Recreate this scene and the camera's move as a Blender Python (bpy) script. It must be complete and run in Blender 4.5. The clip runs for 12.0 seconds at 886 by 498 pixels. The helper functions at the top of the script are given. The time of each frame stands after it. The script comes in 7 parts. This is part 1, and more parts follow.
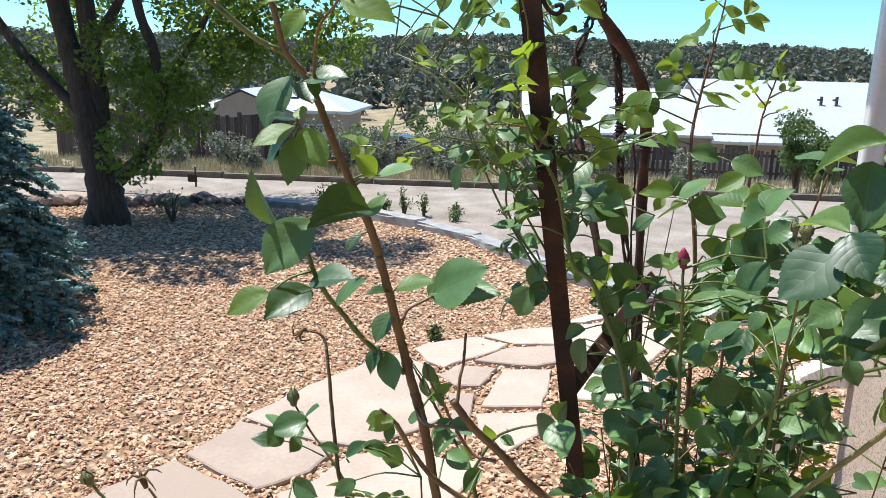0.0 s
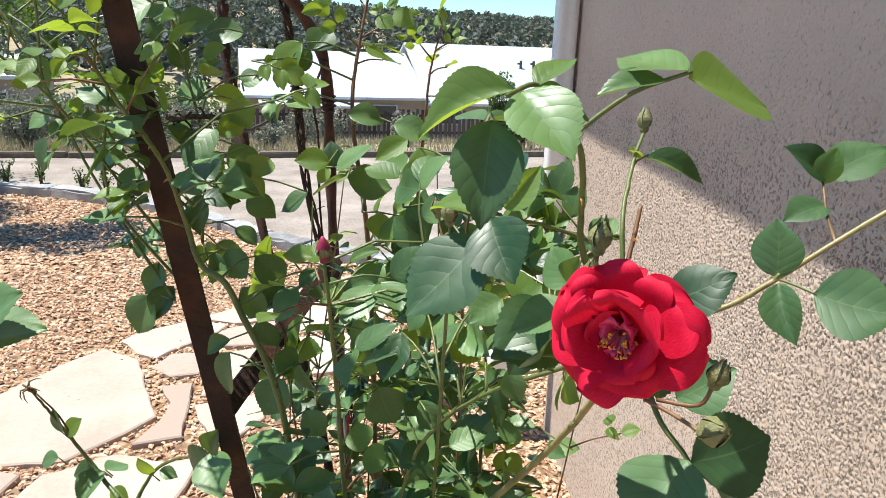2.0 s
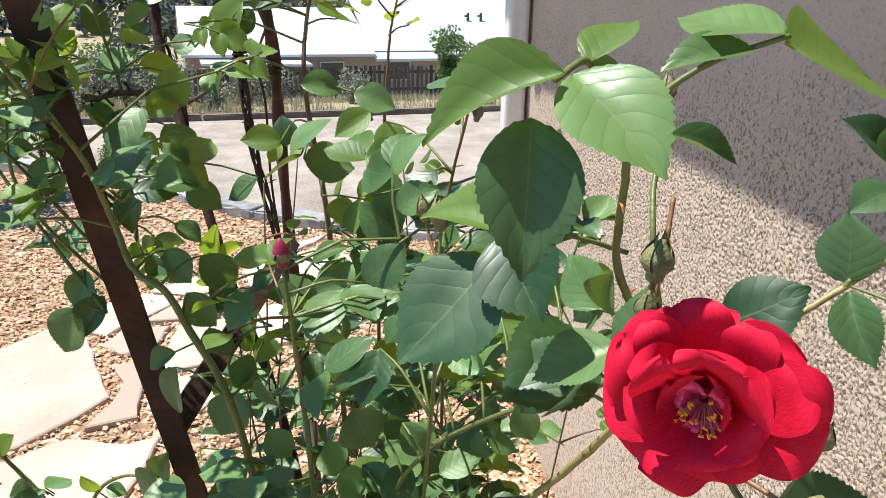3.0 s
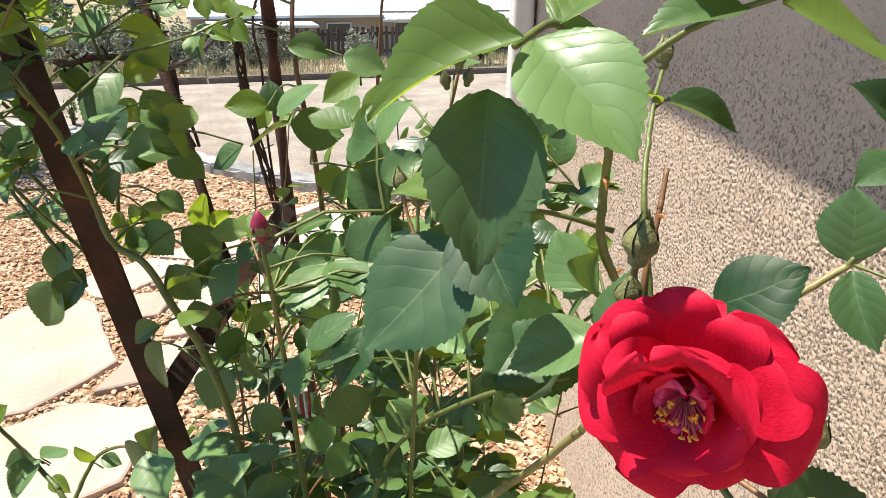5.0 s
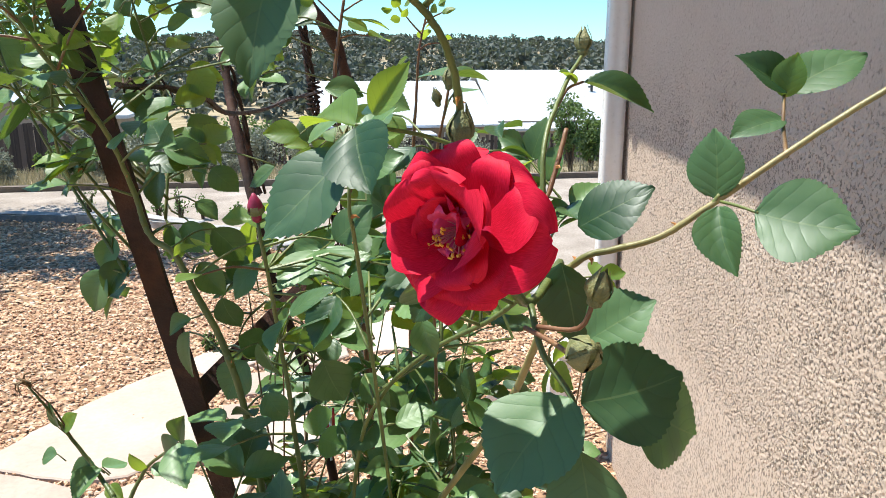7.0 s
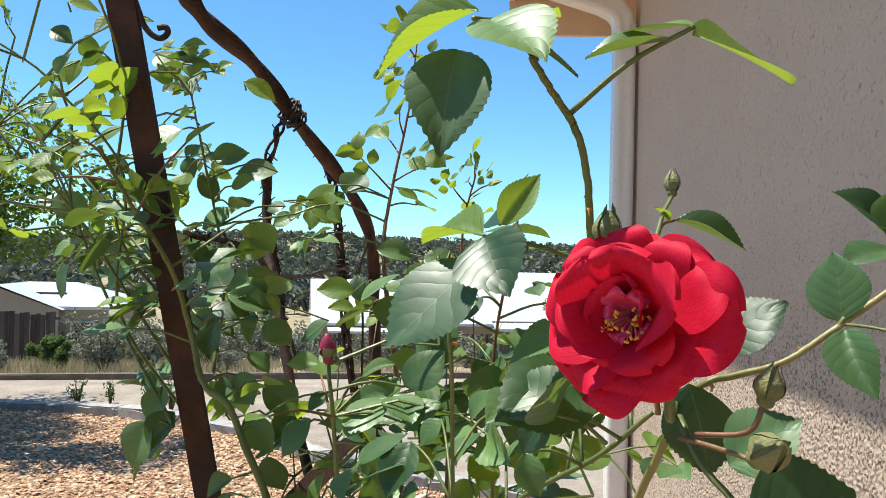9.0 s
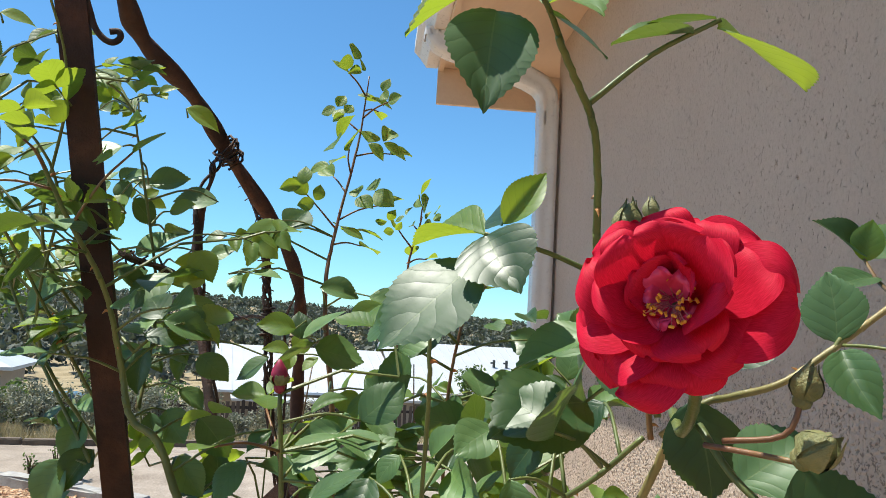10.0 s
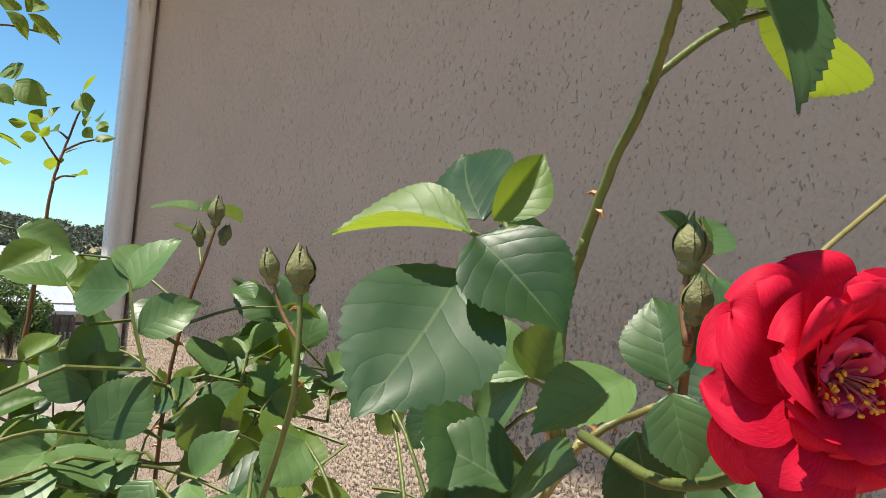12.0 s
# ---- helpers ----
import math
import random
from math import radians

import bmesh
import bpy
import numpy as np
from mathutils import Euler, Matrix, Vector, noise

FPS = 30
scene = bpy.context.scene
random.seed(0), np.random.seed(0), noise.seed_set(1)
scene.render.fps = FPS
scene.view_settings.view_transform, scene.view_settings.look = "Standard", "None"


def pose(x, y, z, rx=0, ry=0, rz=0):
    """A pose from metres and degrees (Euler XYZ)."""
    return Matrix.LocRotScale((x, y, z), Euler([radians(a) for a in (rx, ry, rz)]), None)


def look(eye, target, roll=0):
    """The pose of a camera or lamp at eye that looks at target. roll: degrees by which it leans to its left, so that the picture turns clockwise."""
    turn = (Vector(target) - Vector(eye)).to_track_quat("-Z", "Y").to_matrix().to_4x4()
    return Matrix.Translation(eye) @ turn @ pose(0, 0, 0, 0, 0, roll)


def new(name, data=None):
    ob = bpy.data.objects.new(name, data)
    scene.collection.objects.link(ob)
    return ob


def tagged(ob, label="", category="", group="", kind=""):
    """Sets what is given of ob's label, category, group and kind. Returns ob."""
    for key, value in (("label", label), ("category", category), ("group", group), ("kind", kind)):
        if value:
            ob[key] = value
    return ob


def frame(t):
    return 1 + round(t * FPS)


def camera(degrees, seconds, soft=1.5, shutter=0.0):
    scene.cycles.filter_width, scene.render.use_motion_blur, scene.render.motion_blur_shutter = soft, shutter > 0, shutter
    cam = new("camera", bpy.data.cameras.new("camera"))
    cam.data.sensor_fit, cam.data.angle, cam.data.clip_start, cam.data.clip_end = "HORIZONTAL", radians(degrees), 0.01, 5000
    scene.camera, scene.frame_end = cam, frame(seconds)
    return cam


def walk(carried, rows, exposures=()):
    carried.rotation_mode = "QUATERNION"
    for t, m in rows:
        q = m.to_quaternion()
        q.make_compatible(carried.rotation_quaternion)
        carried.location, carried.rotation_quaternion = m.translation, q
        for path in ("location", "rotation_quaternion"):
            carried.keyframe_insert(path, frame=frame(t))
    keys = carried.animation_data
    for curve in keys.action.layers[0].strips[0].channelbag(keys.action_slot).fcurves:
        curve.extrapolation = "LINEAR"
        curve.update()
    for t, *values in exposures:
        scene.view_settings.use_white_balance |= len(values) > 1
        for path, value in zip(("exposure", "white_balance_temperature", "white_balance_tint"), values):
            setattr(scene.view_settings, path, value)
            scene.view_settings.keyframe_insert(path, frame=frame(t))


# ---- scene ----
cam = camera(60.0, 12.0, 0.8)
PATH = [
    (0, (0.38, 0.285, 1.768), (0.218, 2.219, 1.288), 1.4),
    (0.5, (0.405, 0.271, 1.771), (0.367, 2.212, 1.29), 1.0),
    (1, (0.463, 0.308, 1.766), (0.556, 2.243, 1.266), 1.1),
    (1.5, (0.487, 0.37, 1.764), (0.755, 2.276, 1.221), 0.7),
    (2, (0.48, 0.445, 1.751), (1.0, 2.298, 1.206), 2.4),
    (2.5, (0.485, 0.506, 1.743), (1.121, 2.313, 1.168), 2.4),
    (3, (0.488, 0.535, 1.751), (1.115, 2.319, 1.102), 1.3),
    (3.2, (0.492, 0.535, 1.751), (1.132, 2.306, 1.078), 1.3),
    (4.8, (0.512, 0.559, 1.754), (1.111, 2.287, 0.946), 0.9),
    (5, (0.507, 0.55, 1.75), (1.104, 2.31, 1.01), 1.0),
    (5.5, (0.515, 0.518, 1.727), (1.055, 2.33, 1.076), 0.7),
    (6, (0.542, 0.483, 1.719), (1.033, 2.327, 1.121), 1.0),
    (6.5, (0.562, 0.466, 1.71), (0.997, 2.334, 1.142), 1.1),
    (7, (0.575, 0.46, 1.695), (0.91, 2.372, 1.213), 0.1),
    (7.5, (0.548, 0.471, 1.69), (0.868, 2.407, 1.305), 0.6),
    (7.7, (0.545, 0.472, 1.686), (0.844, 2.421, 1.355), 0.9),
    (9.3, (0.513, 0.472, 1.652), (0.91, 2.43, 1.737), 2.1),
    (9.5, (0.506, 0.476, 1.647), (0.949, 2.423, 1.762), 2.4),
    (10, (0.497, 0.502, 1.63), (1.062, 2.408, 1.851), 3.3),
    (10.5, (0.483, 0.532, 1.63), (1.273, 2.355, 1.86), 3.4),
    (11, (0.451, 0.584, 1.644), (1.524, 2.262, 1.825), 3.2),
    (11.5, (0.44, 0.629, 1.653), (1.824, 2.067, 1.786), 4.3),
    (12, (0.435, 0.646, 1.657), (1.943, 1.957, 1.724), 5.3),
]
walk(cam, [(t, look(eye, target, roll)) for t, eye, target, roll in PATH],
     exposures=[(0, 0.66, 6100, 6), (1, 0.74, 6250, 6), (2.5, 0.88, 6350, 6), (3.2, 0.88, 6400, 6), (4.8, 0.95, 6900, 6), (5.4, 0.95, 6800, 6), (6.3, 0.95, 6400, 5), (7.7, 0.95, 6300, 5), (9.3, 0.68, 6600, 4), (10.5, 0.57, 6600, 4), (11.2, 0.47, 6750, 5), (12, 0.62, 7050, 5)])

# ---- sky, sun ----
SHADE = Vector((0.36, -0.2, -1.0)).normalized()      # the way the sunlight goes
world = bpy.data.worlds.new("world")
scene.world = world
world.use_nodes = True
wn, wl = world.node_tree.nodes, world.node_tree.links
sky = wn.new("ShaderNodeTexSky")
sky.sky_type, sky.sun_disc = "NISHITA", False
sky.sun_elevation = math.asin(-SHADE.z)
sky.sun_rotation = math.atan2(-SHADE.x, -SHADE.y)
sky.air_density, sky.dust_density, sky.ozone_density, sky.altitude = 1.2, 0.0, 1.0, 1700
clear = wn.new("ShaderNodeMix")                       # the deep, clear blue of dry mountain air
clear.data_type, clear.blend_type = "RGBA", "MULTIPLY"
clear.inputs[0].default_value, clear.inputs[7].default_value = 1.0, (0.66, 1.08, 1.38, 1)
wl.new(sky.outputs[0], clear.inputs[6])
wl.new(clear.outputs[2], wn["Background"].inputs[0])
wn["Background"].inputs[1].default_value = 0.084
sun = new("sun", bpy.data.lights.new("sun", "SUN"))
sun.data.energy, sun.data.angle, sun.data.color = 5.0, radians(0.55), (1.0, 0.955, 0.88)
sun.rotation_euler = SHADE.to_track_quat("-Z", "Y").to_euler()
sun.location = (-3, 2, 9)

# ---- materials ----
class Mat:
    """A node material, with short calls for its nodes."""

    def __init__(self, name, rough=0.6, metal=0.0, spec=0.5):
        self.m = bpy.data.materials.new(name)
        self.m.use_nodes = True
        self.n, self.l = self.m.node_tree.nodes, self.m.node_tree.links
        self.b = self.n["Principled BSDF"]
        self.b.inputs["Roughness"].default_value = rough
        self.b.inputs["Metallic"].default_value = metal
        self.b.inputs["Specular IOR Level"].default_value = spec
        self.geo = self.n.new("ShaderNodeTexCoord")
        self.pos = self.n.new("ShaderNodeNewGeometry")

    def put(self, value, socket):
        if hasattr(value, "is_output"):
            self.l.new(value, socket)
        elif hasattr(value, "__len__") and len(value) == 3 and socket.type == "RGBA":
            socket.default_value = (*value, 1)
        else:
            socket.default_value = value

    def noise(self, scale, detail=4.0, rough=0.55, vec=None, dist=0.0):
        k = self.n.new("ShaderNodeTexNoise")
        k.inputs["Scale"].default_value, k.inputs["Detail"].default_value = scale, detail
        k.inputs["Roughness"].default_value, k.inputs["Distortion"].default_value = rough, dist
        self.l.new(vec or self.pos.outputs["Position"], k.inputs["Vector"])
        return k.outputs["Fac"]

    def voronoi(self, scale, feature="F1", out="Distance", vec=None):
        k = self.n.new("ShaderNodeTexVoronoi")
        k.feature = feature
        k.inputs["Scale"].default_value = scale
        self.l.new(vec or self.pos.outputs["Position"], k.inputs["Vector"])
        return k.outputs[out]

    def stretch(self, sx, sy, sz, vec=None):
        k = self.n.new("ShaderNodeMapping")
        k.inputs["Scale"].default_value = (sx, sy, sz)
        self.l.new(vec or self.pos.outputs["Position"], k.inputs["Vector"])
        return k.outputs[0]

    def ramp(self, fac, stops):
        k = self.n.new("ShaderNodeValToRGB")
        self.l.new(fac, k.inputs[0])
        el = k.color_ramp.elements
        while len(el) < len(stops):
            el.new(0.5)
        for e, (p, c) in zip(el, stops):
            e.position, e.color = p, ((c, c, c, 1) if isinstance(c, (int, float)) else (*c, 1))
        return k.outputs[0]

    def mix(self, fac, a, b, mode="MIX"):
        k = self.n.new("ShaderNodeMix")
        k.data_type, k.blend_type = "RGBA", mode
        self.put(fac, k.inputs[0]), self.put(a, k.inputs[6]), self.put(b, k.inputs[7])
        return k.outputs[2]

    def math(self, op, a, b=0.0):
        k = self.n.new("ShaderNodeMath")
        k.operation = op
        self.put(a, k.inputs[0]), self.put(b, k.inputs[1])
        return k.outputs[0]

    def rand(self):
        return self.n.new("ShaderNodeObjectInfo").outputs["Random"]

    def island(self):
        return self.pos.outputs["Random Per Island"]

    def bump(self, height, strength=0.3, dist=0.01):
        k = self.n.new("ShaderNodeBump")
        k.inputs["Strength"].default_value, k.inputs["Distance"].default_value = strength, dist
        self.l.new(height, k.inputs["Height"])
        self.l.new(k.outputs[0], self.b.inputs["Normal"])
        return k.outputs[0]

    def color(self, c):
        self.put(c, self.b.inputs["Base Color"])
        return self

    def rough(self, r):
        self.put(r, self.b.inputs["Roughness"])
        return self

    def thin(self, color, amount):
        """Light that shines through a leaf or petal."""
        t = self.n.new("ShaderNodeBsdfTranslucent")
        self.put(color, t.inputs[0])
        k = self.n.new("ShaderNodeMixShader")
        k.inputs[0].default_value = amount
        self.l.new(self.b.outputs[0], k.inputs[1])
        self.l.new(t.outputs[0], k.inputs[2])
        self.l.new(k.outputs[0], self.n["Material Output"].inputs[0])
        return self


def simple(name, dark, light, scale=6.0, rough=0.6, metal=0.0, bump=0.0, fine=60.0, spec=0.5, random_amount=0.0, vec_scale=None):
    """Two-scale mottled material between a dark and a light colour."""
    m = Mat(name, rough, metal, spec)
    vec = m.stretch(*vec_scale) if vec_scale else None
    big, small = m.noise(scale, 5, vec=vec), m.noise(fine, 6, vec=vec)
    fac = m.math("ADD", m.math("MULTIPLY", big, 0.65), m.math("MULTIPLY", small, 0.35))
    if random_amount:
        fac = m.math("ADD", fac, m.math("MULTIPLY", m.math("SUBTRACT", m.rand(), 0.5), random_amount))
    m.color(m.ramp(fac, [(0.3, dark), (0.7, light)]))
    m.rough(m.ramp(small, [(0.3, max(rough - 0.12, 0.02)), (0.7, min(rough + 0.12, 1))]))
    if bump:
        m.bump(small, bump, 0.01)
    return m.m


def leaf_material(name, dark, light, through_color, amount=0.42, rough=0.38):
    """Leaf blade: sunken midrib and slanting side veins between raised, softly shining cushions, and light shining through."""
    m = Mat(name, rough, 0.0, 0.42)
    uv = m.n.new("ShaderNodeUVMap").outputs[0]
    sep = m.n.new("ShaderNodeSeparateXYZ")
    m.l.new(uv, sep.inputs[0])
    side = m.math("ABSOLUTE", m.math("MULTIPLY", m.math("SUBTRACT", sep.outputs[0], 0.5), 2.0))
    along = m.math("SUBTRACT", sep.outputs[1], m.math("MULTIPLY", side, 0.30))
    along = m.math("ADD", along, m.math("MULTIPLY", m.noise(75, 3), 0.11))
    wave = m.math("ABSOLUTE", m.math("SINE", m.math("MULTIPLY", along, 18.85)))
    vein = m.math("POWER", m.math("SUBTRACT", 1.0, wave), 9.0)
    cushion = m.math("POWER", wave, 0.6)
    rib = m.math("LESS_THAN", side, 0.024)
    net = m.voronoi(520, "SMOOTH_F1")
    big = m.noise(70, 3)
    luck = m.math("FRACT", m.math("ADD", m.rand(), m.island()))
    fac = m.math("ADD", m.math("MULTIPLY", luck, 0.66), m.math("MULTIPLY", big, 0.34))
    base = m.ramp(fac, [(0.2, dark), (0.9, light)])
    deep = m.mix(0.45, base, [c * 0.5 for c in dark])
    col = m.mix(m.math("MULTIPLY", vein, 0.42), base, deep)
    col = m.mix(m.math("MULTIPLY", rib, 0.7), col, m.mix(0.35, base, (0.20, 0.26, 0.10)))
    m.color(col)
    m.rough(m.ramp(big, [(0.3, rough - 0.04), (0.7, rough + 0.08)]))
    fine = m.math("MULTIPLY", m.math("MINIMUM", net, 0.25), 0.35)
    height = m.math("ADD", m.math("MULTIPLY", cushion, 0.5), fine)
    m.bump(m.math("SUBTRACT", height, m.math("MULTIPLY", rib, 0.5)), 0.30, 0.0006)
    lit = m.mix(m.math("MULTIPLY", vein, 0.45), m.mix(luck, through_color, [c * 0.72 for c in through_color]), [c * 0.55 for c in through_color])
    m.thin(lit, amount)
    return m.m


M = {}
M["leaf"] = leaf_material("rose_leaf", (0.014, 0.048, 0.018), (0.150, 0.255, 0.086), (0.30, 0.46, 0.04), 0.17, 0.40)
# rose leaf again, darker: shade put into leaves turned from the sun
M["leaf_shaded"] = leaf_material("shaded_rose_leaf", (0.010, 0.040, 0.016), (0.092, 0.175, 0.068), (0.20, 0.36, 0.03), 0.14, 0.46)
M["leaf_young"] = leaf_material("young_rose_leaf", (0.060, 0.140, 0.032), (0.165, 0.265, 0.065), (0.45, 0.58, 0.04), 0.42, 0.46)
M["leaf_dead"] = simple("withered_leaf", (0.09, 0.05, 0.02), (0.22, 0.14, 0.06), 40, 0.8)


def cane_material(name, dark, light, tip):
    m = Mat(name, 0.45)
    small = m.noise(260, 5, vec=m.stretch(1, 1, 0.25))
    col = m.ramp(m.noise(26, 4), [(0.32, dark), (0.6, light), (0.82, tip)])
    m.color(m.mix(m.math("MULTIPLY", small, 0.35), col, (0.09, 0.06, 0.03)))
    m.bump(small, 0.35, 0.002)
    return m.m


M["cane_green"] = cane_material("green_cane", (0.075, 0.115, 0.028), (0.15, 0.185, 0.048), (0.21, 0.16, 0.06))
M["cane_brown"] = cane_material("woody_cane", (0.085, 0.045, 0.020), (0.20, 0.115, 0.045), (0.17, 0.16, 0.045))
M["cane_red"] = cane_material("reddish_shoot", (0.16, 0.055, 0.035), (0.24, 0.12, 0.05), (0.22, 0.22, 0.06))
M["cane_tan"] = cane_material("tan_cane", (0.16, 0.16, 0.045), (0.34, 0.28, 0.11), (0.36, 0.20, 0.08))
M["thorn"] = simple("thorn", (0.32, 0.10, 0.03), (0.45, 0.22, 0.06), 80, 0.4)
M["sepal"] = simple("sepal", (0.11, 0.125, 0.042), (0.25, 0.23, 0.095), 120, 0.6, bump=0.3, fine=700)


def petal_material():
    m = Mat("crimson_petal", 0.6, 0.0, 0.14)
    uv = m.n.new("ShaderNodeUVMap").outputs[0]
    sep = m.n.new("ShaderNodeSeparateXYZ")
    m.l.new(uv, sep.inputs[0])
    streak = m.noise(9, 4, vec=m.stretch(14, 1.2, 1, uv))
    col = m.ramp(streak, [(0.3, (0.46, 0.003, 0.020)), (0.7, (0.70, 0.014, 0.060))])
    col = m.mix(m.ramp(sep.outputs[1], [(0.0, 1.0), (0.28, 0.0)]), col, (0.60, 0.06, 0.20))
    m.color(col)
    m.bump(streak, 0.12, 0.0006)
    m.thin((0.80, 0.010, 0.04), 0.16)
    return m.m


M["petal"] = petal_material()
M["petal_dark"] = simple("closed_petal", (0.16, 0.006, 0.03), (0.38, 0.02, 0.08), 200, 0.5)
M["petal_inner"] = simple("small_centre_petal", (0.58, 0.015, 0.075), (0.74, 0.07, 0.20), 200, 0.5)
M["filament"] = simple("filament", (0.5, 0.10, 0.16), (0.65, 0.25, 0.15), 300, 0.5)
M["anther"] = simple("anther", (0.68, 0.26, 0.02), (0.90, 0.46, 0.05), 500, 0.6)


def rust_material():
    m = Mat("rusty_iron", 0.78, 0.15)
    big, small = m.noise(22, 5, 0.6), m.noise(190, 6, 0.65)
    col = m.ramp(big, [(0.3, (0.018, 0.008, 0.006)), (0.52, (0.060, 0.022, 0.013)), (0.75, (0.15, 0.056, 0.026))])
    m.color(m.mix(m.math("MULTIPLY", small, 0.6), col, (0.030, 0.014, 0.010)))
    m.bump(small, 0.6, 0.003)
    return m.m


M["rust"] = rust_material()
M["wire"] = simple("rusty_wire", (0.018, 0.012, 0.010), (0.075, 0.035, 0.02), 60, 0.7, 0.3, 0.3, 300)


def stucco_material():
    """Cream-tan trowelled stucco: crisp narrow pits with their shade painted in, closer together low on the wall."""
    m = Mat("stucco", 0.92, 0.0, 0.2)
    big, mid = m.noise(1.3, 4), m.noise(7, 5)
    sep = m.n.new("ShaderNodeSeparateXYZ")
    m.l.new(m.pos.outputs["Position"], sep.inputs[0])
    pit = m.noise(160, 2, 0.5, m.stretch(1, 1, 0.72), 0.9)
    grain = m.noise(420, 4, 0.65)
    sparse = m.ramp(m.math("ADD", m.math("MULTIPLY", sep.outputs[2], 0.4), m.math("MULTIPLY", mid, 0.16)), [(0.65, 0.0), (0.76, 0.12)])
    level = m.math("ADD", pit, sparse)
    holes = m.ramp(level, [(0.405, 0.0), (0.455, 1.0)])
    fac = m.math("ADD", m.math("MULTIPLY", big, 0.6), m.math("MULTIPLY", mid, 0.4))
    col = m.ramp(fac, [(0.3, (0.515, 0.395, 0.305)), (0.7, (0.595, 0.465, 0.365))])
    streak = m.ramp(m.noise(9, 5, 0.6, m.stretch(1, 1, 0.12)), [(0.45, 0.0), (0.75, 0.22)])
    col = m.mix(streak, col, (0.49, 0.39, 0.30))
    # soft darkening at the pits, standing in for their shade
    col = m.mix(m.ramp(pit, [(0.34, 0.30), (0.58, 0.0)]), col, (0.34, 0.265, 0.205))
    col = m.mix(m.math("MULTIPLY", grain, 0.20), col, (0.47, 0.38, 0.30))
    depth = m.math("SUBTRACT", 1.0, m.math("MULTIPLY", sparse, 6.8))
    # shade inside the pits, painted dark and weaker higher up the wall
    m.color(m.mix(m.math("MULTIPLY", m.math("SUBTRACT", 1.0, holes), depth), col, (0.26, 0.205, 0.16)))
    height = m.math("ADD", m.math("MULTIPLY", holes, 0.80), m.math("MULTIPLY", grain, 0.10))
    m.bump(height, 0.8, 0.005)
    return m.m


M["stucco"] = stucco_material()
M["white_metal"] = simple("white_painted_metal", (0.66, 0.63, 0.60), (0.76, 0.73, 0.70), 5, 0.35, bump=0.05)
M["tan_wood"] = simple("tan_painted_wood", (0.60, 0.44, 0.30), (0.70, 0.54, 0.39), 4, 0.6, bump=0.15, vec_scale=(1, 0.2, 1))
M["pvc"] = simple("white_plastic_pipe", (0.66, 0.62, 0.56), (0.80, 0.77, 0.72), 8, 0.4, bump=0.05)


def gravel_material():
    m = Mat("gravel_chips", 0.88, 0.0, 0.2)
    small = m.noise(140, 4)
    col = m.ramp(m.island(), [(0.0, (0.36, 0.198, 0.118)), (0.35, (0.575, 0.345, 0.213)), (0.65, (0.69, 0.445, 0.288)), (0.88, (0.73, 0.505, 0.335)), (1.0, (0.77, 0.61, 0.46))])
    m.color(m.mix(m.math("MULTIPLY", small, 0.25), col, (0.34, 0.22, 0.14)))
    m.bump(small, 0.4, 0.004)
    return m.m


def ground_material():
    """Reddish gravel bed in front, pale dirt lane behind it, dry grassland beyond; joined by ragged edges."""
    m = Mat("ground", 0.95, 0.0, 0.1)
    sep = m.n.new("ShaderNodeSeparateXYZ")
    m.l.new(m.pos.outputs["Position"], sep.inputs[0])
    chips = m.voronoi(26, "F1", "Color")
    dist = m.voronoi(26)
    k = m.n.new("ShaderNodeSeparateColor")
    m.l.new(chips, k.inputs[0])
    bed = m.ramp(k.outputs[0], [(0.0, (0.22, 0.13, 0.08)), (0.4, (0.42, 0.26, 0.155)), (0.8, (0.58, 0.39, 0.25)), (1.0, (0.66, 0.53, 0.40))])
    bed = m.mix(m.ramp(dist, [(0.3, 0.0), (0.7, 0.75)]), bed, (0.14, 0.085, 0.05))
    mid, fine, wide = m.noise(3.0, 6), m.noise(55, 5), m.noise(0.6, 5)
    dirt = m.ramp(m.math("ADD", m.math("MULTIPLY", mid, 0.5), m.math("MULTIPLY", fine, 0.5)), [(0.33, (0.31, 0.24, 0.185)), (0.67, (0.43, 0.345, 0.275))])
    grass = m.ramp(m.math("ADD", m.math("MULTIPLY", wide, 0.55), m.math("MULTIPLY", fine, 0.45)), [(0.3, (0.16, 0.13, 0.075)), (0.5, (0.30, 0.24, 0.15)), (0.7, (0.44, 0.36, 0.25))])
    edge = m.math("ADD", sep.outputs[1], m.math("MULTIPLY", m.math("SUBTRACT", mid, 0.5), 0.9))
    at_lane = m.math("GREATER_THAN", edge, 9.3)
    at_grass = m.math("GREATER_THAN", edge, 11.1)
    col = m.mix(m.math("MULTIPLY", at_lane, 1.0), bed, dirt)
    m.color(m.mix(at_grass, col, grass))
    m.bump(m.math("ADD", m.math("MULTIPLY", fine, 0.5), m.math("MULTIPLY", dist, 0.5)), 0.6, 0.02)
    return m.m


def dirt_material():
    m = Mat("packed_dirt", 0.95, 0.0, 0.1)
    mid, fine, wide = m.noise(2.2, 6), m.noise(48, 7, 0.8), m.noise(0.5, 4)
    fac = m.math("ADD", m.math("MULTIPLY", mid, 0.45), m.math("MULTIPLY", fine, 0.55))
    col = m.ramp(fac, [(0.36, (0.19, 0.150, 0.120)), (0.5, (0.315, 0.262, 0.22)), (0.62, (0.44, 0.372, 0.318))])
    m.color(m.mix(m.ramp(wide, [(0.45, 0.0), (0.7, 0.35)]), col, (0.30, 0.25, 0.20)))
    m.bump(fine, 0.6, 0.015)
    return m.m


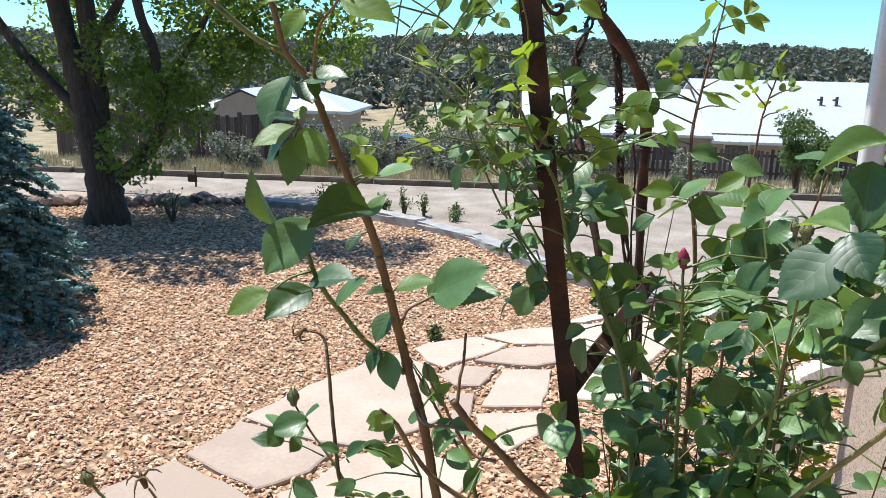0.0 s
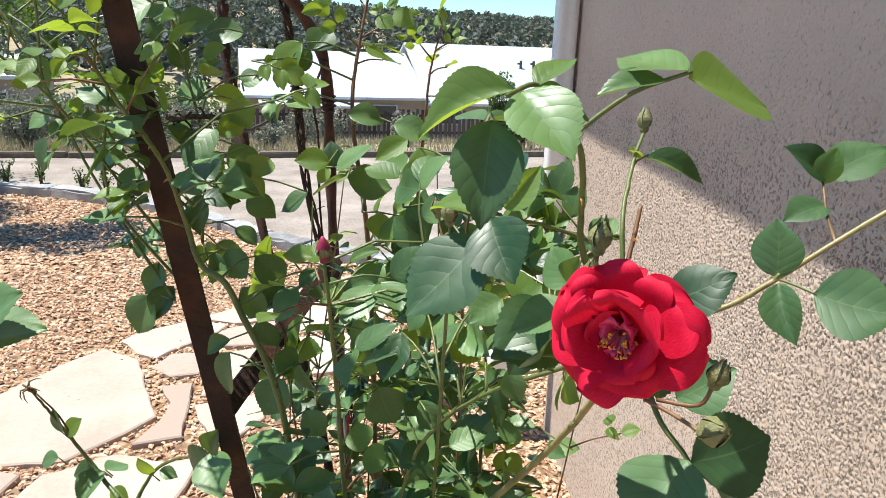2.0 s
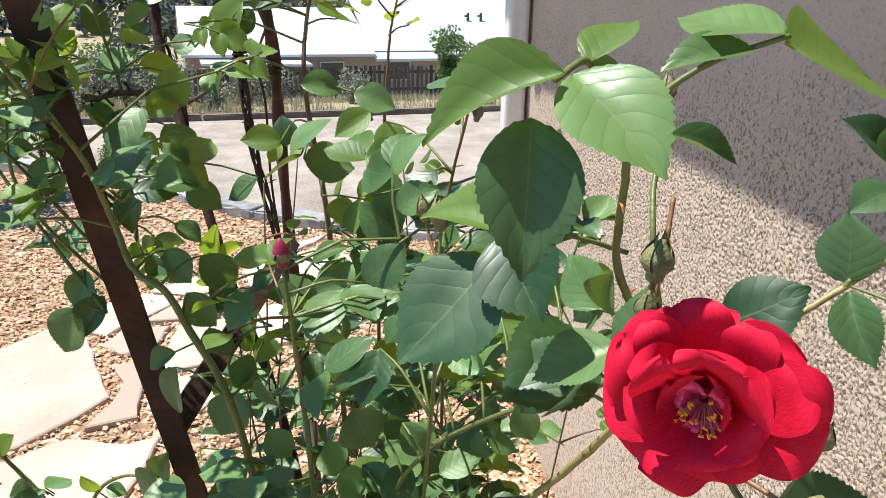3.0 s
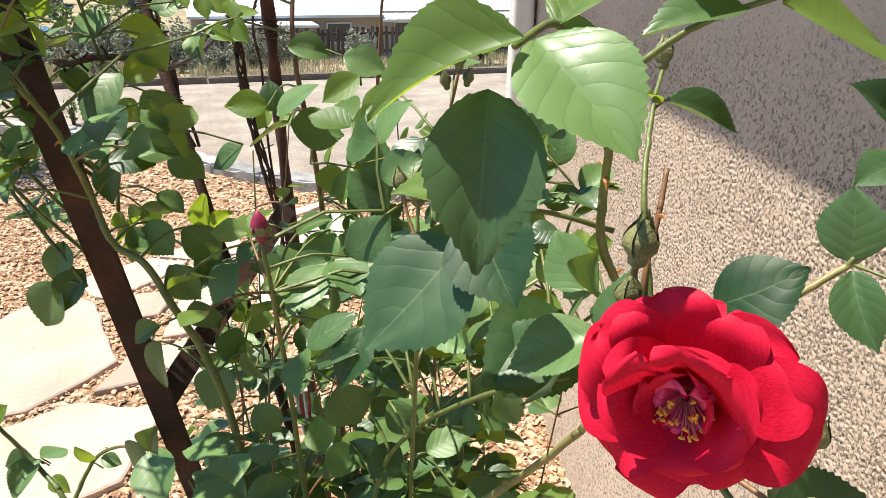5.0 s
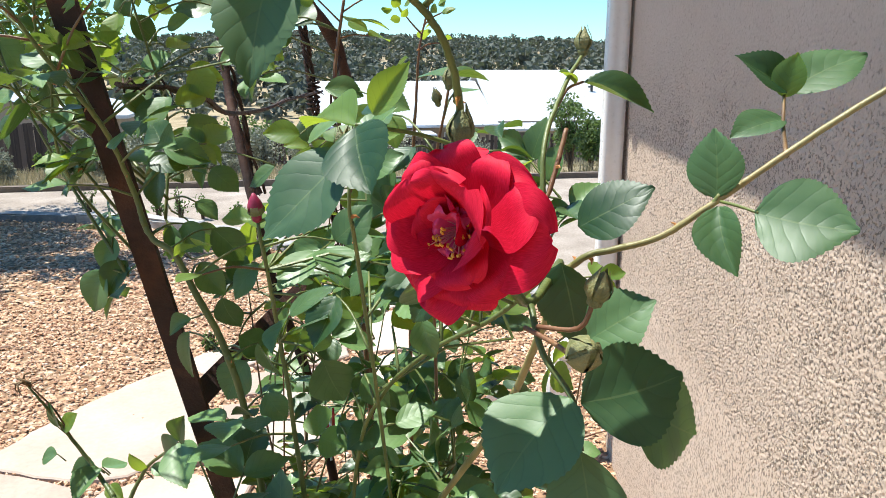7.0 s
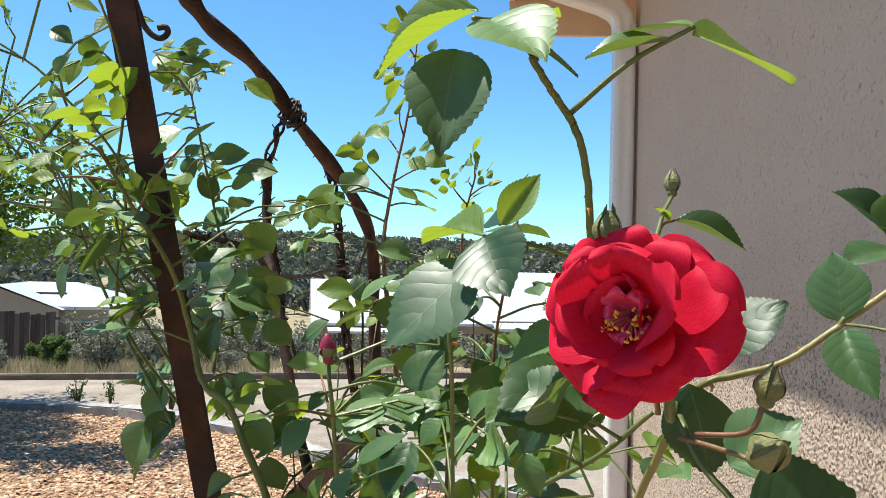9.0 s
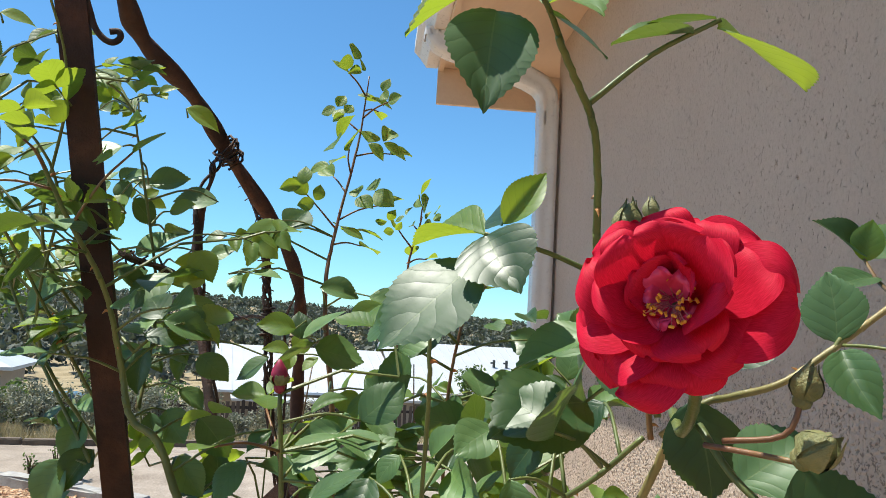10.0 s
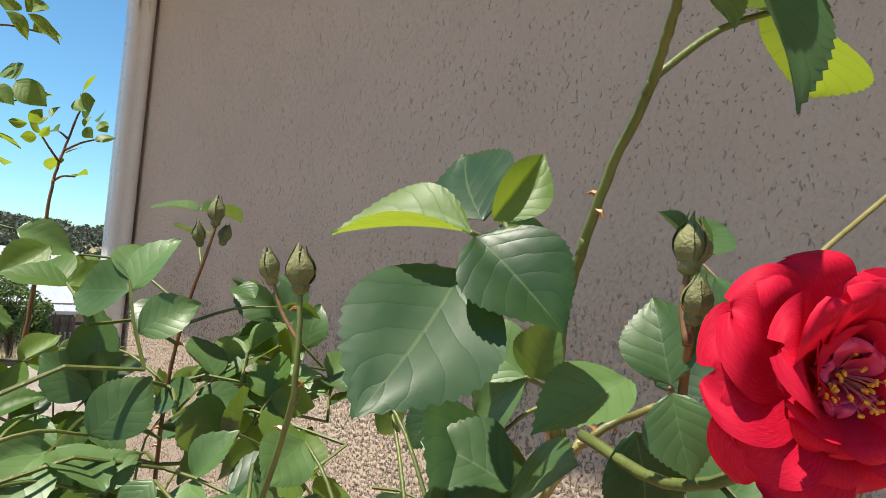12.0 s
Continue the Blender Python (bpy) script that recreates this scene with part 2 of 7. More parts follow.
M["gravel"] = gravel_material()
M["ground"] = ground_material()
M["dirt"] = dirt_material()
M["flag"] = simple("sandstone_slab", (0.36, 0.272, 0.215), (0.515, 0.412, 0.334), 2.4, 0.85, bump=0.35, fine=38, spec=0.2, random_amount=0.55)
M["curb"] = simple("weathered_grey_stone", (0.19, 0.18, 0.175), (0.42, 0.40, 0.38), 9, 0.9, bump=0.6, fine=60, random_amount=0.3)
M["rock"] = simple("field_rock", (0.11, 0.075, 0.062), (0.30, 0.21, 0.17), 14, 0.9, bump=0.8, fine=90, random_amount=0.5)
M["old_wood"] = simple("weathered_fence_wood", (0.036, 0.026, 0.022), (0.115, 0.085, 0.070), 5, 0.9, bump=0.5, fine=60, random_amount=0.4, vec_scale=(3, 3, 0.2))
M["timber"] = simple("old_railway_timber", (0.06, 0.045, 0.035), (0.20, 0.15, 0.11), 6, 0.9, bump=0.5)
M["roof_white"] = simple("white_metal_roof", (0.44, 0.45, 0.47), (0.52, 0.53, 0.55), 1.0, 0.45)
# wall tan darkened all over to stand for the shade under the eaves
M["far_wall"] = simple("tan_far_wall", (0.27, 0.215, 0.17), (0.34, 0.275, 0.22), 2.0, 0.9)
M["far_trim"] = simple("dark_far_window", (0.03, 0.035, 0.04), (0.06, 0.065, 0.07), 2.0, 0.2)
M["bark"] = simple("furrowed_bark", (0.026, 0.018, 0.013), (0.105, 0.075, 0.052), 9, 0.95, bump=1.0, fine=40, vec_scale=(4, 4, 0.5))


def foliage(name, dark, light, through_color, amount=0.3, rough=0.5):
    m = Mat(name, rough, 0.0, 0.3)
    m.color(m.ramp(m.island(), [(0.0, dark), (1.0, light)]))
    m.thin(through_color, amount)
    return m.m


M["tree_leaf"] = foliage("cottonwood_leaf", (0.020, 0.046, 0.012), (0.075, 0.125, 0.030), (0.30, 0.42, 0.045), 0.40)
M["spruce"] = foliage("blue_spruce_needles", (0.035, 0.085, 0.070), (0.30, 0.45, 0.40), (0.10, 0.18, 0.13), 0.12, 0.6)
M["spruce_wood"] = simple("spruce_twig", (0.06, 0.035, 0.02), (0.13, 0.085, 0.05), 30, 0.9)
M["sage"] = foliage("sagebrush", (0.16, 0.165, 0.12), (0.34, 0.33, 0.26), (0.2, 0.22, 0.12), 0.2, 0.8)
M["shrub"] = foliage("green_shrub", (0.05, 0.085, 0.03), (0.14, 0.19, 0.07), (0.2, 0.3, 0.06), 0.3, 0.6)
M["dry_grass"] = foliage("dry_grass", (0.17, 0.14, 0.085), (0.38, 0.32, 0.21), (0.3, 0.26, 0.13), 0.3, 0.8)
M["juniper"] = foliage("juniper", (0.085, 0.095, 0.078), (0.165, 0.170, 0.140), (0.11, 0.13, 0.06), 0.2, 0.9)
M["car_paint"] = simple("dark_car_paint", (0.05, 0.06, 0.07), (0.09, 0.10, 0.115), 1.0, 0.2, 0.3)
M["tag_red"] = simple("red_plastic", (0.45, 0.02, 0.03), (0.60, 0.05, 0.05), 90, 0.35)
M["tag_white"] = simple("white_plastic", (0.70, 0.66, 0.64), (0.82, 0.80, 0.78), 60, 0.35)

# ---- helpers for things ----
def mesh(name, verts, faces, material, smooth=False):
    me = bpy.data.meshes.new(name)
    me.from_pydata([tuple(v) for v in verts], [], [tuple(f) for f in faces])
    if material:
        me.materials.append(material)
    if smooth:
        me.polygons.foreach_set("use_smooth", [True] * len(me.polygons))
    me.update()
    return me


def part(name, data, material, parent=None, label="", smooth=False):
    """Links a bmesh, or a finished mesh, as one object under a thing or a part."""
    if isinstance(data, bmesh.types.BMesh):
        me = bpy.data.meshes.new(name)
        data.to_mesh(me)
        data.free()
        me.materials.append(material)
        if smooth:
            me.polygons.foreach_set("use_smooth", [True] * len(me.polygons))
        data = me
    ob = new(name, data)
    ob.parent = parent
    return tagged(ob, label) if label else ob


def thing(name, label, category, place=(0, 0, 0), group="", kind=""):
    ob = new(name)
    ob.location = place
    ob.empty_display_size = 0.05
    return tagged(ob, label, category, group, kind)


def box(bm, a, b, turn=None, bevel=0.0):
    """A box between two corners, turned by a matrix, with bevelled edges."""
    a, b = Vector(a), Vector(b)
    m = Matrix.Translation((a + b) / 2) @ Matrix.Diagonal((*(b - a), 1))
    made = bmesh.ops.create_cube(bm, size=1, matrix=(turn @ m) if turn else m)["verts"]
    if bevel:
        edges = list({e for v in made for e in v.link_edges})
        bmesh.ops.bevel(bm, geom=edges, offset=bevel, segments=2, affect="EDGES")
    return bm


def boxes(*pairs, turn=None, bevel=0.0):
    bm = bmesh.new()
    for a, b in pairs:
        box(bm, a, b, turn, bevel)
    return bm


def smooth_line(points, steps=6):
    """A Catmull-Rom line through the points."""
    p = [Vector(q) for q in points]
    p = [2 * p[0] - p[1], *p, 2 * p[-1] - p[-2]]
    out = []
    for i in range(1, len(p) - 2):
        a, b, c, d = p[i - 1 : i + 3]
        for s in range(steps):
            t = s / steps
            out.append(0.5 * (2 * b + (c - a) * t + (2 * a - 5 * b + 4 * c - d) * t * t + (3 * b - a - 3 * c + d) * t**3))
    return out + [p[-2]]


def tube(bm, line, r0, r1, sides=8, wobble=0.0, rng=random):
    """A tapering tube along a line, closed at both ends."""
    rings, up, n = [], Vector((0.3, 0.2, 1)).normalized(), len(line)
    for i, c in enumerate(line):
        d = (line[min(i + 1, n - 1)] - line[max(i - 1, 0)]).normalized()
        if abs(d.dot(up)) > 0.95:
            up = Vector((1, 0.1, 0)).normalized()
        a = d.cross(up).normalized()
        b = d.cross(a)
        up = -b
        r = r0 + (r1 - r0) * i / max(n - 1, 1)
        ring = []
        for k in range(sides):
            w = math.tau * k / sides
            rr = r * (1 + wobble * rng.uniform(-1, 1))
            ring.append(bm.verts.new(c + (a * math.cos(w) + b * math.sin(w)) * rr))
        rings.append(ring)
    for p, q in zip(rings, rings[1:]):
        for k in range(sides):
            bm.faces.new((p[k], p[(k + 1) % sides], q[(k + 1) % sides], q[k]))
    bm.faces.new(rings[0][::-1])
    bm.faces.new(rings[-1])
    return bm


def slab(outline, low, high, bevel=0.01, rng=None, rough=0.0):
    """A flat stone with the outline, its edge broken by small steps."""
    pts = []
    n = len(outline)
    for i in range(n):
        a, b = Vector(outline[i]), Vector(outline[(i + 1) % n])
        k = max(2, int((b - a).length / 0.07))
        for s in range(k):
            p = a.lerp(b, s / k)
            pts.append(p + (Vector((rng.uniform(-1, 1), rng.uniform(-1, 1))) * rough if rng else Vector((0, 0))))
    mid = sum(pts, Vector((0, 0))) / len(pts)
    inner = [mid + (p - mid) * (1 - bevel / max((p - mid).length, 0.02)) for p in pts]
    verts = [(p.x, p.y, low) for p in pts] + [(p.x, p.y, high - bevel * 0.7) for p in pts] + [(p.x, p.y, high) for p in inner]
    k = len(pts)
    faces = [tuple(range(2 * k, 3 * k))]
    for i in range(k):
        j = (i + 1) % k
        faces += [(i, j, k + j, k + i), (k + i, k + j, 2 * k + j, 2 * k + i)]
    return verts, faces


# ---- ground ----
SLOPE_Y = [-40, 11.3, 14, 26, 38, 46, 62, 85, 130, 190, 260, 320, 420]
SLOPE_Z = [0, 0, -0.25, -1.95, -3.5, -4.7, -5.0, -4.6, -2.0, 1.6, 5.2, 7.0, 7.2]


def ground_z(x, y):
    z = np.interp(y, SLOPE_Y, SLOPE_Z)
    far = np.clip((y - 80) / 200, 0, 1)
    return z + far * (1.6 * np.sin(x * 0.021 + 1.0) + 0.9 * np.sin(x * 0.055 + y * 0.03)) - far * 0.006 * (x + 20)


def ground_sheet():
    ys = np.concatenate([np.linspace(-14, 30, 60), np.linspace(32, 90, 24), np.linspace(96, 420, 44)])
    us = np.linspace(-1, 1, 81)
    verts, faces = [], []
    for y in ys:
        half = 18 + max(0.0, y) * 1.05
        for u in us:
            x = u * half
            verts.append((x, y, float(ground_z(x, y))))
    w = len(us)
    for j in range(len(ys) - 1):
        for i in range(w - 1):
            a = j * w + i
            faces.append((a, a + 1, a + 1 + w, a + w))
    return tagged(new("ground", mesh("ground", verts, faces, M["ground"], True)), "tan ground falling away to a wooded hill", "ground", kind="structure")


ground_sheet()

# Curved edging of grey stones between the gravel bed and the lane.
CURB = smooth_line([(-2.75, 9.30, 0), (-1.75, 8.98, 0), (-0.95, 8.60, 0), (-0.14, 8.02, 0), (0.25, 7.52, 0), (0.59, 7.0, 0), (0.93, 6.57, 0), (1.35, 6.15, 0), (2.3, 5.5, 0)], 10)


def lane():
    """The packed dirt lane, lapping onto the edging."""
    rng = random.Random(5)
    near = [Vector((-16, 10.2, 0)), Vector((-7, 9.7, 0)), Vector((-3.6, 9.55, 0)), *CURB[3:], Vector((5, 4.6, 0)), Vector((14, 3.0, 0))]
    verts, faces, n = [], [], 9
    for p in near:
        for k in range(n):
            t = k / (n - 1)
            y = p.y + (11.12 - p.y) * t
            verts.append((p.x, y, 0.008 + 0.05 * math.sin(t * math.pi) * (0.6 + 0.4 * rng.random())))
    for i in range(len(near) - 1):
        for k in range(n - 1):
            a = i * n + k
            faces.append((a, a + n, a + n + 1, a + 1))
    tagged(new("road", mesh("road", verts, faces, M["dirt"], True)), "pale packed dirt lane beside the gravel bed", "road", kind="structure")


lane()


def curb_stones():
    rng = random.Random(3)
    top = thing("curb", "low curved edging of weathered grey stone blocks", "edging", kind="structure")
    i = 0
    while i < len(CURB) - 4:
        step = rng.choice((7, 9, 10, 12))
        a, b = CURB[i], CURB[min(i + step, len(CURB) - 1)]
        d = (b - a)
        if d.length < 0.1:
            break
        m = Matrix.Translation((a + b) / 2) @ Matrix.Rotation(math.atan2(d.y, d.x) + rng.uniform(-0.03, 0.03), 4, "Z")
        bm = bmesh.new()
        box(bm, (-d.length / 2 + 0.004, -0.095, -0.05), (d.length / 2 - 0.004, 0.095, rng.uniform(0.075, 0.105)), m, 0.014)
        bmesh.ops.subdivide_edges(bm, edges=[e for e in bm.edges if e.calc_length() > 0.3], cuts=5)
        for v in bm.verts:
            v.co += Vector((rng.uniform(-1, 1), rng.uniform(-1, 1), rng.uniform(-1, 1))) * 0.009
        part("stone", bm, M["curb"], top)
        i += step


curb_stones()


def flagstones():
    """Irregular sandstone slabs of the path, each cut by eye, with gravel joints between them."""
    rng = random.Random(11)
    top = thing("pavement", "path of irregular pale sandstone slabs in gravel", "path", kind="structure")

    def stone(*outline):
        low = rng.uniform(0.021, 0.029)
        verts, faces = slab(outline, -0.02, low, 0.008, rng, 0.008)
        part("flagstone", mesh("flagstone", verts, faces, M["flag"]), None, top)

    stone((-1.01, 3.29), (-0.87, 3.64), (-0.58, 3.53), (-0.36, 3.41), (-0.43, 3.22), (-0.60, 3.05))
    stone((-0.88, 3.68), (-0.66, 4.10), (-0.42, 4.44), (-0.22, 4.63), (-0.03, 4.44), (0.05, 4.03), (0.11, 3.80), (-0.08, 3.60), (-0.22, 3.48), (-0.44, 3.48))
    stone((-1.30, 2.87), (-1.03, 3.24), (-0.64, 3.02), (-0.55, 2.94), (-0.53, 2.70), (-1.07, 2.6))
    stone((-0.52, 3.02), (-0.38, 3.16), (-0.28, 3.38), (-0.02, 3.50), (0.20, 3.38), (0.32, 3.40), (0.16, 2.92), (-0.28, 2.76))
    stone((-0.15, 4.74), (-0.07, 4.85), (0.22, 5.01), (0.42, 4.90), (0.36, 4.78), (0.19, 4.62), (0.05, 4.47), (-0.06, 4.55))
    stone((0.245, 5.02), (0.49, 5.18), (0.73, 5.26), (0.76, 4.95), (0.46, 4.905))
    stone((0.23, 4.59), (0.42, 4.82), (0.76, 4.91), (0.76, 4.66), (0.59, 4.55), (0.4, 4.555))
    stone((0.04, 4.34), (0.12, 4.50), (0.36, 4.50), (0.28, 4.22), (0.14, 4.22))
    stone((0.29, 3.97), (0.40, 4.48), (0.68, 4.52), (0.66, 4.28), (0.60, 4.01))
    stone((0.27, 3.89), (0.60, 3.95), (0.58, 3.70), (0.43, 3.52), (0.35, 3.57), (0.29, 3.75))
    stone((0.10, 4.10), (0.25, 4.11), (0.24, 3.92), (0.22, 3.58), (0.03, 3.55), (0.14, 3.78), (0.15, 3.92))
    stone((0.80, 5.28), (1.39, 5.58), (1.55, 5.22), (1.28, 4.72), (0.83, 4.70))
    stone((0.76, 5.33), (1.02, 5.58), (1.45, 5.82), (1.33, 5.66), (0.96, 5.40))
    stone((0.79, 4.62), (1.24, 4.66), (1.2, 4.15), (0.74, 4.12))
    stone((-1.75, 2.5), (-1.36, 2.82), (-1.10, 2.55), (-0.9, 2.0), (-1.5, 1.8))
    stone((-0.84, 2.55), (-0.58, 2.64), (-0.30, 2.70), (0.0, 2.2), (-0.5, 1.9), (-0.84, 2.1))


flagstones()

# ---- the house ----
CORNER = Vector((1.842, 3.408, 0))
ALONG = Vector((-0.2, -0.98, 0)).normalized()        # along the wall, from the corner
OUT = Vector((-0.98, 0.2, 0)).normalized()           # out of the wall
WALL = Matrix(((ALONG.x, OUT.x, 0, CORNER.x), (ALONG.y, OUT.y, 0, CORNER.y), (0, 0, 1, 0), (0, 0, 0, 1)))
EAVE = 2.85


def stucco_coat():
    """The trowelled face of the wall: a skin whose pits and crests are modelled where the sun rakes it."""
    rng = np.random.default_rng(6)
    step, low, high, reach = 0.0030, 0.85, 1.85, 3.1
    us = np.concatenate([np.arange(0.002, reach, step), np.linspace(reach + 0.02, 9.0, 60)])
    zs = np.concatenate([np.linspace(0.0, low - 0.01, 20), np.arange(low, high, step), np.linspace(high + 0.02, EAVE + 0.02, 16)])
    nu, nz = len(us), len(zs)
    fz, fu = np.fft.fftfreq(nz, step)[:, None], np.fft.rfftfreq(nu, step)[None]

    def band(centre, spread, tall):
        """Noise whose grains have one size, drawn out upwards."""
        f = np.sqrt((fz * tall) ** 2 + fu**2)
        field = np.fft.irfft2(np.fft.rfft2(rng.standard_normal((nz, nu))) * np.exp(-(((f - centre) / spread) ** 2)), s=(nz, nu))
        return field / field.std()

    field = band(125, 50, 1.25) + 0.18 * band(0, 6, 1)
    h = np.clip((field + 0.85) / 0.5, 0, 1)
    fade = np.clip((high - zs) / 0.25, 0, 1)[:, None] * np.clip((reach - us) / 0.15, 0, 1)[None]
    out = 0.0088 - 0.0029 * fade * (0.9 - h)
    fine_u, fine_z = us < reach, (zs >= low) & (zs < high)
    out[~(fine_z[:, None] & fine_u[None])] = 0.0088
    uu, zz = np.meshgrid(us, zs)
    pts = np.array(CORNER)[None] + uu.reshape(-1, 1) * np.array(ALONG)[None] + out.reshape(-1, 1) * np.array(OUT)[None]
    pts[:, 2] = zz.ravel()
    idx = np.arange(nu * nz).reshape(nz, nu)
    quads = np.stack([idx[:-1, :-1], idx[:-1, 1:], idx[1:, 1:], idx[1:, :-1]], -1).reshape(-1, 4)
    me = bpy.data.meshes.new("plaster")
    me.vertices.add(len(pts))
    me.vertices.foreach_set("co", pts.ravel())
    me.loops.add(quads.size)
    me.loops.foreach_set("vertex_index", quads.ravel().astype(np.int32))
    me.polygons.add(len(quads))
    me.polygons.foreach_set("loop_start", np.arange(0, quads.size, 4, dtype=np.int32))
    me.polygons.foreach_set("use_smooth", np.ones(len(quads), dtype=bool))
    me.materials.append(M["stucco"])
    me.update()
    me.validate()
    return me


def house():
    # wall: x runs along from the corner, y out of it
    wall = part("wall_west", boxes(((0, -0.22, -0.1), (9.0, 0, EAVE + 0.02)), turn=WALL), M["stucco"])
    tagged(wall, "tan stucco house wall with coarse trowelled texture", "wall", kind="structure")
    coat = tagged(new("plaster", stucco_coat()), "coarse pitted tan stucco coat on the wall", "stucco", kind="structure")
    end = part("wall_north", boxes(((0.003, -6.0, -0.1), (0.22, -0.224, EAVE + 0.02)), turn=WALL), M["stucco"])
    tagged(end, "tan stucco end wall of the house", "wall", kind="structure")
    back = part("wall_east", boxes(((0.224, -6.0, -0.1), (9.0, -5.8, EAVE + 0.02)), turn=WALL), M["stucco"])
    tagged(back, "tan stucco wall on the far side of the house", "wall", kind="structure")
    close = part("wall_south", boxes(((8.8, -5.79, -0.1), (8.998, -0.224, EAVE + 0.015)), turn=WALL), M["stucco"])
    tagged(close, "tan stucco end wall of the house", "wall", kind="structure")
    base = part("trim", boxes(((-0.004, -0.05, -0.1), (9.0, 0.006, 0.0)), turn=WALL), M["curb"])
    tagged(base, "concrete footing at the foot of the wall", "footing", kind="structure")
    roof = thing("roof", "shallow roof with tan boxed eaves", "roof", kind="structure")
    part("soffit", boxes(((-0.36, -0.1, EAVE + 0.022), (9.2, 0.48, EAVE + 0.04)), turn=WALL), M["tan_wood"], roof, "tan painted soffit board")
    part("fascia", boxes(((-0.36, 0.481, EAVE + 0.0), (9.2, 0.505, EAVE + 0.20)), turn=WALL), M["tan_wood"], roof)
    part("fascia", boxes(((-0.385, -6.2, EAVE - 0.15), (-0.361, 0.505, EAVE + 0.20)), turn=WALL), M["tan_wood"], roof)
    part("roof_deck", boxes(((-0.42, -6.3, EAVE + 0.202), (9.3, 0.53, EAVE + 0.26)), turn=WALL), M["white_metal"], roof)
    part("soffit", boxes(((-0.36, -6.2, EAVE + 0.022), (-0.003, -0.101, EAVE + 0.04)), turn=WALL), M["tan_wood"], roof)


house()


def gutter():
    g = thing("gutter", "white metal gutter and downspout with a corrugated elbow", "gutter")
    bm = bmesh.new()
    rows = [(0.507, EAVE + 0.03), (0.56, EAVE + 0.03), (0.595, EAVE + 0.075), (0.62, EAVE + 0.10), (0.62, EAVE + 0.15)]
    inner = [(y - 0.004, z + 0.004) for y, z in rows]
    loop = rows + inner[::-1]
    ends = []
    for x in (-0.40, 9.2):
        ends.append([bm.verts.new(WALL @ Vector((x, y, z))) for y, z in loop])
    k = len(loop)
    for i in range(k):
        bm.faces.new((ends[0][i], ends[0][(i + 1) % k], ends[1][(i + 1) % k], ends[1][i]))
    bm.faces.new([bm.verts.new(WALL @ Vector((-0.401, y, z))) for y, z in (*rows, (0.507, EAVE + 0.15))])
    bm.normal_update()
    part("trough", bm, M["white_metal"], g)

    def spout(points, label, name="downspout"):
        """A ribbed rectangular pipe along points given as (along, out, z)."""
        bm = bmesh.new()
        line = [WALL @ Vector(p) for p in points]
        rings = []
        for i, c in enumerate(line):
            d = (line[min(i + 1, len(line) - 1)] - line[max(i - 1, 0)]).normalized()
            a = ALONG.copy()
            b = a.cross(d).normalized()
            ring = []
            for k in range(24):
                w = math.tau * k / 24
                u, v = math.cos(w), math.sin(w)
                s = 1 / max(abs(u), abs(v)) * 0.93
                rib = 1 - 0.05 * (k % 3 == 0)
                ring.append(bm.verts.new(c + a * 0.050 * max(-1, min(1, u * s)) * rib + b * 0.044 * max(-1, min(1, v * s)) * rib))
            rings.append(ring)
        for p, q in zip(rings, rings[1:]):
            for k in range(24):
                bm.faces.new((p[k], p[(k + 1) % 24], q[(k + 1) % 24], q[k]))
        bm.normal_update()
        return part(name, bm, M["white_metal"], g, label, True)

    s = 0.030
    spout([(s, 0.555, EAVE + 0.04), (s, 0.555, EAVE + 0.005)], "white outlet under the trough", "outlet")
    spout([(s, 0.555, EAVE + 0.03), (s, 0.552, EAVE + 0.015), (s, 0.53, EAVE - 0.01), (s, 0.49, EAVE - 0.03), (s, 0.16, EAVE - 0.13), (s, 0.10, EAVE - 0.16), (s, 0.070, EAVE - 0.20), (s, 0.064, EAVE - 0.25)], "white elbow bent back to the wall", "elbow")
    spout([(s, 0.062, EAVE - 0.23), (s, 0.062, 0.50)], "white ribbed downspout on the wall corner")
    spout([(s, 0.064, EAVE - 0.34), (s, 0.065, EAVE - 0.28)], "", "collar")
    # corrugated elbow at the foot, turning out into the upright plastic pipe
    bm = bmesh.new()
    pts = smooth_line([WALL @ Vector((s, y, z)) for y, z in ((0.03, 0.575), (0.09, 0.552), (0.15, 0.520), (0.205, 0.470), (0.235, 0.405), (0.245, 0.330), (0.246, 0.20))], 8)
    rings = []
    corner = [(-1, -0.75), (-0.75, -1), (0.75, -1), (1, -0.75), (1, 0.75), (0.75, 1), (-0.75, 1), (-1, 0.75)]
    for i, c in enumerate(pts):
        d = (pts[min(i + 1, len(pts) - 1)] - pts[max(i - 1, 0)]).normalized()
        b = ALONG.cross(d).normalized()
        r = 1.0 if i < 5 or i > 36 else (1.08 if i % 3 else 0.90)
        rings.append([bm.verts.new(c + ALONG * (x * 0.050 * r) + b * (y * 0.044 * r)) for x, y in corner])
    for p, q in zip(rings, rings[1:]):
        for k in range(8):
            bm.faces.new((p[k], p[(k + 1) % 8], q[(k + 1) % 8], q[k]))
    bm.normal_update()
    part("corrugated_elbow", bm, M["pvc"], g, "white corrugated elbow", False)
    pipe = thing("drain_pipe", "upright white plastic drain pipe standing in the gravel", "pipe")
    bm = bmesh.new()
    foot = WALL @ Vector((s - 0.015, 0.245, 0))
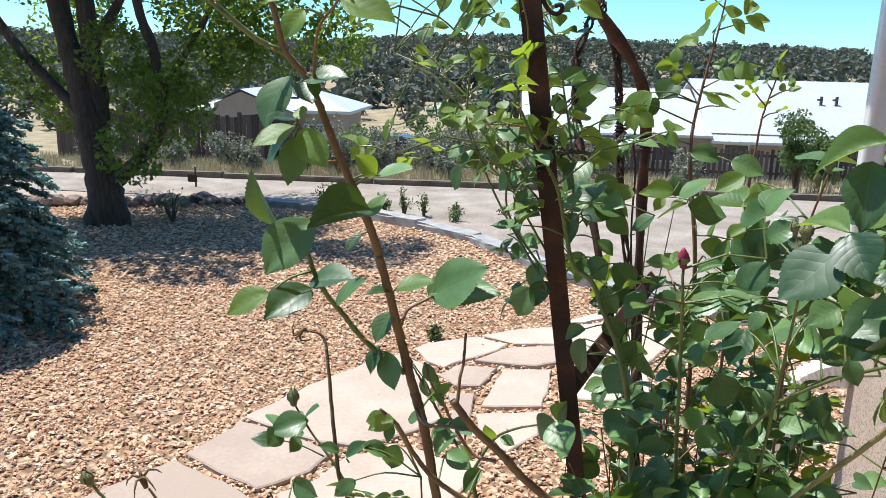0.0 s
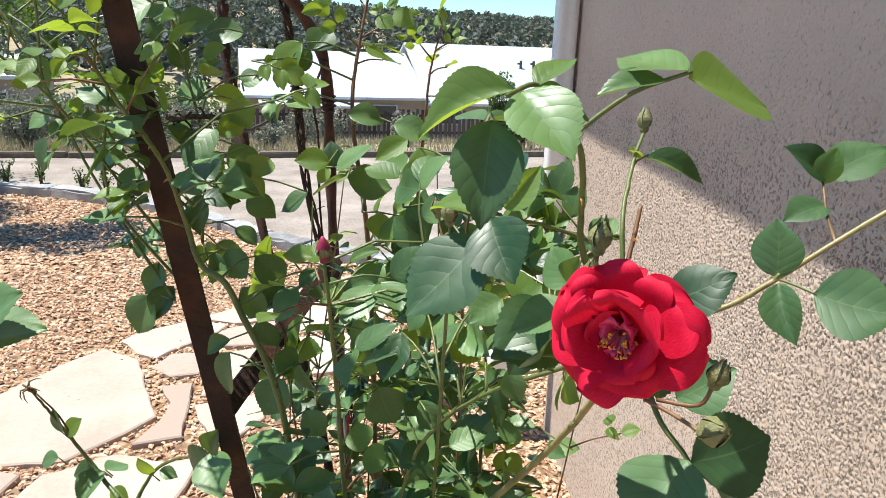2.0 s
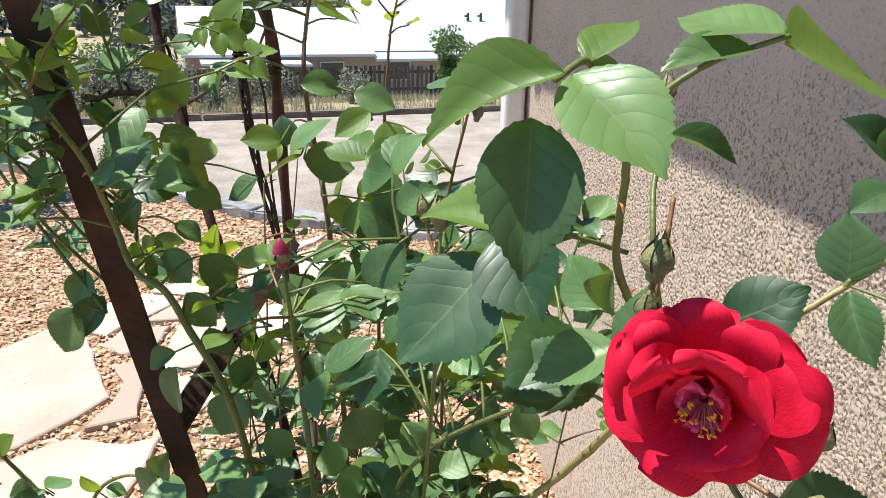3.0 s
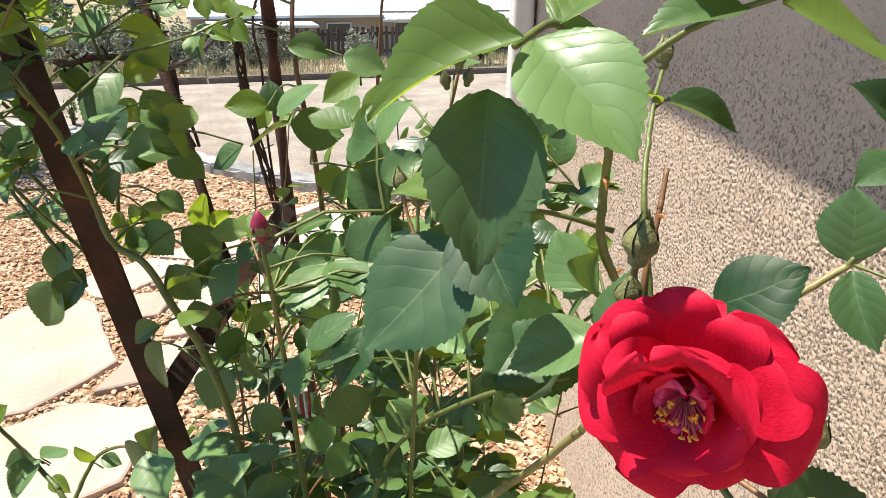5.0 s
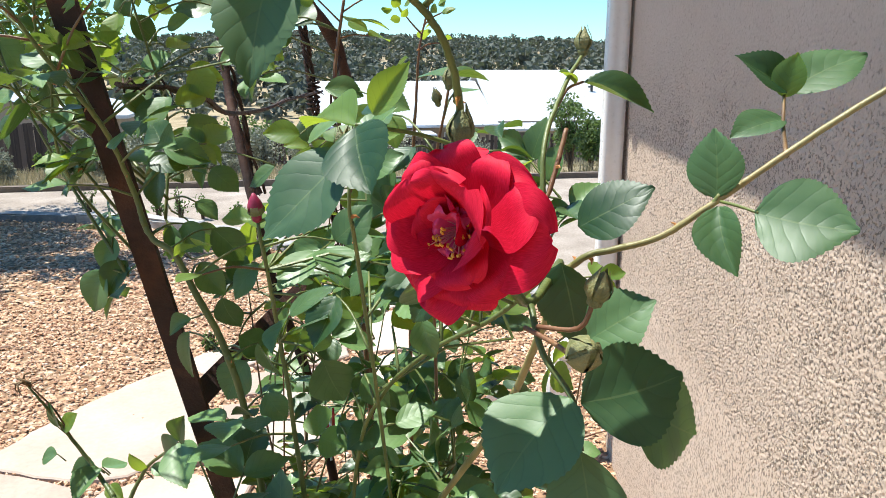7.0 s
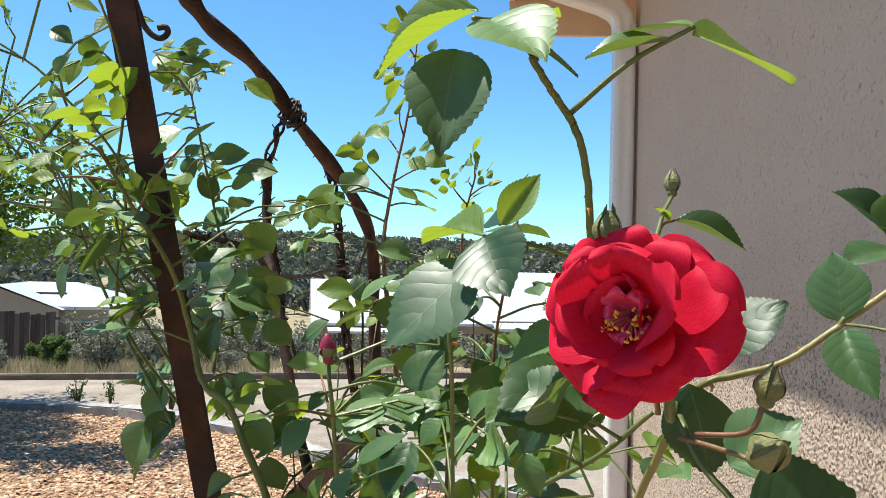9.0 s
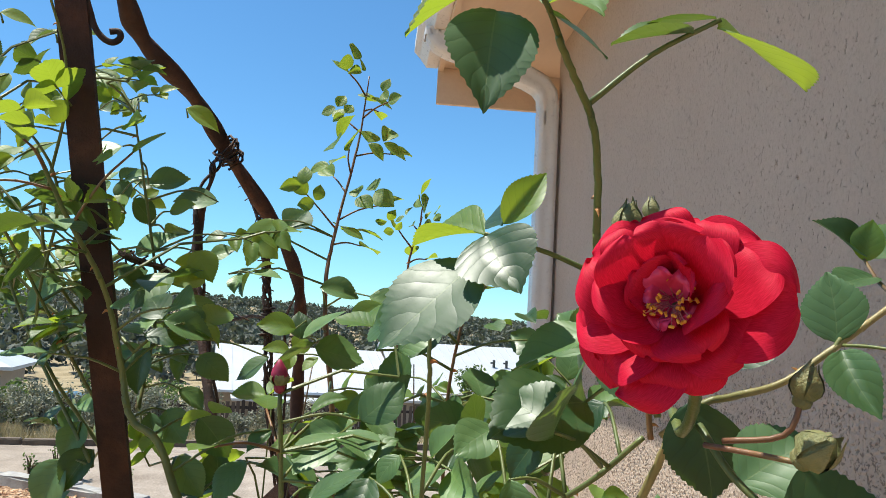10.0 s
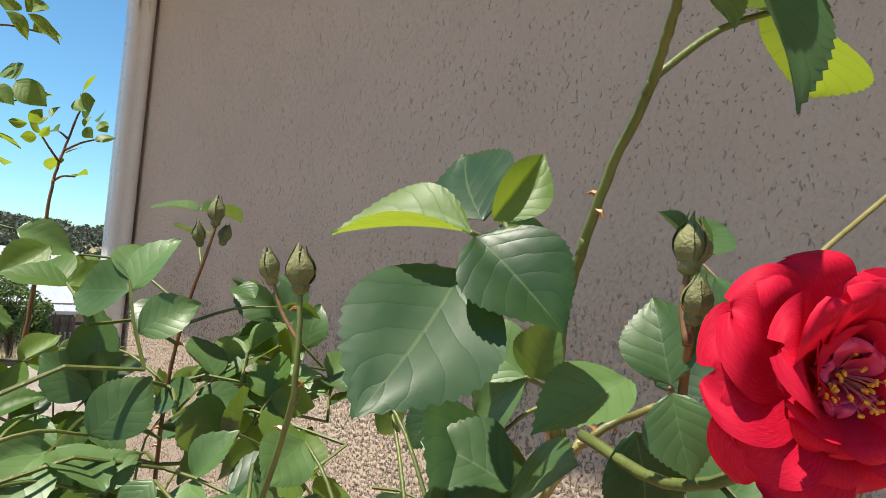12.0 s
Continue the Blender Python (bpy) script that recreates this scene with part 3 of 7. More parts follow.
    for r, z0, z1 in ((0.058, -0.05, 0.16), (0.061, 0.16, 0.25)):
        ring0 = [bm.verts.new(foot + Vector((math.cos(math.tau * k / 28) * r, math.sin(math.tau * k / 28) * r, z0))) for k in range(28)]
        ring1 = [bm.verts.new(foot + Vector((math.cos(math.tau * k / 28) * r, math.sin(math.tau * k / 28) * r, z1))) for k in range(28)]
        ring2 = [bm.verts.new(foot + Vector((math.cos(math.tau * k / 28) * (r - 0.006), math.sin(math.tau * k / 28) * (r - 0.006), z1))) for k in range(28)]
        for k in range(28):
            j = (k + 1) % 28
            bm.faces.new((ring0[k], ring0[j], ring1[j], ring1[k]))
            bm.faces.new((ring1[k], ring1[j], ring2[j], ring2[k]))
    bm.normal_update()
    part("pipe", bm, M["pvc"], pipe, smooth=False)


gutter()

# ---- fences, neighbours' houses, edging ----
def fence(name, label, x0, x1, y, height, step, width, sag):
    rng = random.Random(name)
    f = thing(name, label, "fence", (x0, y, float(ground_z(x0, y))))
    n = int((x1 - x0) / step)
    base = boxes(((0, 0, 0), (width, 0.022, height)), bevel=0)
    me = bpy.data.meshes.new("board")
    bmesh.ops.translate(base, verts=base.verts, vec=(-width / 2, -0.011, 0))
    for v in base.verts:
        if v.co.z > 0.1 and abs(v.co.x) > 0.001:
            v.co.z -= 0.02
    base.to_mesh(me)
    base.free()
    me.materials.append(M["old_wood"])
    for i in range(n):
        x = i * step
        ob = part("board", me, None, f)
        z = float(ground_z(x0 + x, y)) - float(ground_z(x0, y)) - 0.05
        ob.location = (x, rng.uniform(-0.01, 0.01), z)
        ob.rotation_euler = (rng.uniform(-0.02, 0.02), rng.uniform(-sag, sag), rng.uniform(-0.05, 0.05))
        ob.scale = (1, 1, rng.uniform(0.94, 1.05))
    for z in (0.3, height - 0.3):
        part("rail", boxes(((0, 0.02, z), (x1 - x0, 0.07, z + 0.09))), M["old_wood"], f)
    return f


fence("board_fence", "tall dark weathered board fence beyond the lane", -15.5, -6.9, 26.2, 1.80, 0.15, 0.142, 0.012)
fence("picket_fence", "grey weathered picket fence beyond the lane", -6.8, 12.0, 26.0, 1.17, 0.165, 0.105, 0.03)


def edging():
    rng = random.Random(8)
    e = thing("lane_edging", "line of dark old timbers along the lane", "edging")
    x = -13.0
    while x < 13:
        n = rng.uniform(2.2, 2.6)
        m = pose(x, 11.08 + rng.uniform(-0.04, 0.04), 0, 0, rng.uniform(-0.4, 0.4), rng.uniform(-1.2, 1.2))
        part("timber", boxes(((0, -0.07, -0.04), (n - 0.03, 0.07, 0.085)), turn=m, bevel=0.012), M["timber"], e)
        x += n


edging()


def ring(x0, x1, z0, z1, y):
    """A window frame: one flat ring round the opening."""
    bm = bmesh.new()
    o = [(x0 - 0.07, z0 - 0.07), (x1 + 0.07, z0 - 0.07), (x1 + 0.07, z1 + 0.07), (x0 - 0.07, z1 + 0.07)]
    n = [(x0, z0), (x1, z0), (x1, z1), (x0, z1)]
    front = [[bm.verts.new((x, y, z)) for x, z in loop] for loop in (o, n)]
    back = [[bm.verts.new((x, y + 0.05, z)) for x, z in loop] for loop in (o, n)]
    for k in range(4):
        j = (k + 1) % 4
        bm.faces.new((front[0][k], front[0][j], front[1][j], front[1][k]))
        bm.faces.new((front[1][k], front[1][j], back[1][j], back[1][k]))
        bm.faces.new((front[0][j], front[0][k], back[0][k], back[0][j]))
    return bm


def parked_car():
    """A dark car beyond the fence; only its upper half shows."""
    c = thing("car", "dark parked car behind the fence", "car", (-4.6, 31.5, float(ground_z(-4.6, 31.5))))
    prof = [(-2.1, 0.35), (-2.15, 0.75), (-1.2, 0.92), (-0.6, 1.38), (0.7, 1.42), (1.4, 1.0), (2.1, 0.9), (2.15, 0.35)]
    bm = bmesh.new()
    ends = [[bm.verts.new((x, y * (0.82 if z > 1.1 else 1.0), z)) for x, z in prof] for y in (-0.85, 0.85)]
    k = len(prof)
    for i in range(k):
        bm.faces.new((ends[0][i], ends[0][(i + 1) % k], ends[1][(i + 1) % k], ends[1][i]))
    bm.faces.new(ends[0][::-1])
    bm.faces.new(ends[1])
    bmesh.ops.bevel(bm, geom=list(bm.edges), offset=0.06, segments=2, affect="EDGES")
    part("body", bm, M["car_paint"], c)
    part("side_window", mesh("side_window", [(-0.95, -0.80, 0.98), (1.15, -0.80, 1.0), (0.66, -0.715, 1.34), (-0.52, -0.715, 1.32)], [(0, 1, 2, 3)], M["far_trim"]), None, c, "dark car window")
    for x in (-1.35, 1.35):
        for y in (-0.86, 0.86):
            w = bmesh.new()
            tube(w, [Vector((x, y - 0.1, 0.32)), Vector((x, y + 0.1, 0.32))], 0.32, 0.32, 20)
            part("wheel", w, M["far_trim"], c)


parked_car()


def far_house_long():
    """Long low house with a broad white metal roof, stepped near its middle."""
    h = thing("house", "long tan house under a broad white metal roof", "house", (0, 45, -4.7))
    part("wall", boxes(((1.2, 0.6, 0), (22.0, 9.5, 2.75))), M["far_wall"], h)

    def roof(x0, x1, front, ridge, zf, zr, ribs):
        bm = bmesh.new()
        v = [(x0, front, zf), (x1, front, zf), (x1, ridge, zr), (x0, ridge, zr), (x1, 2 * ridge - front, zf), (x0, 2 * ridge - front, zf)]
        a = [bm.verts.new(p) for p in v]
        b = [bm.verts.new((p[0], p[1], p[2] - 0.14)) for p in v]
        for w, s in ((a, 1), (b, -1)):
            for f in ((0, 1, 2, 3), (3, 2, 4, 5)):
                bm.faces.new([w[k] for k in (f if s > 0 else f[::-1])])
        for i, j in ((0, 1), (1, 2), (2, 4), (4, 5), (5, 3), (3, 0)):
            bm.faces.new((a[j], a[i], b[i], b[j]))
        r = part("roof", bm, M["roof_white"], h, "white ribbed metal roof")
        rib = bmesh.new()
        slope = math.atan2(zr - zf, ridge - front)
        long = math.hypot(zr - zf, ridge - front)
        for k in range(ribs):
            x = x0 + (x1 - x0) * (k + 0.5) / ribs
            box(rib, (-0.02, 0, 0.0), (0.02, long, 0.03), Matrix.Translation((x, front, zf)) @ Matrix.Rotation(slope, 4, "X"))
        part("roof_ribs", rib, M["roof_white"], r)

    roof(1.0, 11.75, 0.0, 7.0, 2.62, 4.95, 16)
    roof(11.7, 23.0, -0.1, 7.2, 2.35, 5.65, 18)
    part("porch_roof", boxes(((1.9, -2.4, 2.30), (7.6, 0.1, 2.42)), turn=pose(0, 0, 0, 0, 0.8, 0)), M["roof_white"], h, "white low porch roof")
    for x in (2.2, 4.7, 7.2):
        part("porch_post", boxes(((x, -2.2, 0), (x + 0.12, -2.08, 2.3))), M["far_wall"], h)
    for x in (8.6, 12.6, 16.0, 19.0):
        w = part("window", boxes(((x, 0.52, 1.1), (x + 1.3, 0.62, 2.1))), M["far_trim"], h, "dark window")
        part("window_frame", ring(x, x + 1.3, 1.1, 2.1, 0.5), M["roof_white"], w)
    for x, y, z in ((18.9, 4.2, 4.2), (19.8, 4.2, 4.2)):
        bm = boxes(((x, y, z), (x + 0.14, y + 0.14, z + 0.62)))
        box(bm, (x - 0.16, y, z + 0.36), (x + 0.0, y + 0.12, z + 0.48))
        part("vent_pipe", bm, M["far_trim"], h, "dark roof vent pipe")


far_house_long()


def far_house_hip():
    h = thing("house", "low tan house with a white hipped metal roof", "house", (0, 38, -3.6))
    part("wall", boxes(((-14.7, 0.4, 0), (-8.1, 5.6, 2.75))), M["far_wall"], h)
    verts = [(-15.5, 0, 2.75), (-7.5, 0, 2.75), (-7.5, 6.0, 2.75), (-15.5, 6.0, 2.75), (-12.7, 3.0, 3.75), (-10.4, 3.0, 3.75)]
    low = [(x, y, z - 0.15) for x, y, z in verts[:4]]
    faces = [(0, 1, 5, 4), (1, 2, 5), (2, 3, 4, 5), (3, 0, 4), (0, 6, 7, 1), (1, 7, 8, 2), (2, 8, 9, 3), (3, 9, 6, 0), (6, 9, 8, 7)]
    part("roof", mesh("roof", verts + low, faces, M["roof_white"]), None, h, "white hipped metal roof")
    g = part("gable", mesh("gable", [(-14.4, -0.5, 3.1), (-12.9, -0.5, 3.72), (-10.1, -0.5, 2.62), (-14.4, 3, 3.1), (-12.9, 3, 3.72), (-10.1, 3, 2.62)], [(0, 1, 4, 3), (1, 2, 5, 4)], M["roof_white"]), None, h, "white gable roof over the porch")
    part("gable_wall", mesh("gable_wall", [(-14.3, -0.3, 0), (-10.3, -0.3, 0), (-10.3, -0.3, 2.6), (-12.9, -0.3, 3.6), (-14.3, -0.3, 3.0)], [(0, 1, 2, 3, 4)], M["far_wall"]), None, h)
    part("skylight", boxes(((-12.2, 1.42, 3.21), (-10.5, 1.60, 3.32))), M["far_trim"], h, "dark skylight on the roof")
    for x in (-9.9,):
        w = part("window", boxes(((x, 0.32, 1.0), (x + 0.9, 0.42, 2.0))), M["far_trim"], h, "dark window")
        part("window_frame", ring(x, x + 0.9, 1.0, 2.0, 0.3), M["roof_white"], w)


far_house_hip()


# ---- trees, bushes, hill ----
def leaf_cloud(centres, radii, count, size, rng, flat=0.35):
    """Small leaf quads, folded along their middle, strewn round the centres."""
    verts, faces = [], []
    for _ in range(count):
        i = rng.randrange(len(centres))
        c, r = Vector(centres[i]), radii[i]
        d = Vector((rng.gauss(0, 1), rng.gauss(0, 1), rng.gauss(0, 1))).normalized() * r * rng.uniform(0.35, 1.0) ** 0.6
        p = c + d
        n = Vector((rng.gauss(0, 1), rng.gauss(0, 1), rng.gauss(0.6, 1))).normalized()
        a = n.orthogonal().normalized()
        a = Matrix.Rotation(rng.uniform(0, math.tau), 3, n) @ a
        b = n.cross(a)
        s = size * rng.uniform(0.6, 1.3)
        k = len(verts)
        verts += [p - a * s, p + b * s * 0.55 + n * s * 0.15, p + a * s, p - b * s * 0.55 + n * s * 0.15]
        faces += [(k, k + 1, k + 2), (k, k + 2, k + 3)]
    return verts, faces


def shade_tree():
    rng = random.Random(21)
    t = thing("tree", "old many-stemmed shade tree with dark furrowed bark", "tree", (-3.8, 7.9, 0))
    limbs = [
        ([(0.01, 0, -0.1), (0.0, 0, 0.12), (-0.05, 0, 0.5), (-0.13, 0, 0.95), (-0.22, 0.05, 1.4), (-0.40, 0.1, 2.1), (-0.58, 0.2, 3.2), (-0.7, 0.3, 4.6)], 0.21, 0.06),
        ([(-0.06, 0, 0.75), (-0.08, 0.1, 1.3), (-0.13, 0.1, 2.1), (-0.05, 0.0, 3.2), (0.1, 0.1, 4.4)], 0.125, 0.05),
        ([(0.02, 0, 0.38), (0.20, -0.05, 0.52), (0.42, -0.1, 0.70), (0.64, -0.1, 0.96), (0.71, -0.12, 1.25), (0.68, -0.15, 1.75), (0.55, -0.2, 2.3), (0.6, -0.2, 3.4)], 0.085, 0.035),
        ([(-0.1, 0.1, 1.8), (0.2, 0.2, 2.3), (0.5, 0.3, 3.0)], 0.06, 0.03),
        ([(-0.18, 0, 1.1), (-0.9, 0.1, 1.8), (-1.5, 0.2, 2.6), (-1.9, 0.2, 3.4)], 0.06, 0.03),
        ([(0.70, -0.12, 1.4), (1.15, -0.3, 1.9), (1.6, -0.4, 2.6)], 0.04, 0.02),
        ([(0.0, 0, -0.12), (0.14, -0.06, 0.02), (0.05, 0, 0.3)], 0.12, 0.10),
        ([(0.0, 0, -0.12), (-0.12, -0.1, 0.02), (-0.03, 0, 0.3)], 0.12, 0.10),
    ]
    for pts, r0, r1 in limbs:
        bm = bmesh.new()
        tube(bm, smooth_line(pts, 7), r0, r1, 12, 0.10, rng)
        part("trunk" if r0 > 0.2 else "limb", bm, M["bark"], t, smooth=True)
    centres, radii = [], []
    for _ in range(46):
        z = rng.uniform(2.0, 4.3)
        centres.append((rng.uniform(-1.5, 1.6 - 0.7 * (z - 2)), rng.uniform(-1.0 + 0.4 * (z - 2), 2.2), z))
        radii.append(rng.uniform(0.35, 0.7))
    for c in ((0.3, -0.2, 1.75), (0.9, -0.3, 1.35), (1.2, -0.4, 1.6), (0.75, 0.2, 1.15), (0.45, 0.3, 1.45), (1.55, -0.3, 1.75), (1.75, -0.2, 2.1), (-0.9, 0.2, 1.5), (-1.4, 0.1, 1.7), (0.55, -0.5, 0.85), (-0.6, 0.4, 1.2), (1.6, -0.5, 2.3), (0.2, 0.4, 1.3), (2.0, -0.3, 1.9), (2.3, -0.2, 2.3), (2.5, 0.0, 1.9), (2.1, -0.5, 2.6)):
        centres.append(c)
        radii.append(rng.uniform(0.28, 0.42))
    verts, faces = leaf_cloud(centres, radii, 34000, 0.034, rng)
    upper = [(rng.uniform(-1.5, 0.5), rng.uniform(-1.0, 1.3), rng.uniform(3.1, 4.2)) for _ in range(34)]
    more, quads = leaf_cloud(upper, [0.5] * 34, 7000, 0.055, rng)
    faces += [tuple(i + len(verts) for i in q) for q in quads]
    verts += more
    tagged(part("crown", mesh("crown", verts, faces, M["tree_leaf"]), None, t, "open crown of small green leaves"), kind="stuff")


shade_tree()


def spruce():
    """Blue spruce: whorls of drooping boughs, each fringed with needle brushes."""
    rng = random.Random(4)
    s = thing("spruce_tree", "dense blue-green spruce with boughs to the ground", "tree", (-3.44, 4.78, 0))
    bm = bmesh.new()
    tube(bm, smooth_line([(0, 0, -0.1), (0.02, 0, 1.2), (0, 0, 2.6)], 8), 0.09, 0.02, 8)
    part("trunk", bm, M["bark"], s, smooth=True)
    nv, nf = [], []
    twigs = bmesh.new()

    def brush(p, d, size):
        """A tuft of needles round a twig end."""
        a = d.orthogonal().normalized()
        b = d.cross(a)
        hub = len(nv)
        nv.append(p - d * size * 1.2)
        for k in range(20):
            w = rng.uniform(0, math.tau)
            q = p - d * rng.uniform(0, 2.0) * size
            out = (a * math.cos(w) + b * math.sin(w)) * 0.75 + d * rng.uniform(0.5, 1.3)
            tip = q + out.normalized() * size * rng.uniform(0.55, 0.95)
            side = out.cross(d).normalized() * size * 0.17
            i = len(nv)
            nv.extend((tip - side, tip + side))
            nf.append((hub, i, i + 1))

    for z in np.arange(0.12, 2.5, 0.115):
        reach = 1.08 * (1 - z / 2.9) + 0.12
        n = 15 if z < 1.6 else 10
        spin = rng.uniform(0, 1)
        for k in range(n):
            w = math.tau * (k + spin) / n + rng.uniform(-0.15, 0.15)
            length = reach * rng.uniform(0.82, 1.1)
            pts = [Vector((0, 0, z)), Vector((math.cos(w) * length * 0.5, math.sin(w) * length * 0.5, z + 0.03)), Vector((math.cos(w) * length, math.sin(w) * length, z - 0.20 * length + rng.uniform(-0.03, 0.05)))]
            line = smooth_line(pts, 5)
            tube(twigs, line, 0.012, 0.004, 4)
            for i, p in enumerate(line[2:], 2):
                f = i / (len(line) - 1)
                d = (line[min(i + 1, len(line) - 1)] - line[i - 1]).normalized()
                side = d.cross(Vector((0, 0, 1))).normalized()
                for sgn in (-1, 1):
                    e = (side * sgn * rng.uniform(0.6, 1.0) + d * 0.7 + Vector((0, 0, rng.uniform(-0.25, 0.25)))).normalized()
                    far = (1.15 - f) * 0.26 * length + 0.03
                    for q in np.linspace(0.3, 1, 3):
                        brush(p + e * far * q, e, 0.042)
                brush(p, d, 0.044)
    part("twigs", twigs, M["spruce_wood"], s)
    tagged(part("needles", mesh("needles", nv, nf, M["spruce"]), None, s, "stiff blue-green needles"), kind="stuff")


spruce()


def bush(name, label, place, size, material, count, leaf, seed, category="bush"):
    rng = random.Random(seed)
    x, y = place
    b = thing(name, label, category, (x, y, float(ground_z(x, y))))
    cs, rs = [], []
    for k in range(7):
        w = rng.uniform(0, math.tau)
        top = Vector((math.cos(w) * size[0] * rng.uniform(0.1, 0.75), math.sin(w) * size[0] * rng.uniform(0.1, 0.75), size[1] * rng.uniform(0.4, 0.9)))
        bm = bmesh.new()
        tube(bm, smooth_line([Vector((0, 0, -0.05)), top * 0.5 + Vector((0, 0, 0.05)), top], 3), 0.02 * size[1] + 0.004, 0.004, 5)
        part("stem", bm, M["spruce_wood"], b)
        cs.append(top)
        rs.append(size[0] * rng.uniform(0.25, 0.45))
        cs.append(top * 0.6)
        rs.append(size[0] * 0.4)
    verts, faces = leaf_cloud(cs, rs, count, leaf, rng)
    for v in verts:
        v.z = max(v.z, 0.0)
    tagged(part("foliage", mesh("foliage", verts, faces, material), None, b), kind="stuff")


for i, (x, y, r, h) in enumerate(((-2.25, 12.1, 0.36, 0.72), (-1.75, 12.5, 0.30, 0.55), (-3.7, 12.2, 0.34, 0.45), (-0.6, 12.4, 0.30, 0.42), (1.0, 12.6, 0.30, 0.45), (-5.2, 12.6, 0.4, 0.5), (-3.5, 16.3, 0.42, 0.6), (-1.6, 17.0, 0.7, 0.9), (2.4, 16.5, 0.6, 0.7), (-7.2, 14.0, 0.5, 0.7), (-4.95, 22.3, 0.55, 1.35), (-3.1, 22.4, 0.45, 1.1), (-6.0, 23.4, 0.35, 0.5), (-4.3, 13.0, 0.5, 0.62), (-3.0, 14.2, 0.6, 0.95), (-2.3, 15.0, 0.55, 0.9), (-1.1, 14.4, 0.5, 0.75), (-0.2, 15.2, 0.55, 0.85), (0.5, 13.2, 0.35, 0.5), (1.7, 14.2, 0.5, 0.6), (-0.9, 18.5, 0.7, 1.1), (0.6, 19.5, 0.7, 1.0), (3.4, 13.8, 0.45, 0.55))):
    bush("sagebrush", "grey-green sagebrush on the dry verge past the lane", (x, y), (r, h), M["sage"], 1500, 0.026 * (y / 12), 40 + i)
for i, (x, y, r, h) in enumerate(((4.75, 12.3, 0.50, 1.25), (5.3, 12.8, 0.45, 0.95), (-2.85, 12.2, 0.17, 0.55), (-3.4, 13.6, 0.25, 0.5), (-2.4, 29.5, 1.5, 2.1), (-0.9, 30.5, 1.3, 1.7), (-6.6, 29.0, 0.9, 1.0), (7.5, 15.0, 0.6, 1.2), (-11.0, 14.5, 0.7, 0.8), (-4.1, 23.2, 0.7, 1.45), (-3.6, 24.0, 0.6, 1.2), (-5.85, 20.5, 0.28, 0.55))):
    bush("shrub", "loose green shrub near the fence", (x, y), (r, h), M["shrub"], 2400, 0.030 * (y / 12), 60 + i, "shrub")
for i, (x, y, r, h) in enumerate(((-0.80, 8.85, 0.13, 0.36), (-0.56, 8.80, 0.12, 0.30), (-0.22, 8.95, 0.10, 0.16), (0.34, 9.0, 0.09, 0.14), (-0.05, 4.95, 0.07, 0.12), (-3.2, 8.1, 0.3, 0.35), (-1.8, 9.2, 0.12, 0.34), (-1.49, 9.28, 0.10, 0.30), (-0.2, 8.6, 0.12, 0.16), (-1.05, 9.0, 0.10, 0.26))):
    bush("weed", "small green weed by the edging", (x, y), (r, h), M["shrub"], 170, 0.016, 80 + i, "weed")


def dry_grass():
    rng = random.Random(9)
    verts, faces = [], []
    for _ in range(4200):
        x, y = rng.uniform(-13, 13), 11.25 + 13.8 * rng.random() ** 1.8
        if rng.random() < 0.35:
            x = rng.gauss(-3, 2.5)
        z = float(ground_z(x, y))
        for _ in range(9):
            w = rng.uniform(0, math.tau)
            hgt = rng.uniform(0.05, 0.24)
            a = Vector((math.cos(w), math.sin(w), 0))
            p = Vector((x, y, z)) + a * rng.uniform(0, 0.10)
            s = a.cross(Vector((0, 0, 1))) * 0.006
            i = len(verts)
            verts += [p - s, p + s, p + a * rng.uniform(0.02, 0.14) + Vector((0, 0, hgt))]
            faces.append((i, i + 1, i + 2))
    tagged(new("grass", mesh("grass", verts, faces, M["dry_grass"])), "dry pale grass tufts on the slope past the lane", "grass", kind="stuff")


dry_grass()


def hill_trees():
    """Junipers on the far hill and the flat before it: each a clump of ragged leaf sprays."""
    rng = random.Random(14)
    shapes = []
    for k in range(5):
        cs = [(rng.uniform(-0.55, 0.55), rng.uniform(-0.55, 0.55), rng.uniform(0.45, 1.5)) for _ in range(9)]
        rs = [rng.uniform(0.35, 0.6) for _ in cs]
        v, f = leaf_cloud(cs, rs, 46, 0.34, rng)
        shapes.append((np.array([tuple(p) for p in v]), np.array(f)))
    verts, faces, base = [], [], 0
    for _ in range(4600):
        y = 62 + 270 * rng.random() ** 0.8
        x = rng.uniform(-1, 1) * (16 + y * 0.80)
        if y < 75 and -18 < x < 26:
            continue
        v, f = shapes[rng.randrange(5)]
        s = rng.uniform(1.0, 2.1)
        w = rng.uniform(0, math.tau)
        c, sn = math.cos(w), math.sin(w)
        p = np.stack([v[:, 0] * c - v[:, 1] * sn, v[:, 0] * sn + v[:, 1] * c, v[:, 2]], 1) * s
        verts.append(p + np.array([x, y, float(ground_z(x, y)) - 0.2]))
        faces.append(f + base)
        base += len(v)
    me = mesh("woods", np.concatenate(verts), np.concatenate(faces), M["juniper"])
    tagged(new("woods", me), "far hillside dotted with dark junipers", "woods", kind="stuff")


hill_trees()


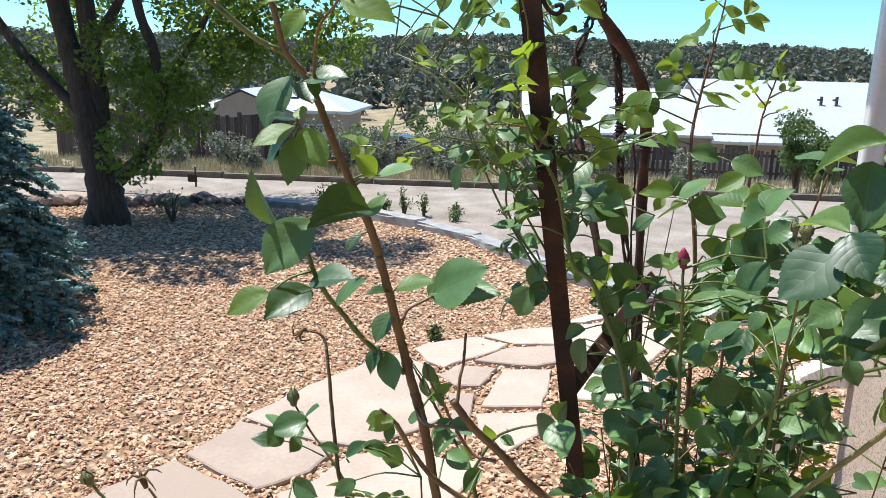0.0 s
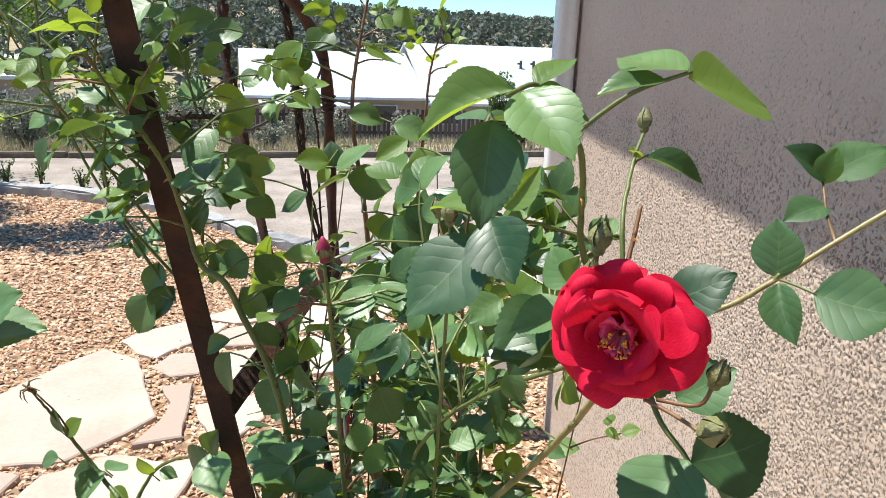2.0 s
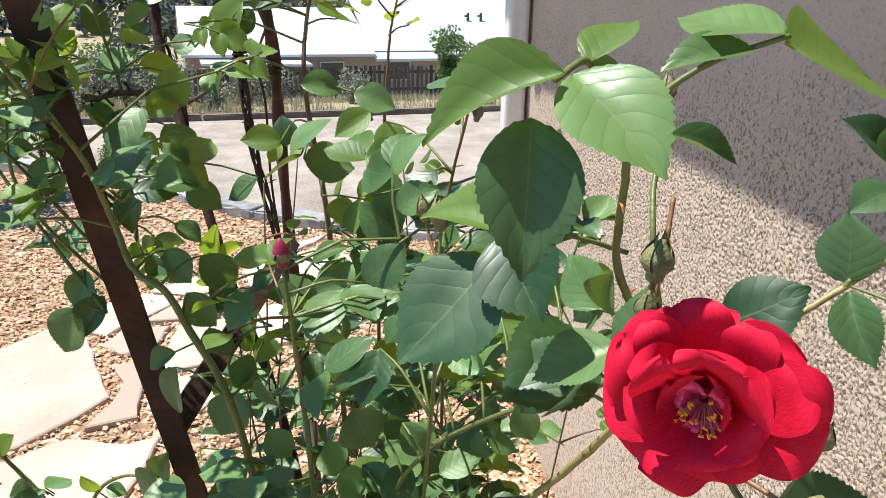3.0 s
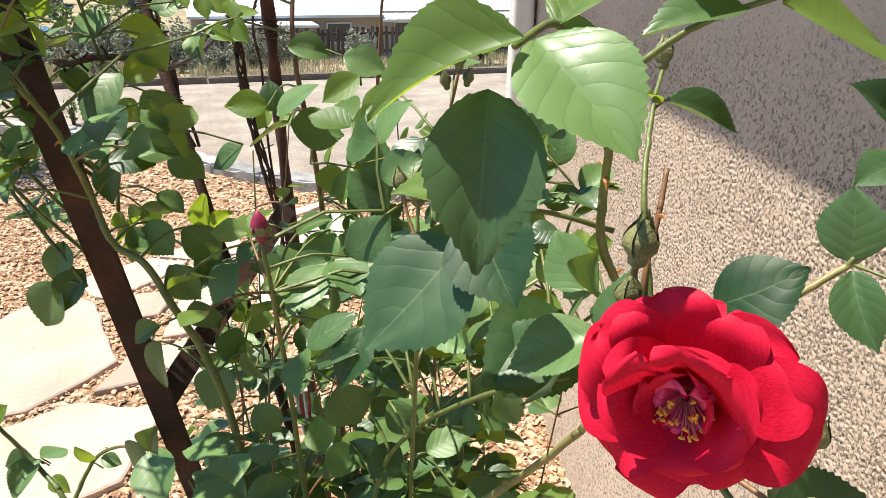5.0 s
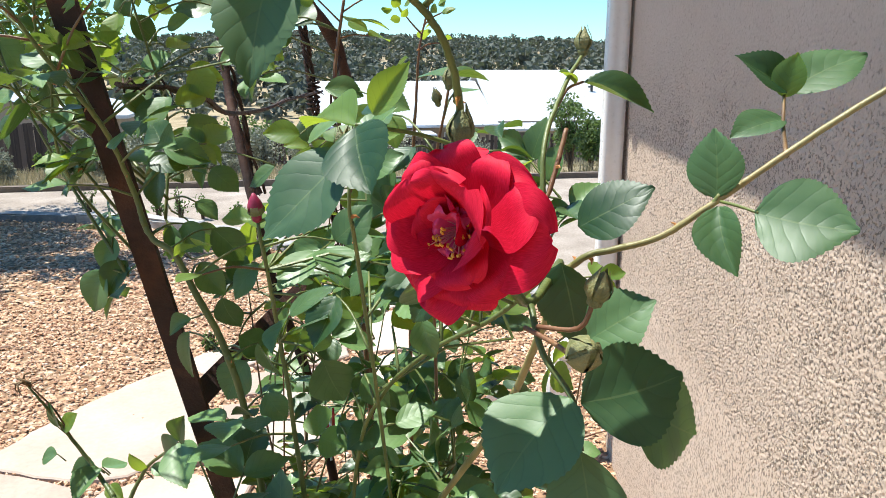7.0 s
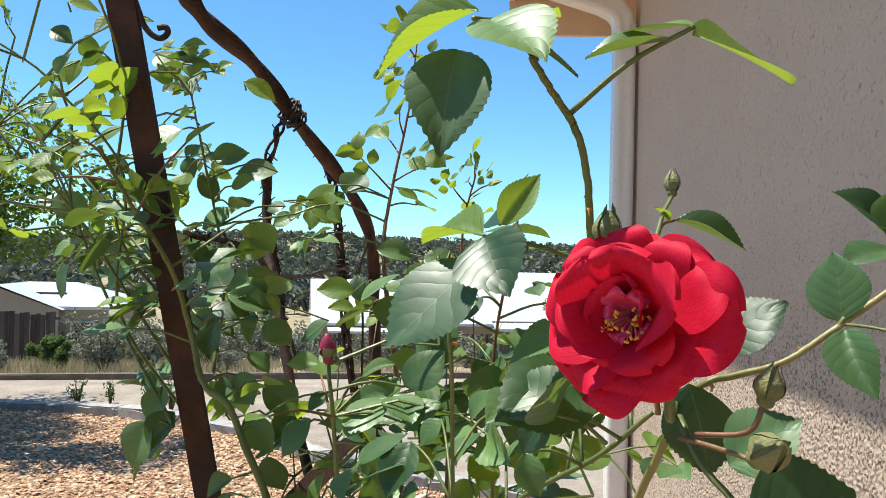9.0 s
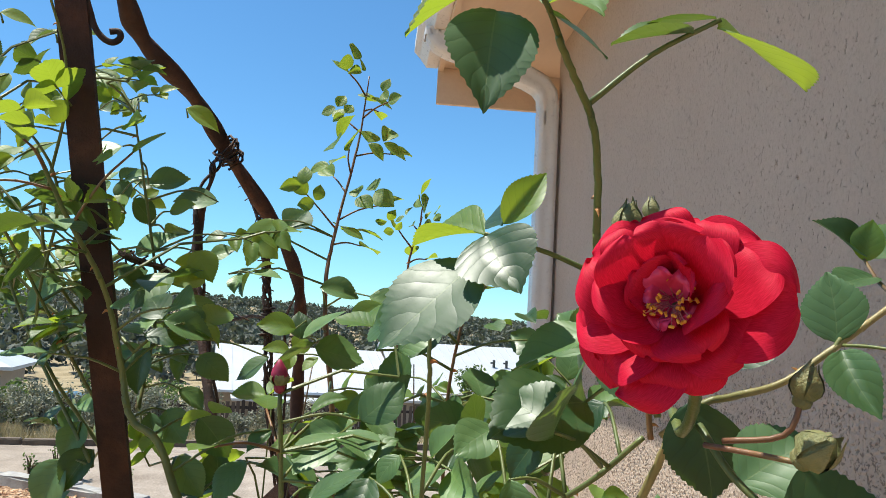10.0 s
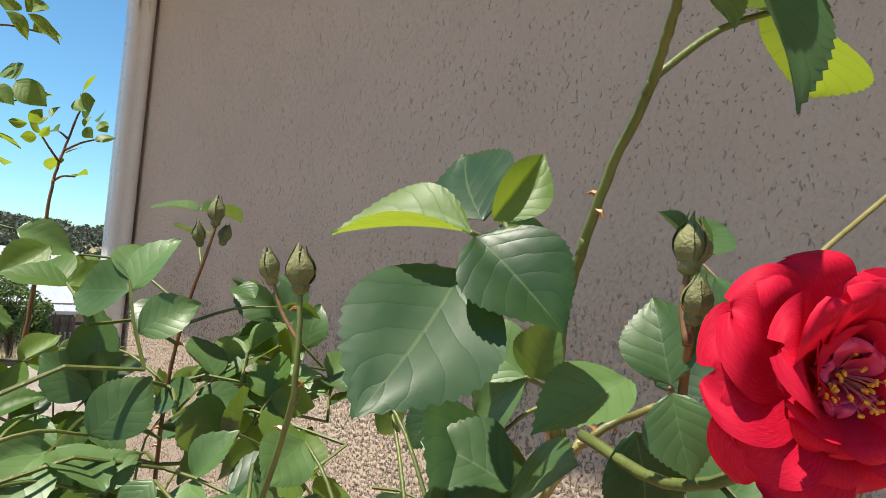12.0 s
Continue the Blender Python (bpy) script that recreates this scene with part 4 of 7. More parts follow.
def rock_mesh(seed, size):
    rng = random.Random(seed)
    bm = bmesh.new()
    bmesh.ops.create_icosphere(bm, subdivisions=2, radius=1)
    off = Vector((rng.uniform(0, 50), rng.uniform(0, 50), 0))
    for v in bm.verts:
        k = 1 + 0.45 * noise.noise(v.co * 1.3 + off) + 0.16 * noise.noise(v.co * 3.5 + off)
        v.co = Vector((v.co.x * size[0], v.co.y * size[1], v.co.z * size[2])) * k
    me = bpy.data.meshes.new("rock")
    bm.to_mesh(me)
    bm.free()
    me.materials.append(M["rock"])
    return me


def rocks():
    rng = random.Random(17)
    kinds = [rock_mesh(k, (0.10, 0.075, 0.065)) for k in range(6)]
    for i in range(84):
        t = (i % 42) / 41
        up = i // 42
        x = -5.5 + 2.7 * t + rng.uniform(-0.08, 0.08)
        y = 8.55 + 0.72 * t + rng.uniform(-0.13, 0.13)
        ob = tagged(new("rock", rng.choice(kinds)), "reddish brown field rock edging the tree bed", "rock", "rocks round the tree bed")
        s = rng.uniform(0.5, 1.25) * (0.8 if up else 1)
        ob.scale = (s, s, s)
        ob.location = (x, y, 0.045 * s)
        ob.rotation_euler = (rng.uniform(-0.3, 0.3), rng.uniform(-0.3, 0.3), rng.uniform(0, 6))
    ob = tagged(new("rock", rock_mesh(31, (0.13, 0.10, 0.10))), "dark pitted rock beside the drain pipe", "rock")
    ob.location = (1.45, 3.72, 0.06)


rocks()


def stake():
    s = thing("garden_stake", "dark iron stake with a small plate among the rocks", "stake", (-3.77, 10.1, 0))
    bm = bmesh.new()
    tube(bm, [Vector((0, 0, -0.02)), Vector((0, 0, 0.3))], 0.012, 0.012, 8)
    part("rod", bm, M["rust"], s)
    part("plate", boxes(((-0.11, -0.006, 0.1), (0.02, 0.006, 0.2)), bevel=0.004), M["wire"], s)


stake()

# ---- the rusty iron arch ----
def angle_bar(points, width, thick):
    """An L-section bar through the points; one leaf faces the camera's side, the other runs back."""
    bm = bmesh.new()
    rings = []
    for i, c in enumerate(points):
        d = (points[min(i + 1, len(points) - 1)] - points[max(i - 1, 0)]).normalized()
        a = d.cross(Vector((0.25, 1, 0))).normalized()
        b = a.cross(d).normalized()
        w, t = width, thick
        prof = [(-w / 2, 0), (w / 2, 0), (w / 2, t), (-w / 2 + t, t), (-w / 2 + t, w * 0.5), (-w / 2, w * 0.5)]
        rings.append([bm.verts.new(c + a * u + b * v) for u, v in prof])
    for p, q in zip(rings, rings[1:]):
        for k in range(6):
            bm.faces.new((p[k], p[(k + 1) % 6], q[(k + 1) % 6], q[k]))
    bm.faces.new(rings[0][::-1])
    bm.faces.new(rings[-1])
    bmesh.ops.recalc_face_normals(bm, faces=bm.faces)
    return bm


def wire_bundle(parent, points, strands, spread, seed, barbs=6):
    """Loose strands of old barbed wire twisted along a line."""
    rng = random.Random(seed)
    line = smooth_line(points, 9)
    for s in range(strands):
        ph = rng.uniform(0, math.tau)
        bm = bmesh.new()
        pts = []
        for i, c in enumerate(line):
            w = ph + i * 0.55
            pts.append(c + Vector((math.cos(w), math.sin(w), 0.3 * math.sin(w * 1.7))) * spread)
        tube(bm, pts, 0.0021, 0.0021, 5)
        for _ in range(barbs):
            p = rng.choice(pts)
            d = Vector((rng.uniform(-1, 1), rng.uniform(-1, 1), rng.uniform(-1, 1))).normalized() * 0.009
            tube(bm, [p - d, p, p + d], 0.0009, 0.0009, 4)
        part("wire", bm, M["wire"], parent)


def twisted_bar(bm, line, radius):
    """A square bar twisted along its length, so that its edges wind round it like a rope."""
    rings, up, n = [], Vector((1, 0.1, 0)).normalized(), len(line)
    for i, c in enumerate(line):
        d = (line[min(i + 1, n - 1)] - line[max(i - 1, 0)]).normalized()
        a = d.cross(up).normalized()
        b = d.cross(a)
        up = -b
        ring = []
        for k in range(12):
            w = math.tau * k / 12
            r = radius * (0.92 + 0.17 * math.cos(2 * (w - i * 0.30)))
            ring.append(bm.verts.new(c + (a * math.cos(w) + b * math.sin(w)) * r))
        rings.append(ring)
    for p, q in zip(rings, rings[1:]):
        for k in range(12):
            bm.faces.new((p[k], p[(k + 1) % 12], q[(k + 1) % 12], q[k]))
    bm.faces.new(rings[0][::-1])
    bm.faces.new(rings[-1])


def coil(parent, centre, along, radius, turns, pitch):
    a = Vector(along).normalized()
    u = a.orthogonal().normalized()
    v = a.cross(u)
    pts = []
    for i in range(int(turns * 12) + 1):
        w = i / 12 * math.tau
        pts.append(Vector(centre) + a * pitch * i / 12 + (u * math.cos(w) + v * math.sin(w)) * radius * (1 + 0.12 * math.sin(i * 2.3)))
    bm = bmesh.new()
    tube(bm, pts, 0.0018, 0.0018, 5)
    part("wire_tie", bm, M["wire"], parent)


def arch():
    a = thing("garden_arch", "rusty iron arch bound with old barbed wire", "arch", (0, 0, 0))
    post = [Vector((0.355, 0.992, 2.06)).lerp(Vector((0.688, 1.469, -0.05)), t / 24) for t in range(25)]
    part("post", angle_bar(post, 0.0208, 0.005), M["rust"], a, "leaning rusty angle-iron post")
    bm = bmesh.new()
    rng = random.Random(2)
    bar = smooth_line([(0.352, 1.0, 2.075), (0.350, 1.12, 2.05), (0.385, 1.30, 1.955), (0.403, 1.37, 1.927), (0.456, 1.48, 1.902), (0.507, 1.57, 1.85), (0.585, 1.70, 1.775), (0.632, 1.80, 1.705), (0.648, 1.85, 1.62), (0.655, 1.87, 1.48), (0.67, 1.88, 1.2), (0.71, 1.90, 0.6), (0.76, 1.92, -0.05)], 10)
    twisted_bar(bm, bar, 0.0108)
    part("hoop", bm, M["rust"], a, "bent rusty hoop bar", True)
    bm = bmesh.new()
    brace = [Vector((0.466, 1.150, 1.390)).lerp(Vector((0.613, 1.45, 1.450)), t / 8) for t in range(9)]
    part("brace", angle_bar(brace, 0.022, 0.004), M["rust"], a, "rusty brace bar")
    hook = bmesh.new()
    pts = smooth_line([(0.396, 1.04, 1.850), (0.403, 1.045, 1.830), (0.407, 1.045, 1.820), (0.413, 1.045, 1.8135), (0.419, 1.045, 1.812), (0.423, 1.045, 1.816), (0.4215, 1.045, 1.820), (0.416, 1.045, 1.819)], 5)
    tube(hook, pts, 0.0022, 0.0022, 8)
    part("hook", hook, M["wire"], a, "grey iron hook", True)
    strut = bmesh.new()
    tube(strut, smooth_line([(0.476, 1.48, 1.773), (0.474, 1.48, 1.72), (0.480, 1.46, 1.66), (0.492, 1.42, 1.60), (0.525, 1.36, 1.45), (0.60, 1.34, 1.1), (0.70, 1.34, -0.05)], 8), 0.0055, 0.006, 7, 0.12, rng)
    part("strut", strut, M["rust"], a, "thin rusty rod", True)
    wire_bundle(a, [(0.505, 1.56, 1.845), (0.489, 1.48, 1.825), (0.474, 1.48, 1.776), (0.475, 1.48, 1.714), (0.487, 1.48, 1.645), (0.512, 1.48, 1.523)], 5, 0.005, 1, 8)
    wire_bundle(a, [(0.525, 1.62, 1.835), (0.550, 1.75, 1.822), (0.565, 1.75, 1.785), (0.575, 1.76, 1.73), (0.582, 1.77, 1.674), (0.590, 1.77, 1.60), (0.60, 1.78, 1.5), (0.64, 1.80, 1.3), (0.69, 1.8, 1.0)], 6, 0.006, 2, 9)
    coil(a, (0.586, 1.77, 1.610), (0.02, 0, 1), 0.010, 6, 0.008)
    coil(a, (0.494, 1.54, 1.862), (0.7, 0.5, -0.6), 0.017, 3, 0.005)
    coil(a, (0.500, 1.56, 1.858), (0.6, 0.6, -0.6), 0.015, 3, 0.006)
    coil(a, (0.646, 1.85, 1.60), (0.02, 0, 1), 0.014, 4, 0.008)
    wire_bundle(a, [(0.43, 1.10, 1.675), (0.47, 1.20, 1.665), (0.50, 1.35, 1.635), (0.56, 1.6, 1.64), (0.60, 1.82, 1.64)], 2, 0.003, 4)
    wire_bundle(a, [(0.635, 1.80, 1.72), (0.62, 1.79, 1.64), (0.625, 1.8, 1.5), (0.66, 1.8, 1.1), (0.7, 1.8, 0.3)], 2, 0.004, 5)


arch()


def ribbon():
    """A striped plastic ribbon caught among the canes, hanging folded."""
    r = thing("plastic_ribbon", "red and white striped plastic ribbon caught among rose canes", "ribbon", RIBBON)
    rng = random.Random(6)
    for k, (x, mat) in enumerate(((-0.0052, "tag_white"), (-0.0018, "tag_red"), (0.0016, "tag_white"), (0.0048, "tag_red"))):
        verts, faces = [], []
        for i in range(9):
            t = i / 8
            w = 0.0017 * (1 - 0.55 * abs(t - 0.55))
            bend = 0.004 * math.sin(t * 5 + k) + 0.002 * k * t
            c = Vector((x * (1.25 - t) + 0.004 * t, bend, 0.056 * (0.5 - t)))
            verts += [c + Vector((-w, 0, 0)), c + Vector((w, 0, 0)), c + Vector((w, 0.0006, 0)), c + Vector((-w, 0.0006, 0))]
        for i in range(8):
            for q in range(4):
                a, b = i * 4 + q, i * 4 + (q + 1) % 4
                faces.append((a, b, b + 4, a + 4))
        part("stripe", mesh("stripe", verts, faces, M[mat], True), None, r)


RIBBON = (0.583, 1.18, 1.325)
ribbon()

# ---- roses ----
def leaflet_mesh(seed, teeth=18, width=0.66, fold=0.16, droop=0.14, cols=(-1.0, -0.72, -0.38, 0.0, 0.38, 0.72, 1.0)):
    """A leaflet, 1 long from base to tip along y: rounded at its base, drawn out to a point, saw-toothed, folded along its
    midrib and quilted between its side veins; z is its upper side."""
    rng = random.Random(seed)
    rows = 2 * teeth
    verts, uv, faces = [], [], []
    skew = rng.uniform(-0.05, 0.05)
    wav = [rng.uniform(0, 6.28) for _ in range(3)]
    lift = (rng.uniform(0.5, 1.25), rng.uniform(0.5, 1.25))
    for i in range(rows + 1):
        t = i / rows
        w = width / 2 * math.sin(math.pi * t ** 0.88) ** (0.74 + 0.34 * t) if 0 < t < 1 else 0.004
        for c in cols:
            rim = abs(c) == 1
            x = c * w + skew * math.sin(t * math.pi)
            if rim:
                x += math.copysign(0.022 if i % 2 else -0.008, c) * min(1, 5 * (1 - t))
            y = t + (0.020 if rim and i % 2 else 0)
            a = abs(c)
            z = a * w * fold * 2 * lift[c > 0] - droop * (t - 0.15) ** 2
            z += 0.020 * math.sin(6 * t + wav[0] + 1.5 * c) * a - 0.06 * a ** 3 * w * (1 + math.sin(t * 4 + wav[1]))
            z += 0.0022 * abs(math.sin(math.pi * 6 * (t - 0.30 * a))) * a * (1.25 - a) * 2 * min(1, 4 * (1 - t))
            verts.append((x, y, z))
            uv.append((0.5 + c / 2, t))
    n = len(cols)
    for i in range(rows):
        for k in range(n - 1):
            a = i * n + k
            faces.append((a, a + 1, a + n + 1, a + n))
    me = mesh("leaflet", verts, faces, None, True)
    layer = me.uv_layers.new(name="UVMap")
    for loop in me.loops:
        layer.data[loop.index].uv = uv[loop.vertex_index]
    return me


LEAFLETS = {}
for kind in ("leaf", "leaf_shaded", "leaf_young"):
    LEAFLETS[kind] = []
    for k, (w, f, d) in enumerate(((0.80, 0.10, 0.12), (0.86, 0.18, 0.22), (0.74, 0.28, 0.12), (0.82, 0.08, 0.28), (0.70, 0.38, 0.18), (0.92, 0.14, 0.10))):
        me = leaflet_mesh(100 + k, width=w, fold=f, droop=d)
        me.materials.append(M[kind])
        LEAFLETS[kind].append(me)


def leaflet(parent, base, tip, face=(-0.25, -0.35, 1.0), broad=1.0, kind="leaf", rng=random, pick=None):
    """One leaflet from base to tip; face is the way its upper side looks."""
    base, tip = Vector(base), Vector(tip)
    y = tip - base
    length = y.length
    y.normalize()
    z = Vector(face)
    z = (z - y * z.dot(y))
    if z.length < 1e-4:
        z = y.orthogonal()
    z.normalize()
    x = y.cross(z)
    ob = new("leaflet", LEAFLETS[kind][pick if pick is not None else rng.randrange(6)])
    ob.parent = parent
    m = Matrix((x, y, z)).transposed().to_4x4()
    ob.matrix_basis = Matrix.Translation(base) @ m @ Matrix.Diagonal((length * broad * 0.88, length, length, 1))
    return ob


def stalk(parent, points, r0, r1, material, name="stalk", steps=4, sides=6, label=""):
    bm = bmesh.new()
    tube(bm, smooth_line(points, steps), r0, r1, sides)
    return part(name, bm, material, parent, label, True)


def compound(bush, base, end, size, rng, kind="leaf", five=True, face=(-0.25, -0.3, 1.0), terminal=1.0):
    """A leaf of three or five leaflets on its stalk."""
    base, end = Vector(base), Vector(end)
    d = (end - base)
    up = Vector(face)
    mid = base.lerp(end, 0.5) + up.normalized() * d.length * 0.08
    s = stalk(bush, [base, mid, end], 0.0011, 0.0007, M["cane_green"] if kind == "leaf" else M["cane_red"], "leaf", 3, 5)
    d = d.normalized()
    side = d.cross(up).normalized()
    nrm = side.cross(d).normalized()

    def one(at, way, k):
        j = Vector((rng.gauss(0, 1), rng.gauss(0, 1), rng.gauss(0, 1))) * 0.22
        w = (way + j * 0.6).normalized()
        f = nrm + j * 1.1
        leaflet(s, at, at + w * size * k, f, rng.uniform(0.92, 1.12), kind, rng)

    one(end, d - nrm * 0.15, 1.08 * terminal)
    pairs = ((0.90, 1.0), (0.45, 0.82)) if five else ((0.85, 0.95),)
    for t, k in pairs:
        p = base.lerp(end, t) + up.normalized() * d.length * 0.02
        for sgn in (-1, 1):
            one(p + side * sgn * 0.001, (side * sgn * 0.95 + d * 0.5 - nrm * 0.1), k)
    return s


class Thicket:
    """Gathers the many leaves deep in a bush into one mesh."""

    def __init__(self):
        self.v, self.f, self.uv, self.count = [], [], [], 0
        self.stems = bmesh.new()
        self.kinds = []
        for k, (w, f, d) in enumerate(((0.68, 0.12, 0.14), (0.74, 0.20, 0.24), (0.62, 0.34, 0.14))):
            me = leaflet_mesh(50 + k, 8, w, f, d, (-1.0, -0.55, 0.0, 0.55, 1.0))
            co = np.array([tuple(v.co) for v in me.vertices])
            faces = np.array([tuple(q.vertices) for q in me.polygons])
            layer = me.uv_layers[0].data
            at = np.zeros((len(co), 2))
            for loop in me.loops:
                at[loop.vertex_index] = layer[loop.index].uv
            self.kinds.append((co, faces, at))
            bpy.data.meshes.remove(me)

    def leaflet(self, base, tip, face, broad, rng):
        y = tip - base
        n = y.length
        y.normalize()
        z = face - y * face.dot(y)
        z.normalize()
        x = y.cross(z)
        co, faces, uv = self.kinds[rng.randrange(3)]
        m = np.array((x * n * broad, y * n, z * n))
        self.v.append(co @ m + np.array(base))
        self.f.append(faces + self.count)
        self.uv.append(uv)
        self.count += len(co)

    def leaf(self, base, end, size, face, rng):
        d = (end - base).normalized()
        side = d.cross(face).normalized()
        nrm = side.cross(d)
        tube(self.stems, [base, base.lerp(end, 0.5) + nrm * 0.003, end], 0.0010, 0.0007, 4)
        for at, way, k in ((1.0, d, 1.05), (0.88, side + d * 0.5, 0.95), (0.88, d * 0.5 - side, 0.95), (0.4, side + d * 0.45, 0.8), (0.4, d * 0.45 - side, 0.8)):
            if at < 0.5 and rng.random() < 0.35:
                continue
            j = Vector((rng.gauss(0, 1), rng.gauss(0, 1), rng.gauss(0, 1))) * 0.24
            p = base.lerp(end, at)
            self.leaflet(p, p + (way + j).normalized() * size * k * rng.uniform(0.85, 1.1), nrm + j, rng.uniform(0.92, 1.1), rng)

    def done(self, bush, material, label="dense green leaves inside the bush"):
        me = mesh("leaves", np.concatenate(self.v), np.concatenate(self.f), material, True)
        uv = np.concatenate(self.uv)
        layer = me.uv_layers.new(name="UVMap")
        idx = np.zeros(len(me.loops), dtype=np.int32)
        me.loops.foreach_get("vertex_index", idx)
        layer.data.foreach_set("uv", uv[idx].ravel())
        ob = tagged(part("leaves", me, None, bush, label), kind="stuff")
        tagged(part("stalk", self.stems, M["cane_green"], ob), kind="stuff")


def thorn_mesh():
    bm = bmesh.new()
    tube(bm, [Vector((0, 0, 0)), Vector((0.6, 0, 0)), Vector((1.0, 0, -0.3))], 0.28, 0.03, 5)
    me = bpy.data.meshes.new("thorn")
    bm.to_mesh(me)
    bm.free()
    me.materials.append(M["thorn"])
    return me


THORN = thorn_mesh()
GROWN = []          # points along the canes, from which leaf stalks spring


def nearest_cane(p, reach):
    """The closest point of a cane to p, from a little below it, or None."""
    q = min(GROWN, key=lambda c: (c - p).length_squared + (0.004 if c.z > p.z + 0.015 else 0), default=None)
    return q if q is not None and (q - p).length < reach else None


def cane(bush, points, r0, r1, material, thorn_count=6, seed=0, name="cane", label=""):
    rng = random.Random(seed)
    line = smooth_line(points, 10)
    bm = bmesh.new()
    bent = [p + Vector((rng.gauss(0, 1), rng.gauss(0, 1), 0)) * min(r0, 0.003) * 0.06 for p in line]
    tube(bm, bent, r0, r1, 8, 0.06, rng)
    for k in range(5, len(bent) - 3, 19):
        c, d = bent[k], (bent[k + 1] - bent[k - 1]).normalized()
        r = r0 + (r1 - r0) * k / (len(bent) - 1)
        tube(bm, [c - d * r * 2.0, c - d * r * 0.6, c + d * r * 0.5, c + d * r * 1.6], r * 1.06, r * 1.0, 8, 0.10, rng)
    ob = part(name, bm, material, bush, label, True)
    GROWN.extend(bent[::2])
    for _ in range(thorn_count):
        i = rng.randrange(2, len(line) - 2)
        d = (line[i + 1] - line[i - 1]).normalized()
        a = Matrix.Rotation(rng.uniform(0, math.tau), 3, d) @ d.orthogonal().normalized()
        t = new("thorn", THORN)
        t.parent = ob
        t.matrix_basis = Matrix.Translation(line[i]) @ Matrix((a, d.cross(a), d)).transposed().to_4x4() @ Matrix.Scale(rng.uniform(0.0034, 0.0056), 4)
    return line


def bud(bush, base, tip, radius, red=0.0, seed=0):
    """A bud: round hip, tapering sepals, and the closed petals when they show."""
    rng = random.Random(seed)
    base, tip, radius = Vector(base), Vector(tip), radius * 0.86
    tip = base.lerp(tip, 0.84)
    d = tip - base
    u = d.orthogonal().normalized()
    v = d.normalized().cross(u)

    def turned(profile, sides=12):
        bm = bmesh.new()
        rings = []
        for t, r in profile:
            c = base + d * t
            rings.append([bm.verts.new(c + (u * math.cos(math.tau * k / sides) + v * math.sin(math.tau * k / sides)) * max(r, 0.0002)) for k in range(sides)])
        for p, q in zip(rings, rings[1:]):
            for k in range(sides):
                bm.faces.new((p[k], p[(k + 1) % sides], q[(k + 1) % sides], q[k]))
        bm.faces.new(rings[-1])
        bm.faces.new(rings[0][::-1])
        return bm

    r = radius
    b = part("bud", turned([(0, 0.25 * r), (0.08, 0.62 * r), (0.2, 0.68 * r), (0.28, 0.58 * r), (0.4, 0.95 * r), (0.55, r), (0.7, 0.8 * r), (0.85, 0.42 * r), (0.95, 0.15 * r)]), M["petal_dark"] if red else M["sepal"], bush, "red-tipped bud" if red else "closed green bud", True)
    for k in range(5):
        w = math.tau * k / 5 + rng.uniform(-0.2, 0.2)
        out = u * math.cos(w) + v * math.sin(w)
        tan = d.normalized().cross(out)
        bm = bmesh.new()
        rows = []
        top = (0.72 if red else 1.04) * rng.uniform(0.92, 1.1)
        for t, rr, ww in ((0.24, 0.62, 0.40), (0.4, 0.98, 0.60), (0.55, 1.04, 0.56), (0.7, 0.86, 0.40), (0.86, 0.48, 0.18), (1.0, 0.22, 0.03)):
            f = 0.24 + (t - 0.24) * (top - 0.24) / 0.76
            c = base + d * f + out * r * (rr if f < 0.95 else rr + 0.12)
            rows.append((bm.verts.new(c - tan * r * ww), bm.verts.new(c + out * r * 0.07), bm.verts.new(c + tan * r * ww)))
        for p, q in zip(rows, rows[1:]):
            bm.faces.new((p[0], p[1], q[1], q[0]))
            bm.faces.new((p[1], p[2], q[2], q[1]))
        part("sepal", bm, M["sepal"], b, smooth=True)
    return b


def petal_mesh(seed, wide, cup, curl, ruffle, material):
    """A round petal 1 long from its narrow base, cupped, with its rim rolled back and softly waved."""
    rng = random.Random(seed)
    rows, cols = 16, 15
    verts, uv, faces = [], [], []
    ph, notch, lean = rng.uniform(0, 6), rng.uniform(0.0, 0.09), rng.uniform(-0.10, 0.10)
    for i in range(rows + 1):
        t = 1 - (1 - i / rows) ** 1.6
        if t < 0.58:
            w = 0.20 + 0.80 * math.sin(math.pi / 2 * t / 0.58) ** 1.1
        else:
            w = max(0.0, 1 - ((t - 0.58) / 0.422) ** 2.7) ** 0.42
        for k in range(cols):
            s = 2 * k / (cols - 1) - 1
            x = s * w * wide * 0.5 + lean * t * t
            y = t - notch * (1 - abs(s)) ** 2 * t ** 6
            roll = max(0, t - 0.66)
            z = cup * (0.50 * t ** 1.6 + 0.34 * (s * w) ** 2 * wide * 0.5) - curl * (roll ** 2 * 2.3 + 0.08 * abs(s) ** 4 * t)
            y -= curl * roll ** 2 * 0.6
            z += ruffle * (0.070 * math.sin(2.6 * s + ph) * t * t + 0.045 * math.sin(6.2 * s - ph + 2 * t) * t ** 3)
            verts.append((x, y, z))
            uv.append((0.5 + s / 2, t))
    for i in range(rows):
        for k in range(cols - 1):
            a = i * cols + k
            faces.append((a, a + 1, a + cols + 1, a + cols))
    me = mesh("petal", verts, faces, M[material], True)
    layer = me.uv_layers.new(name="UVMap")
    for loop in me.loops:
        layer.data[loop.index].uv = uv[loop.vertex_index]
    return me


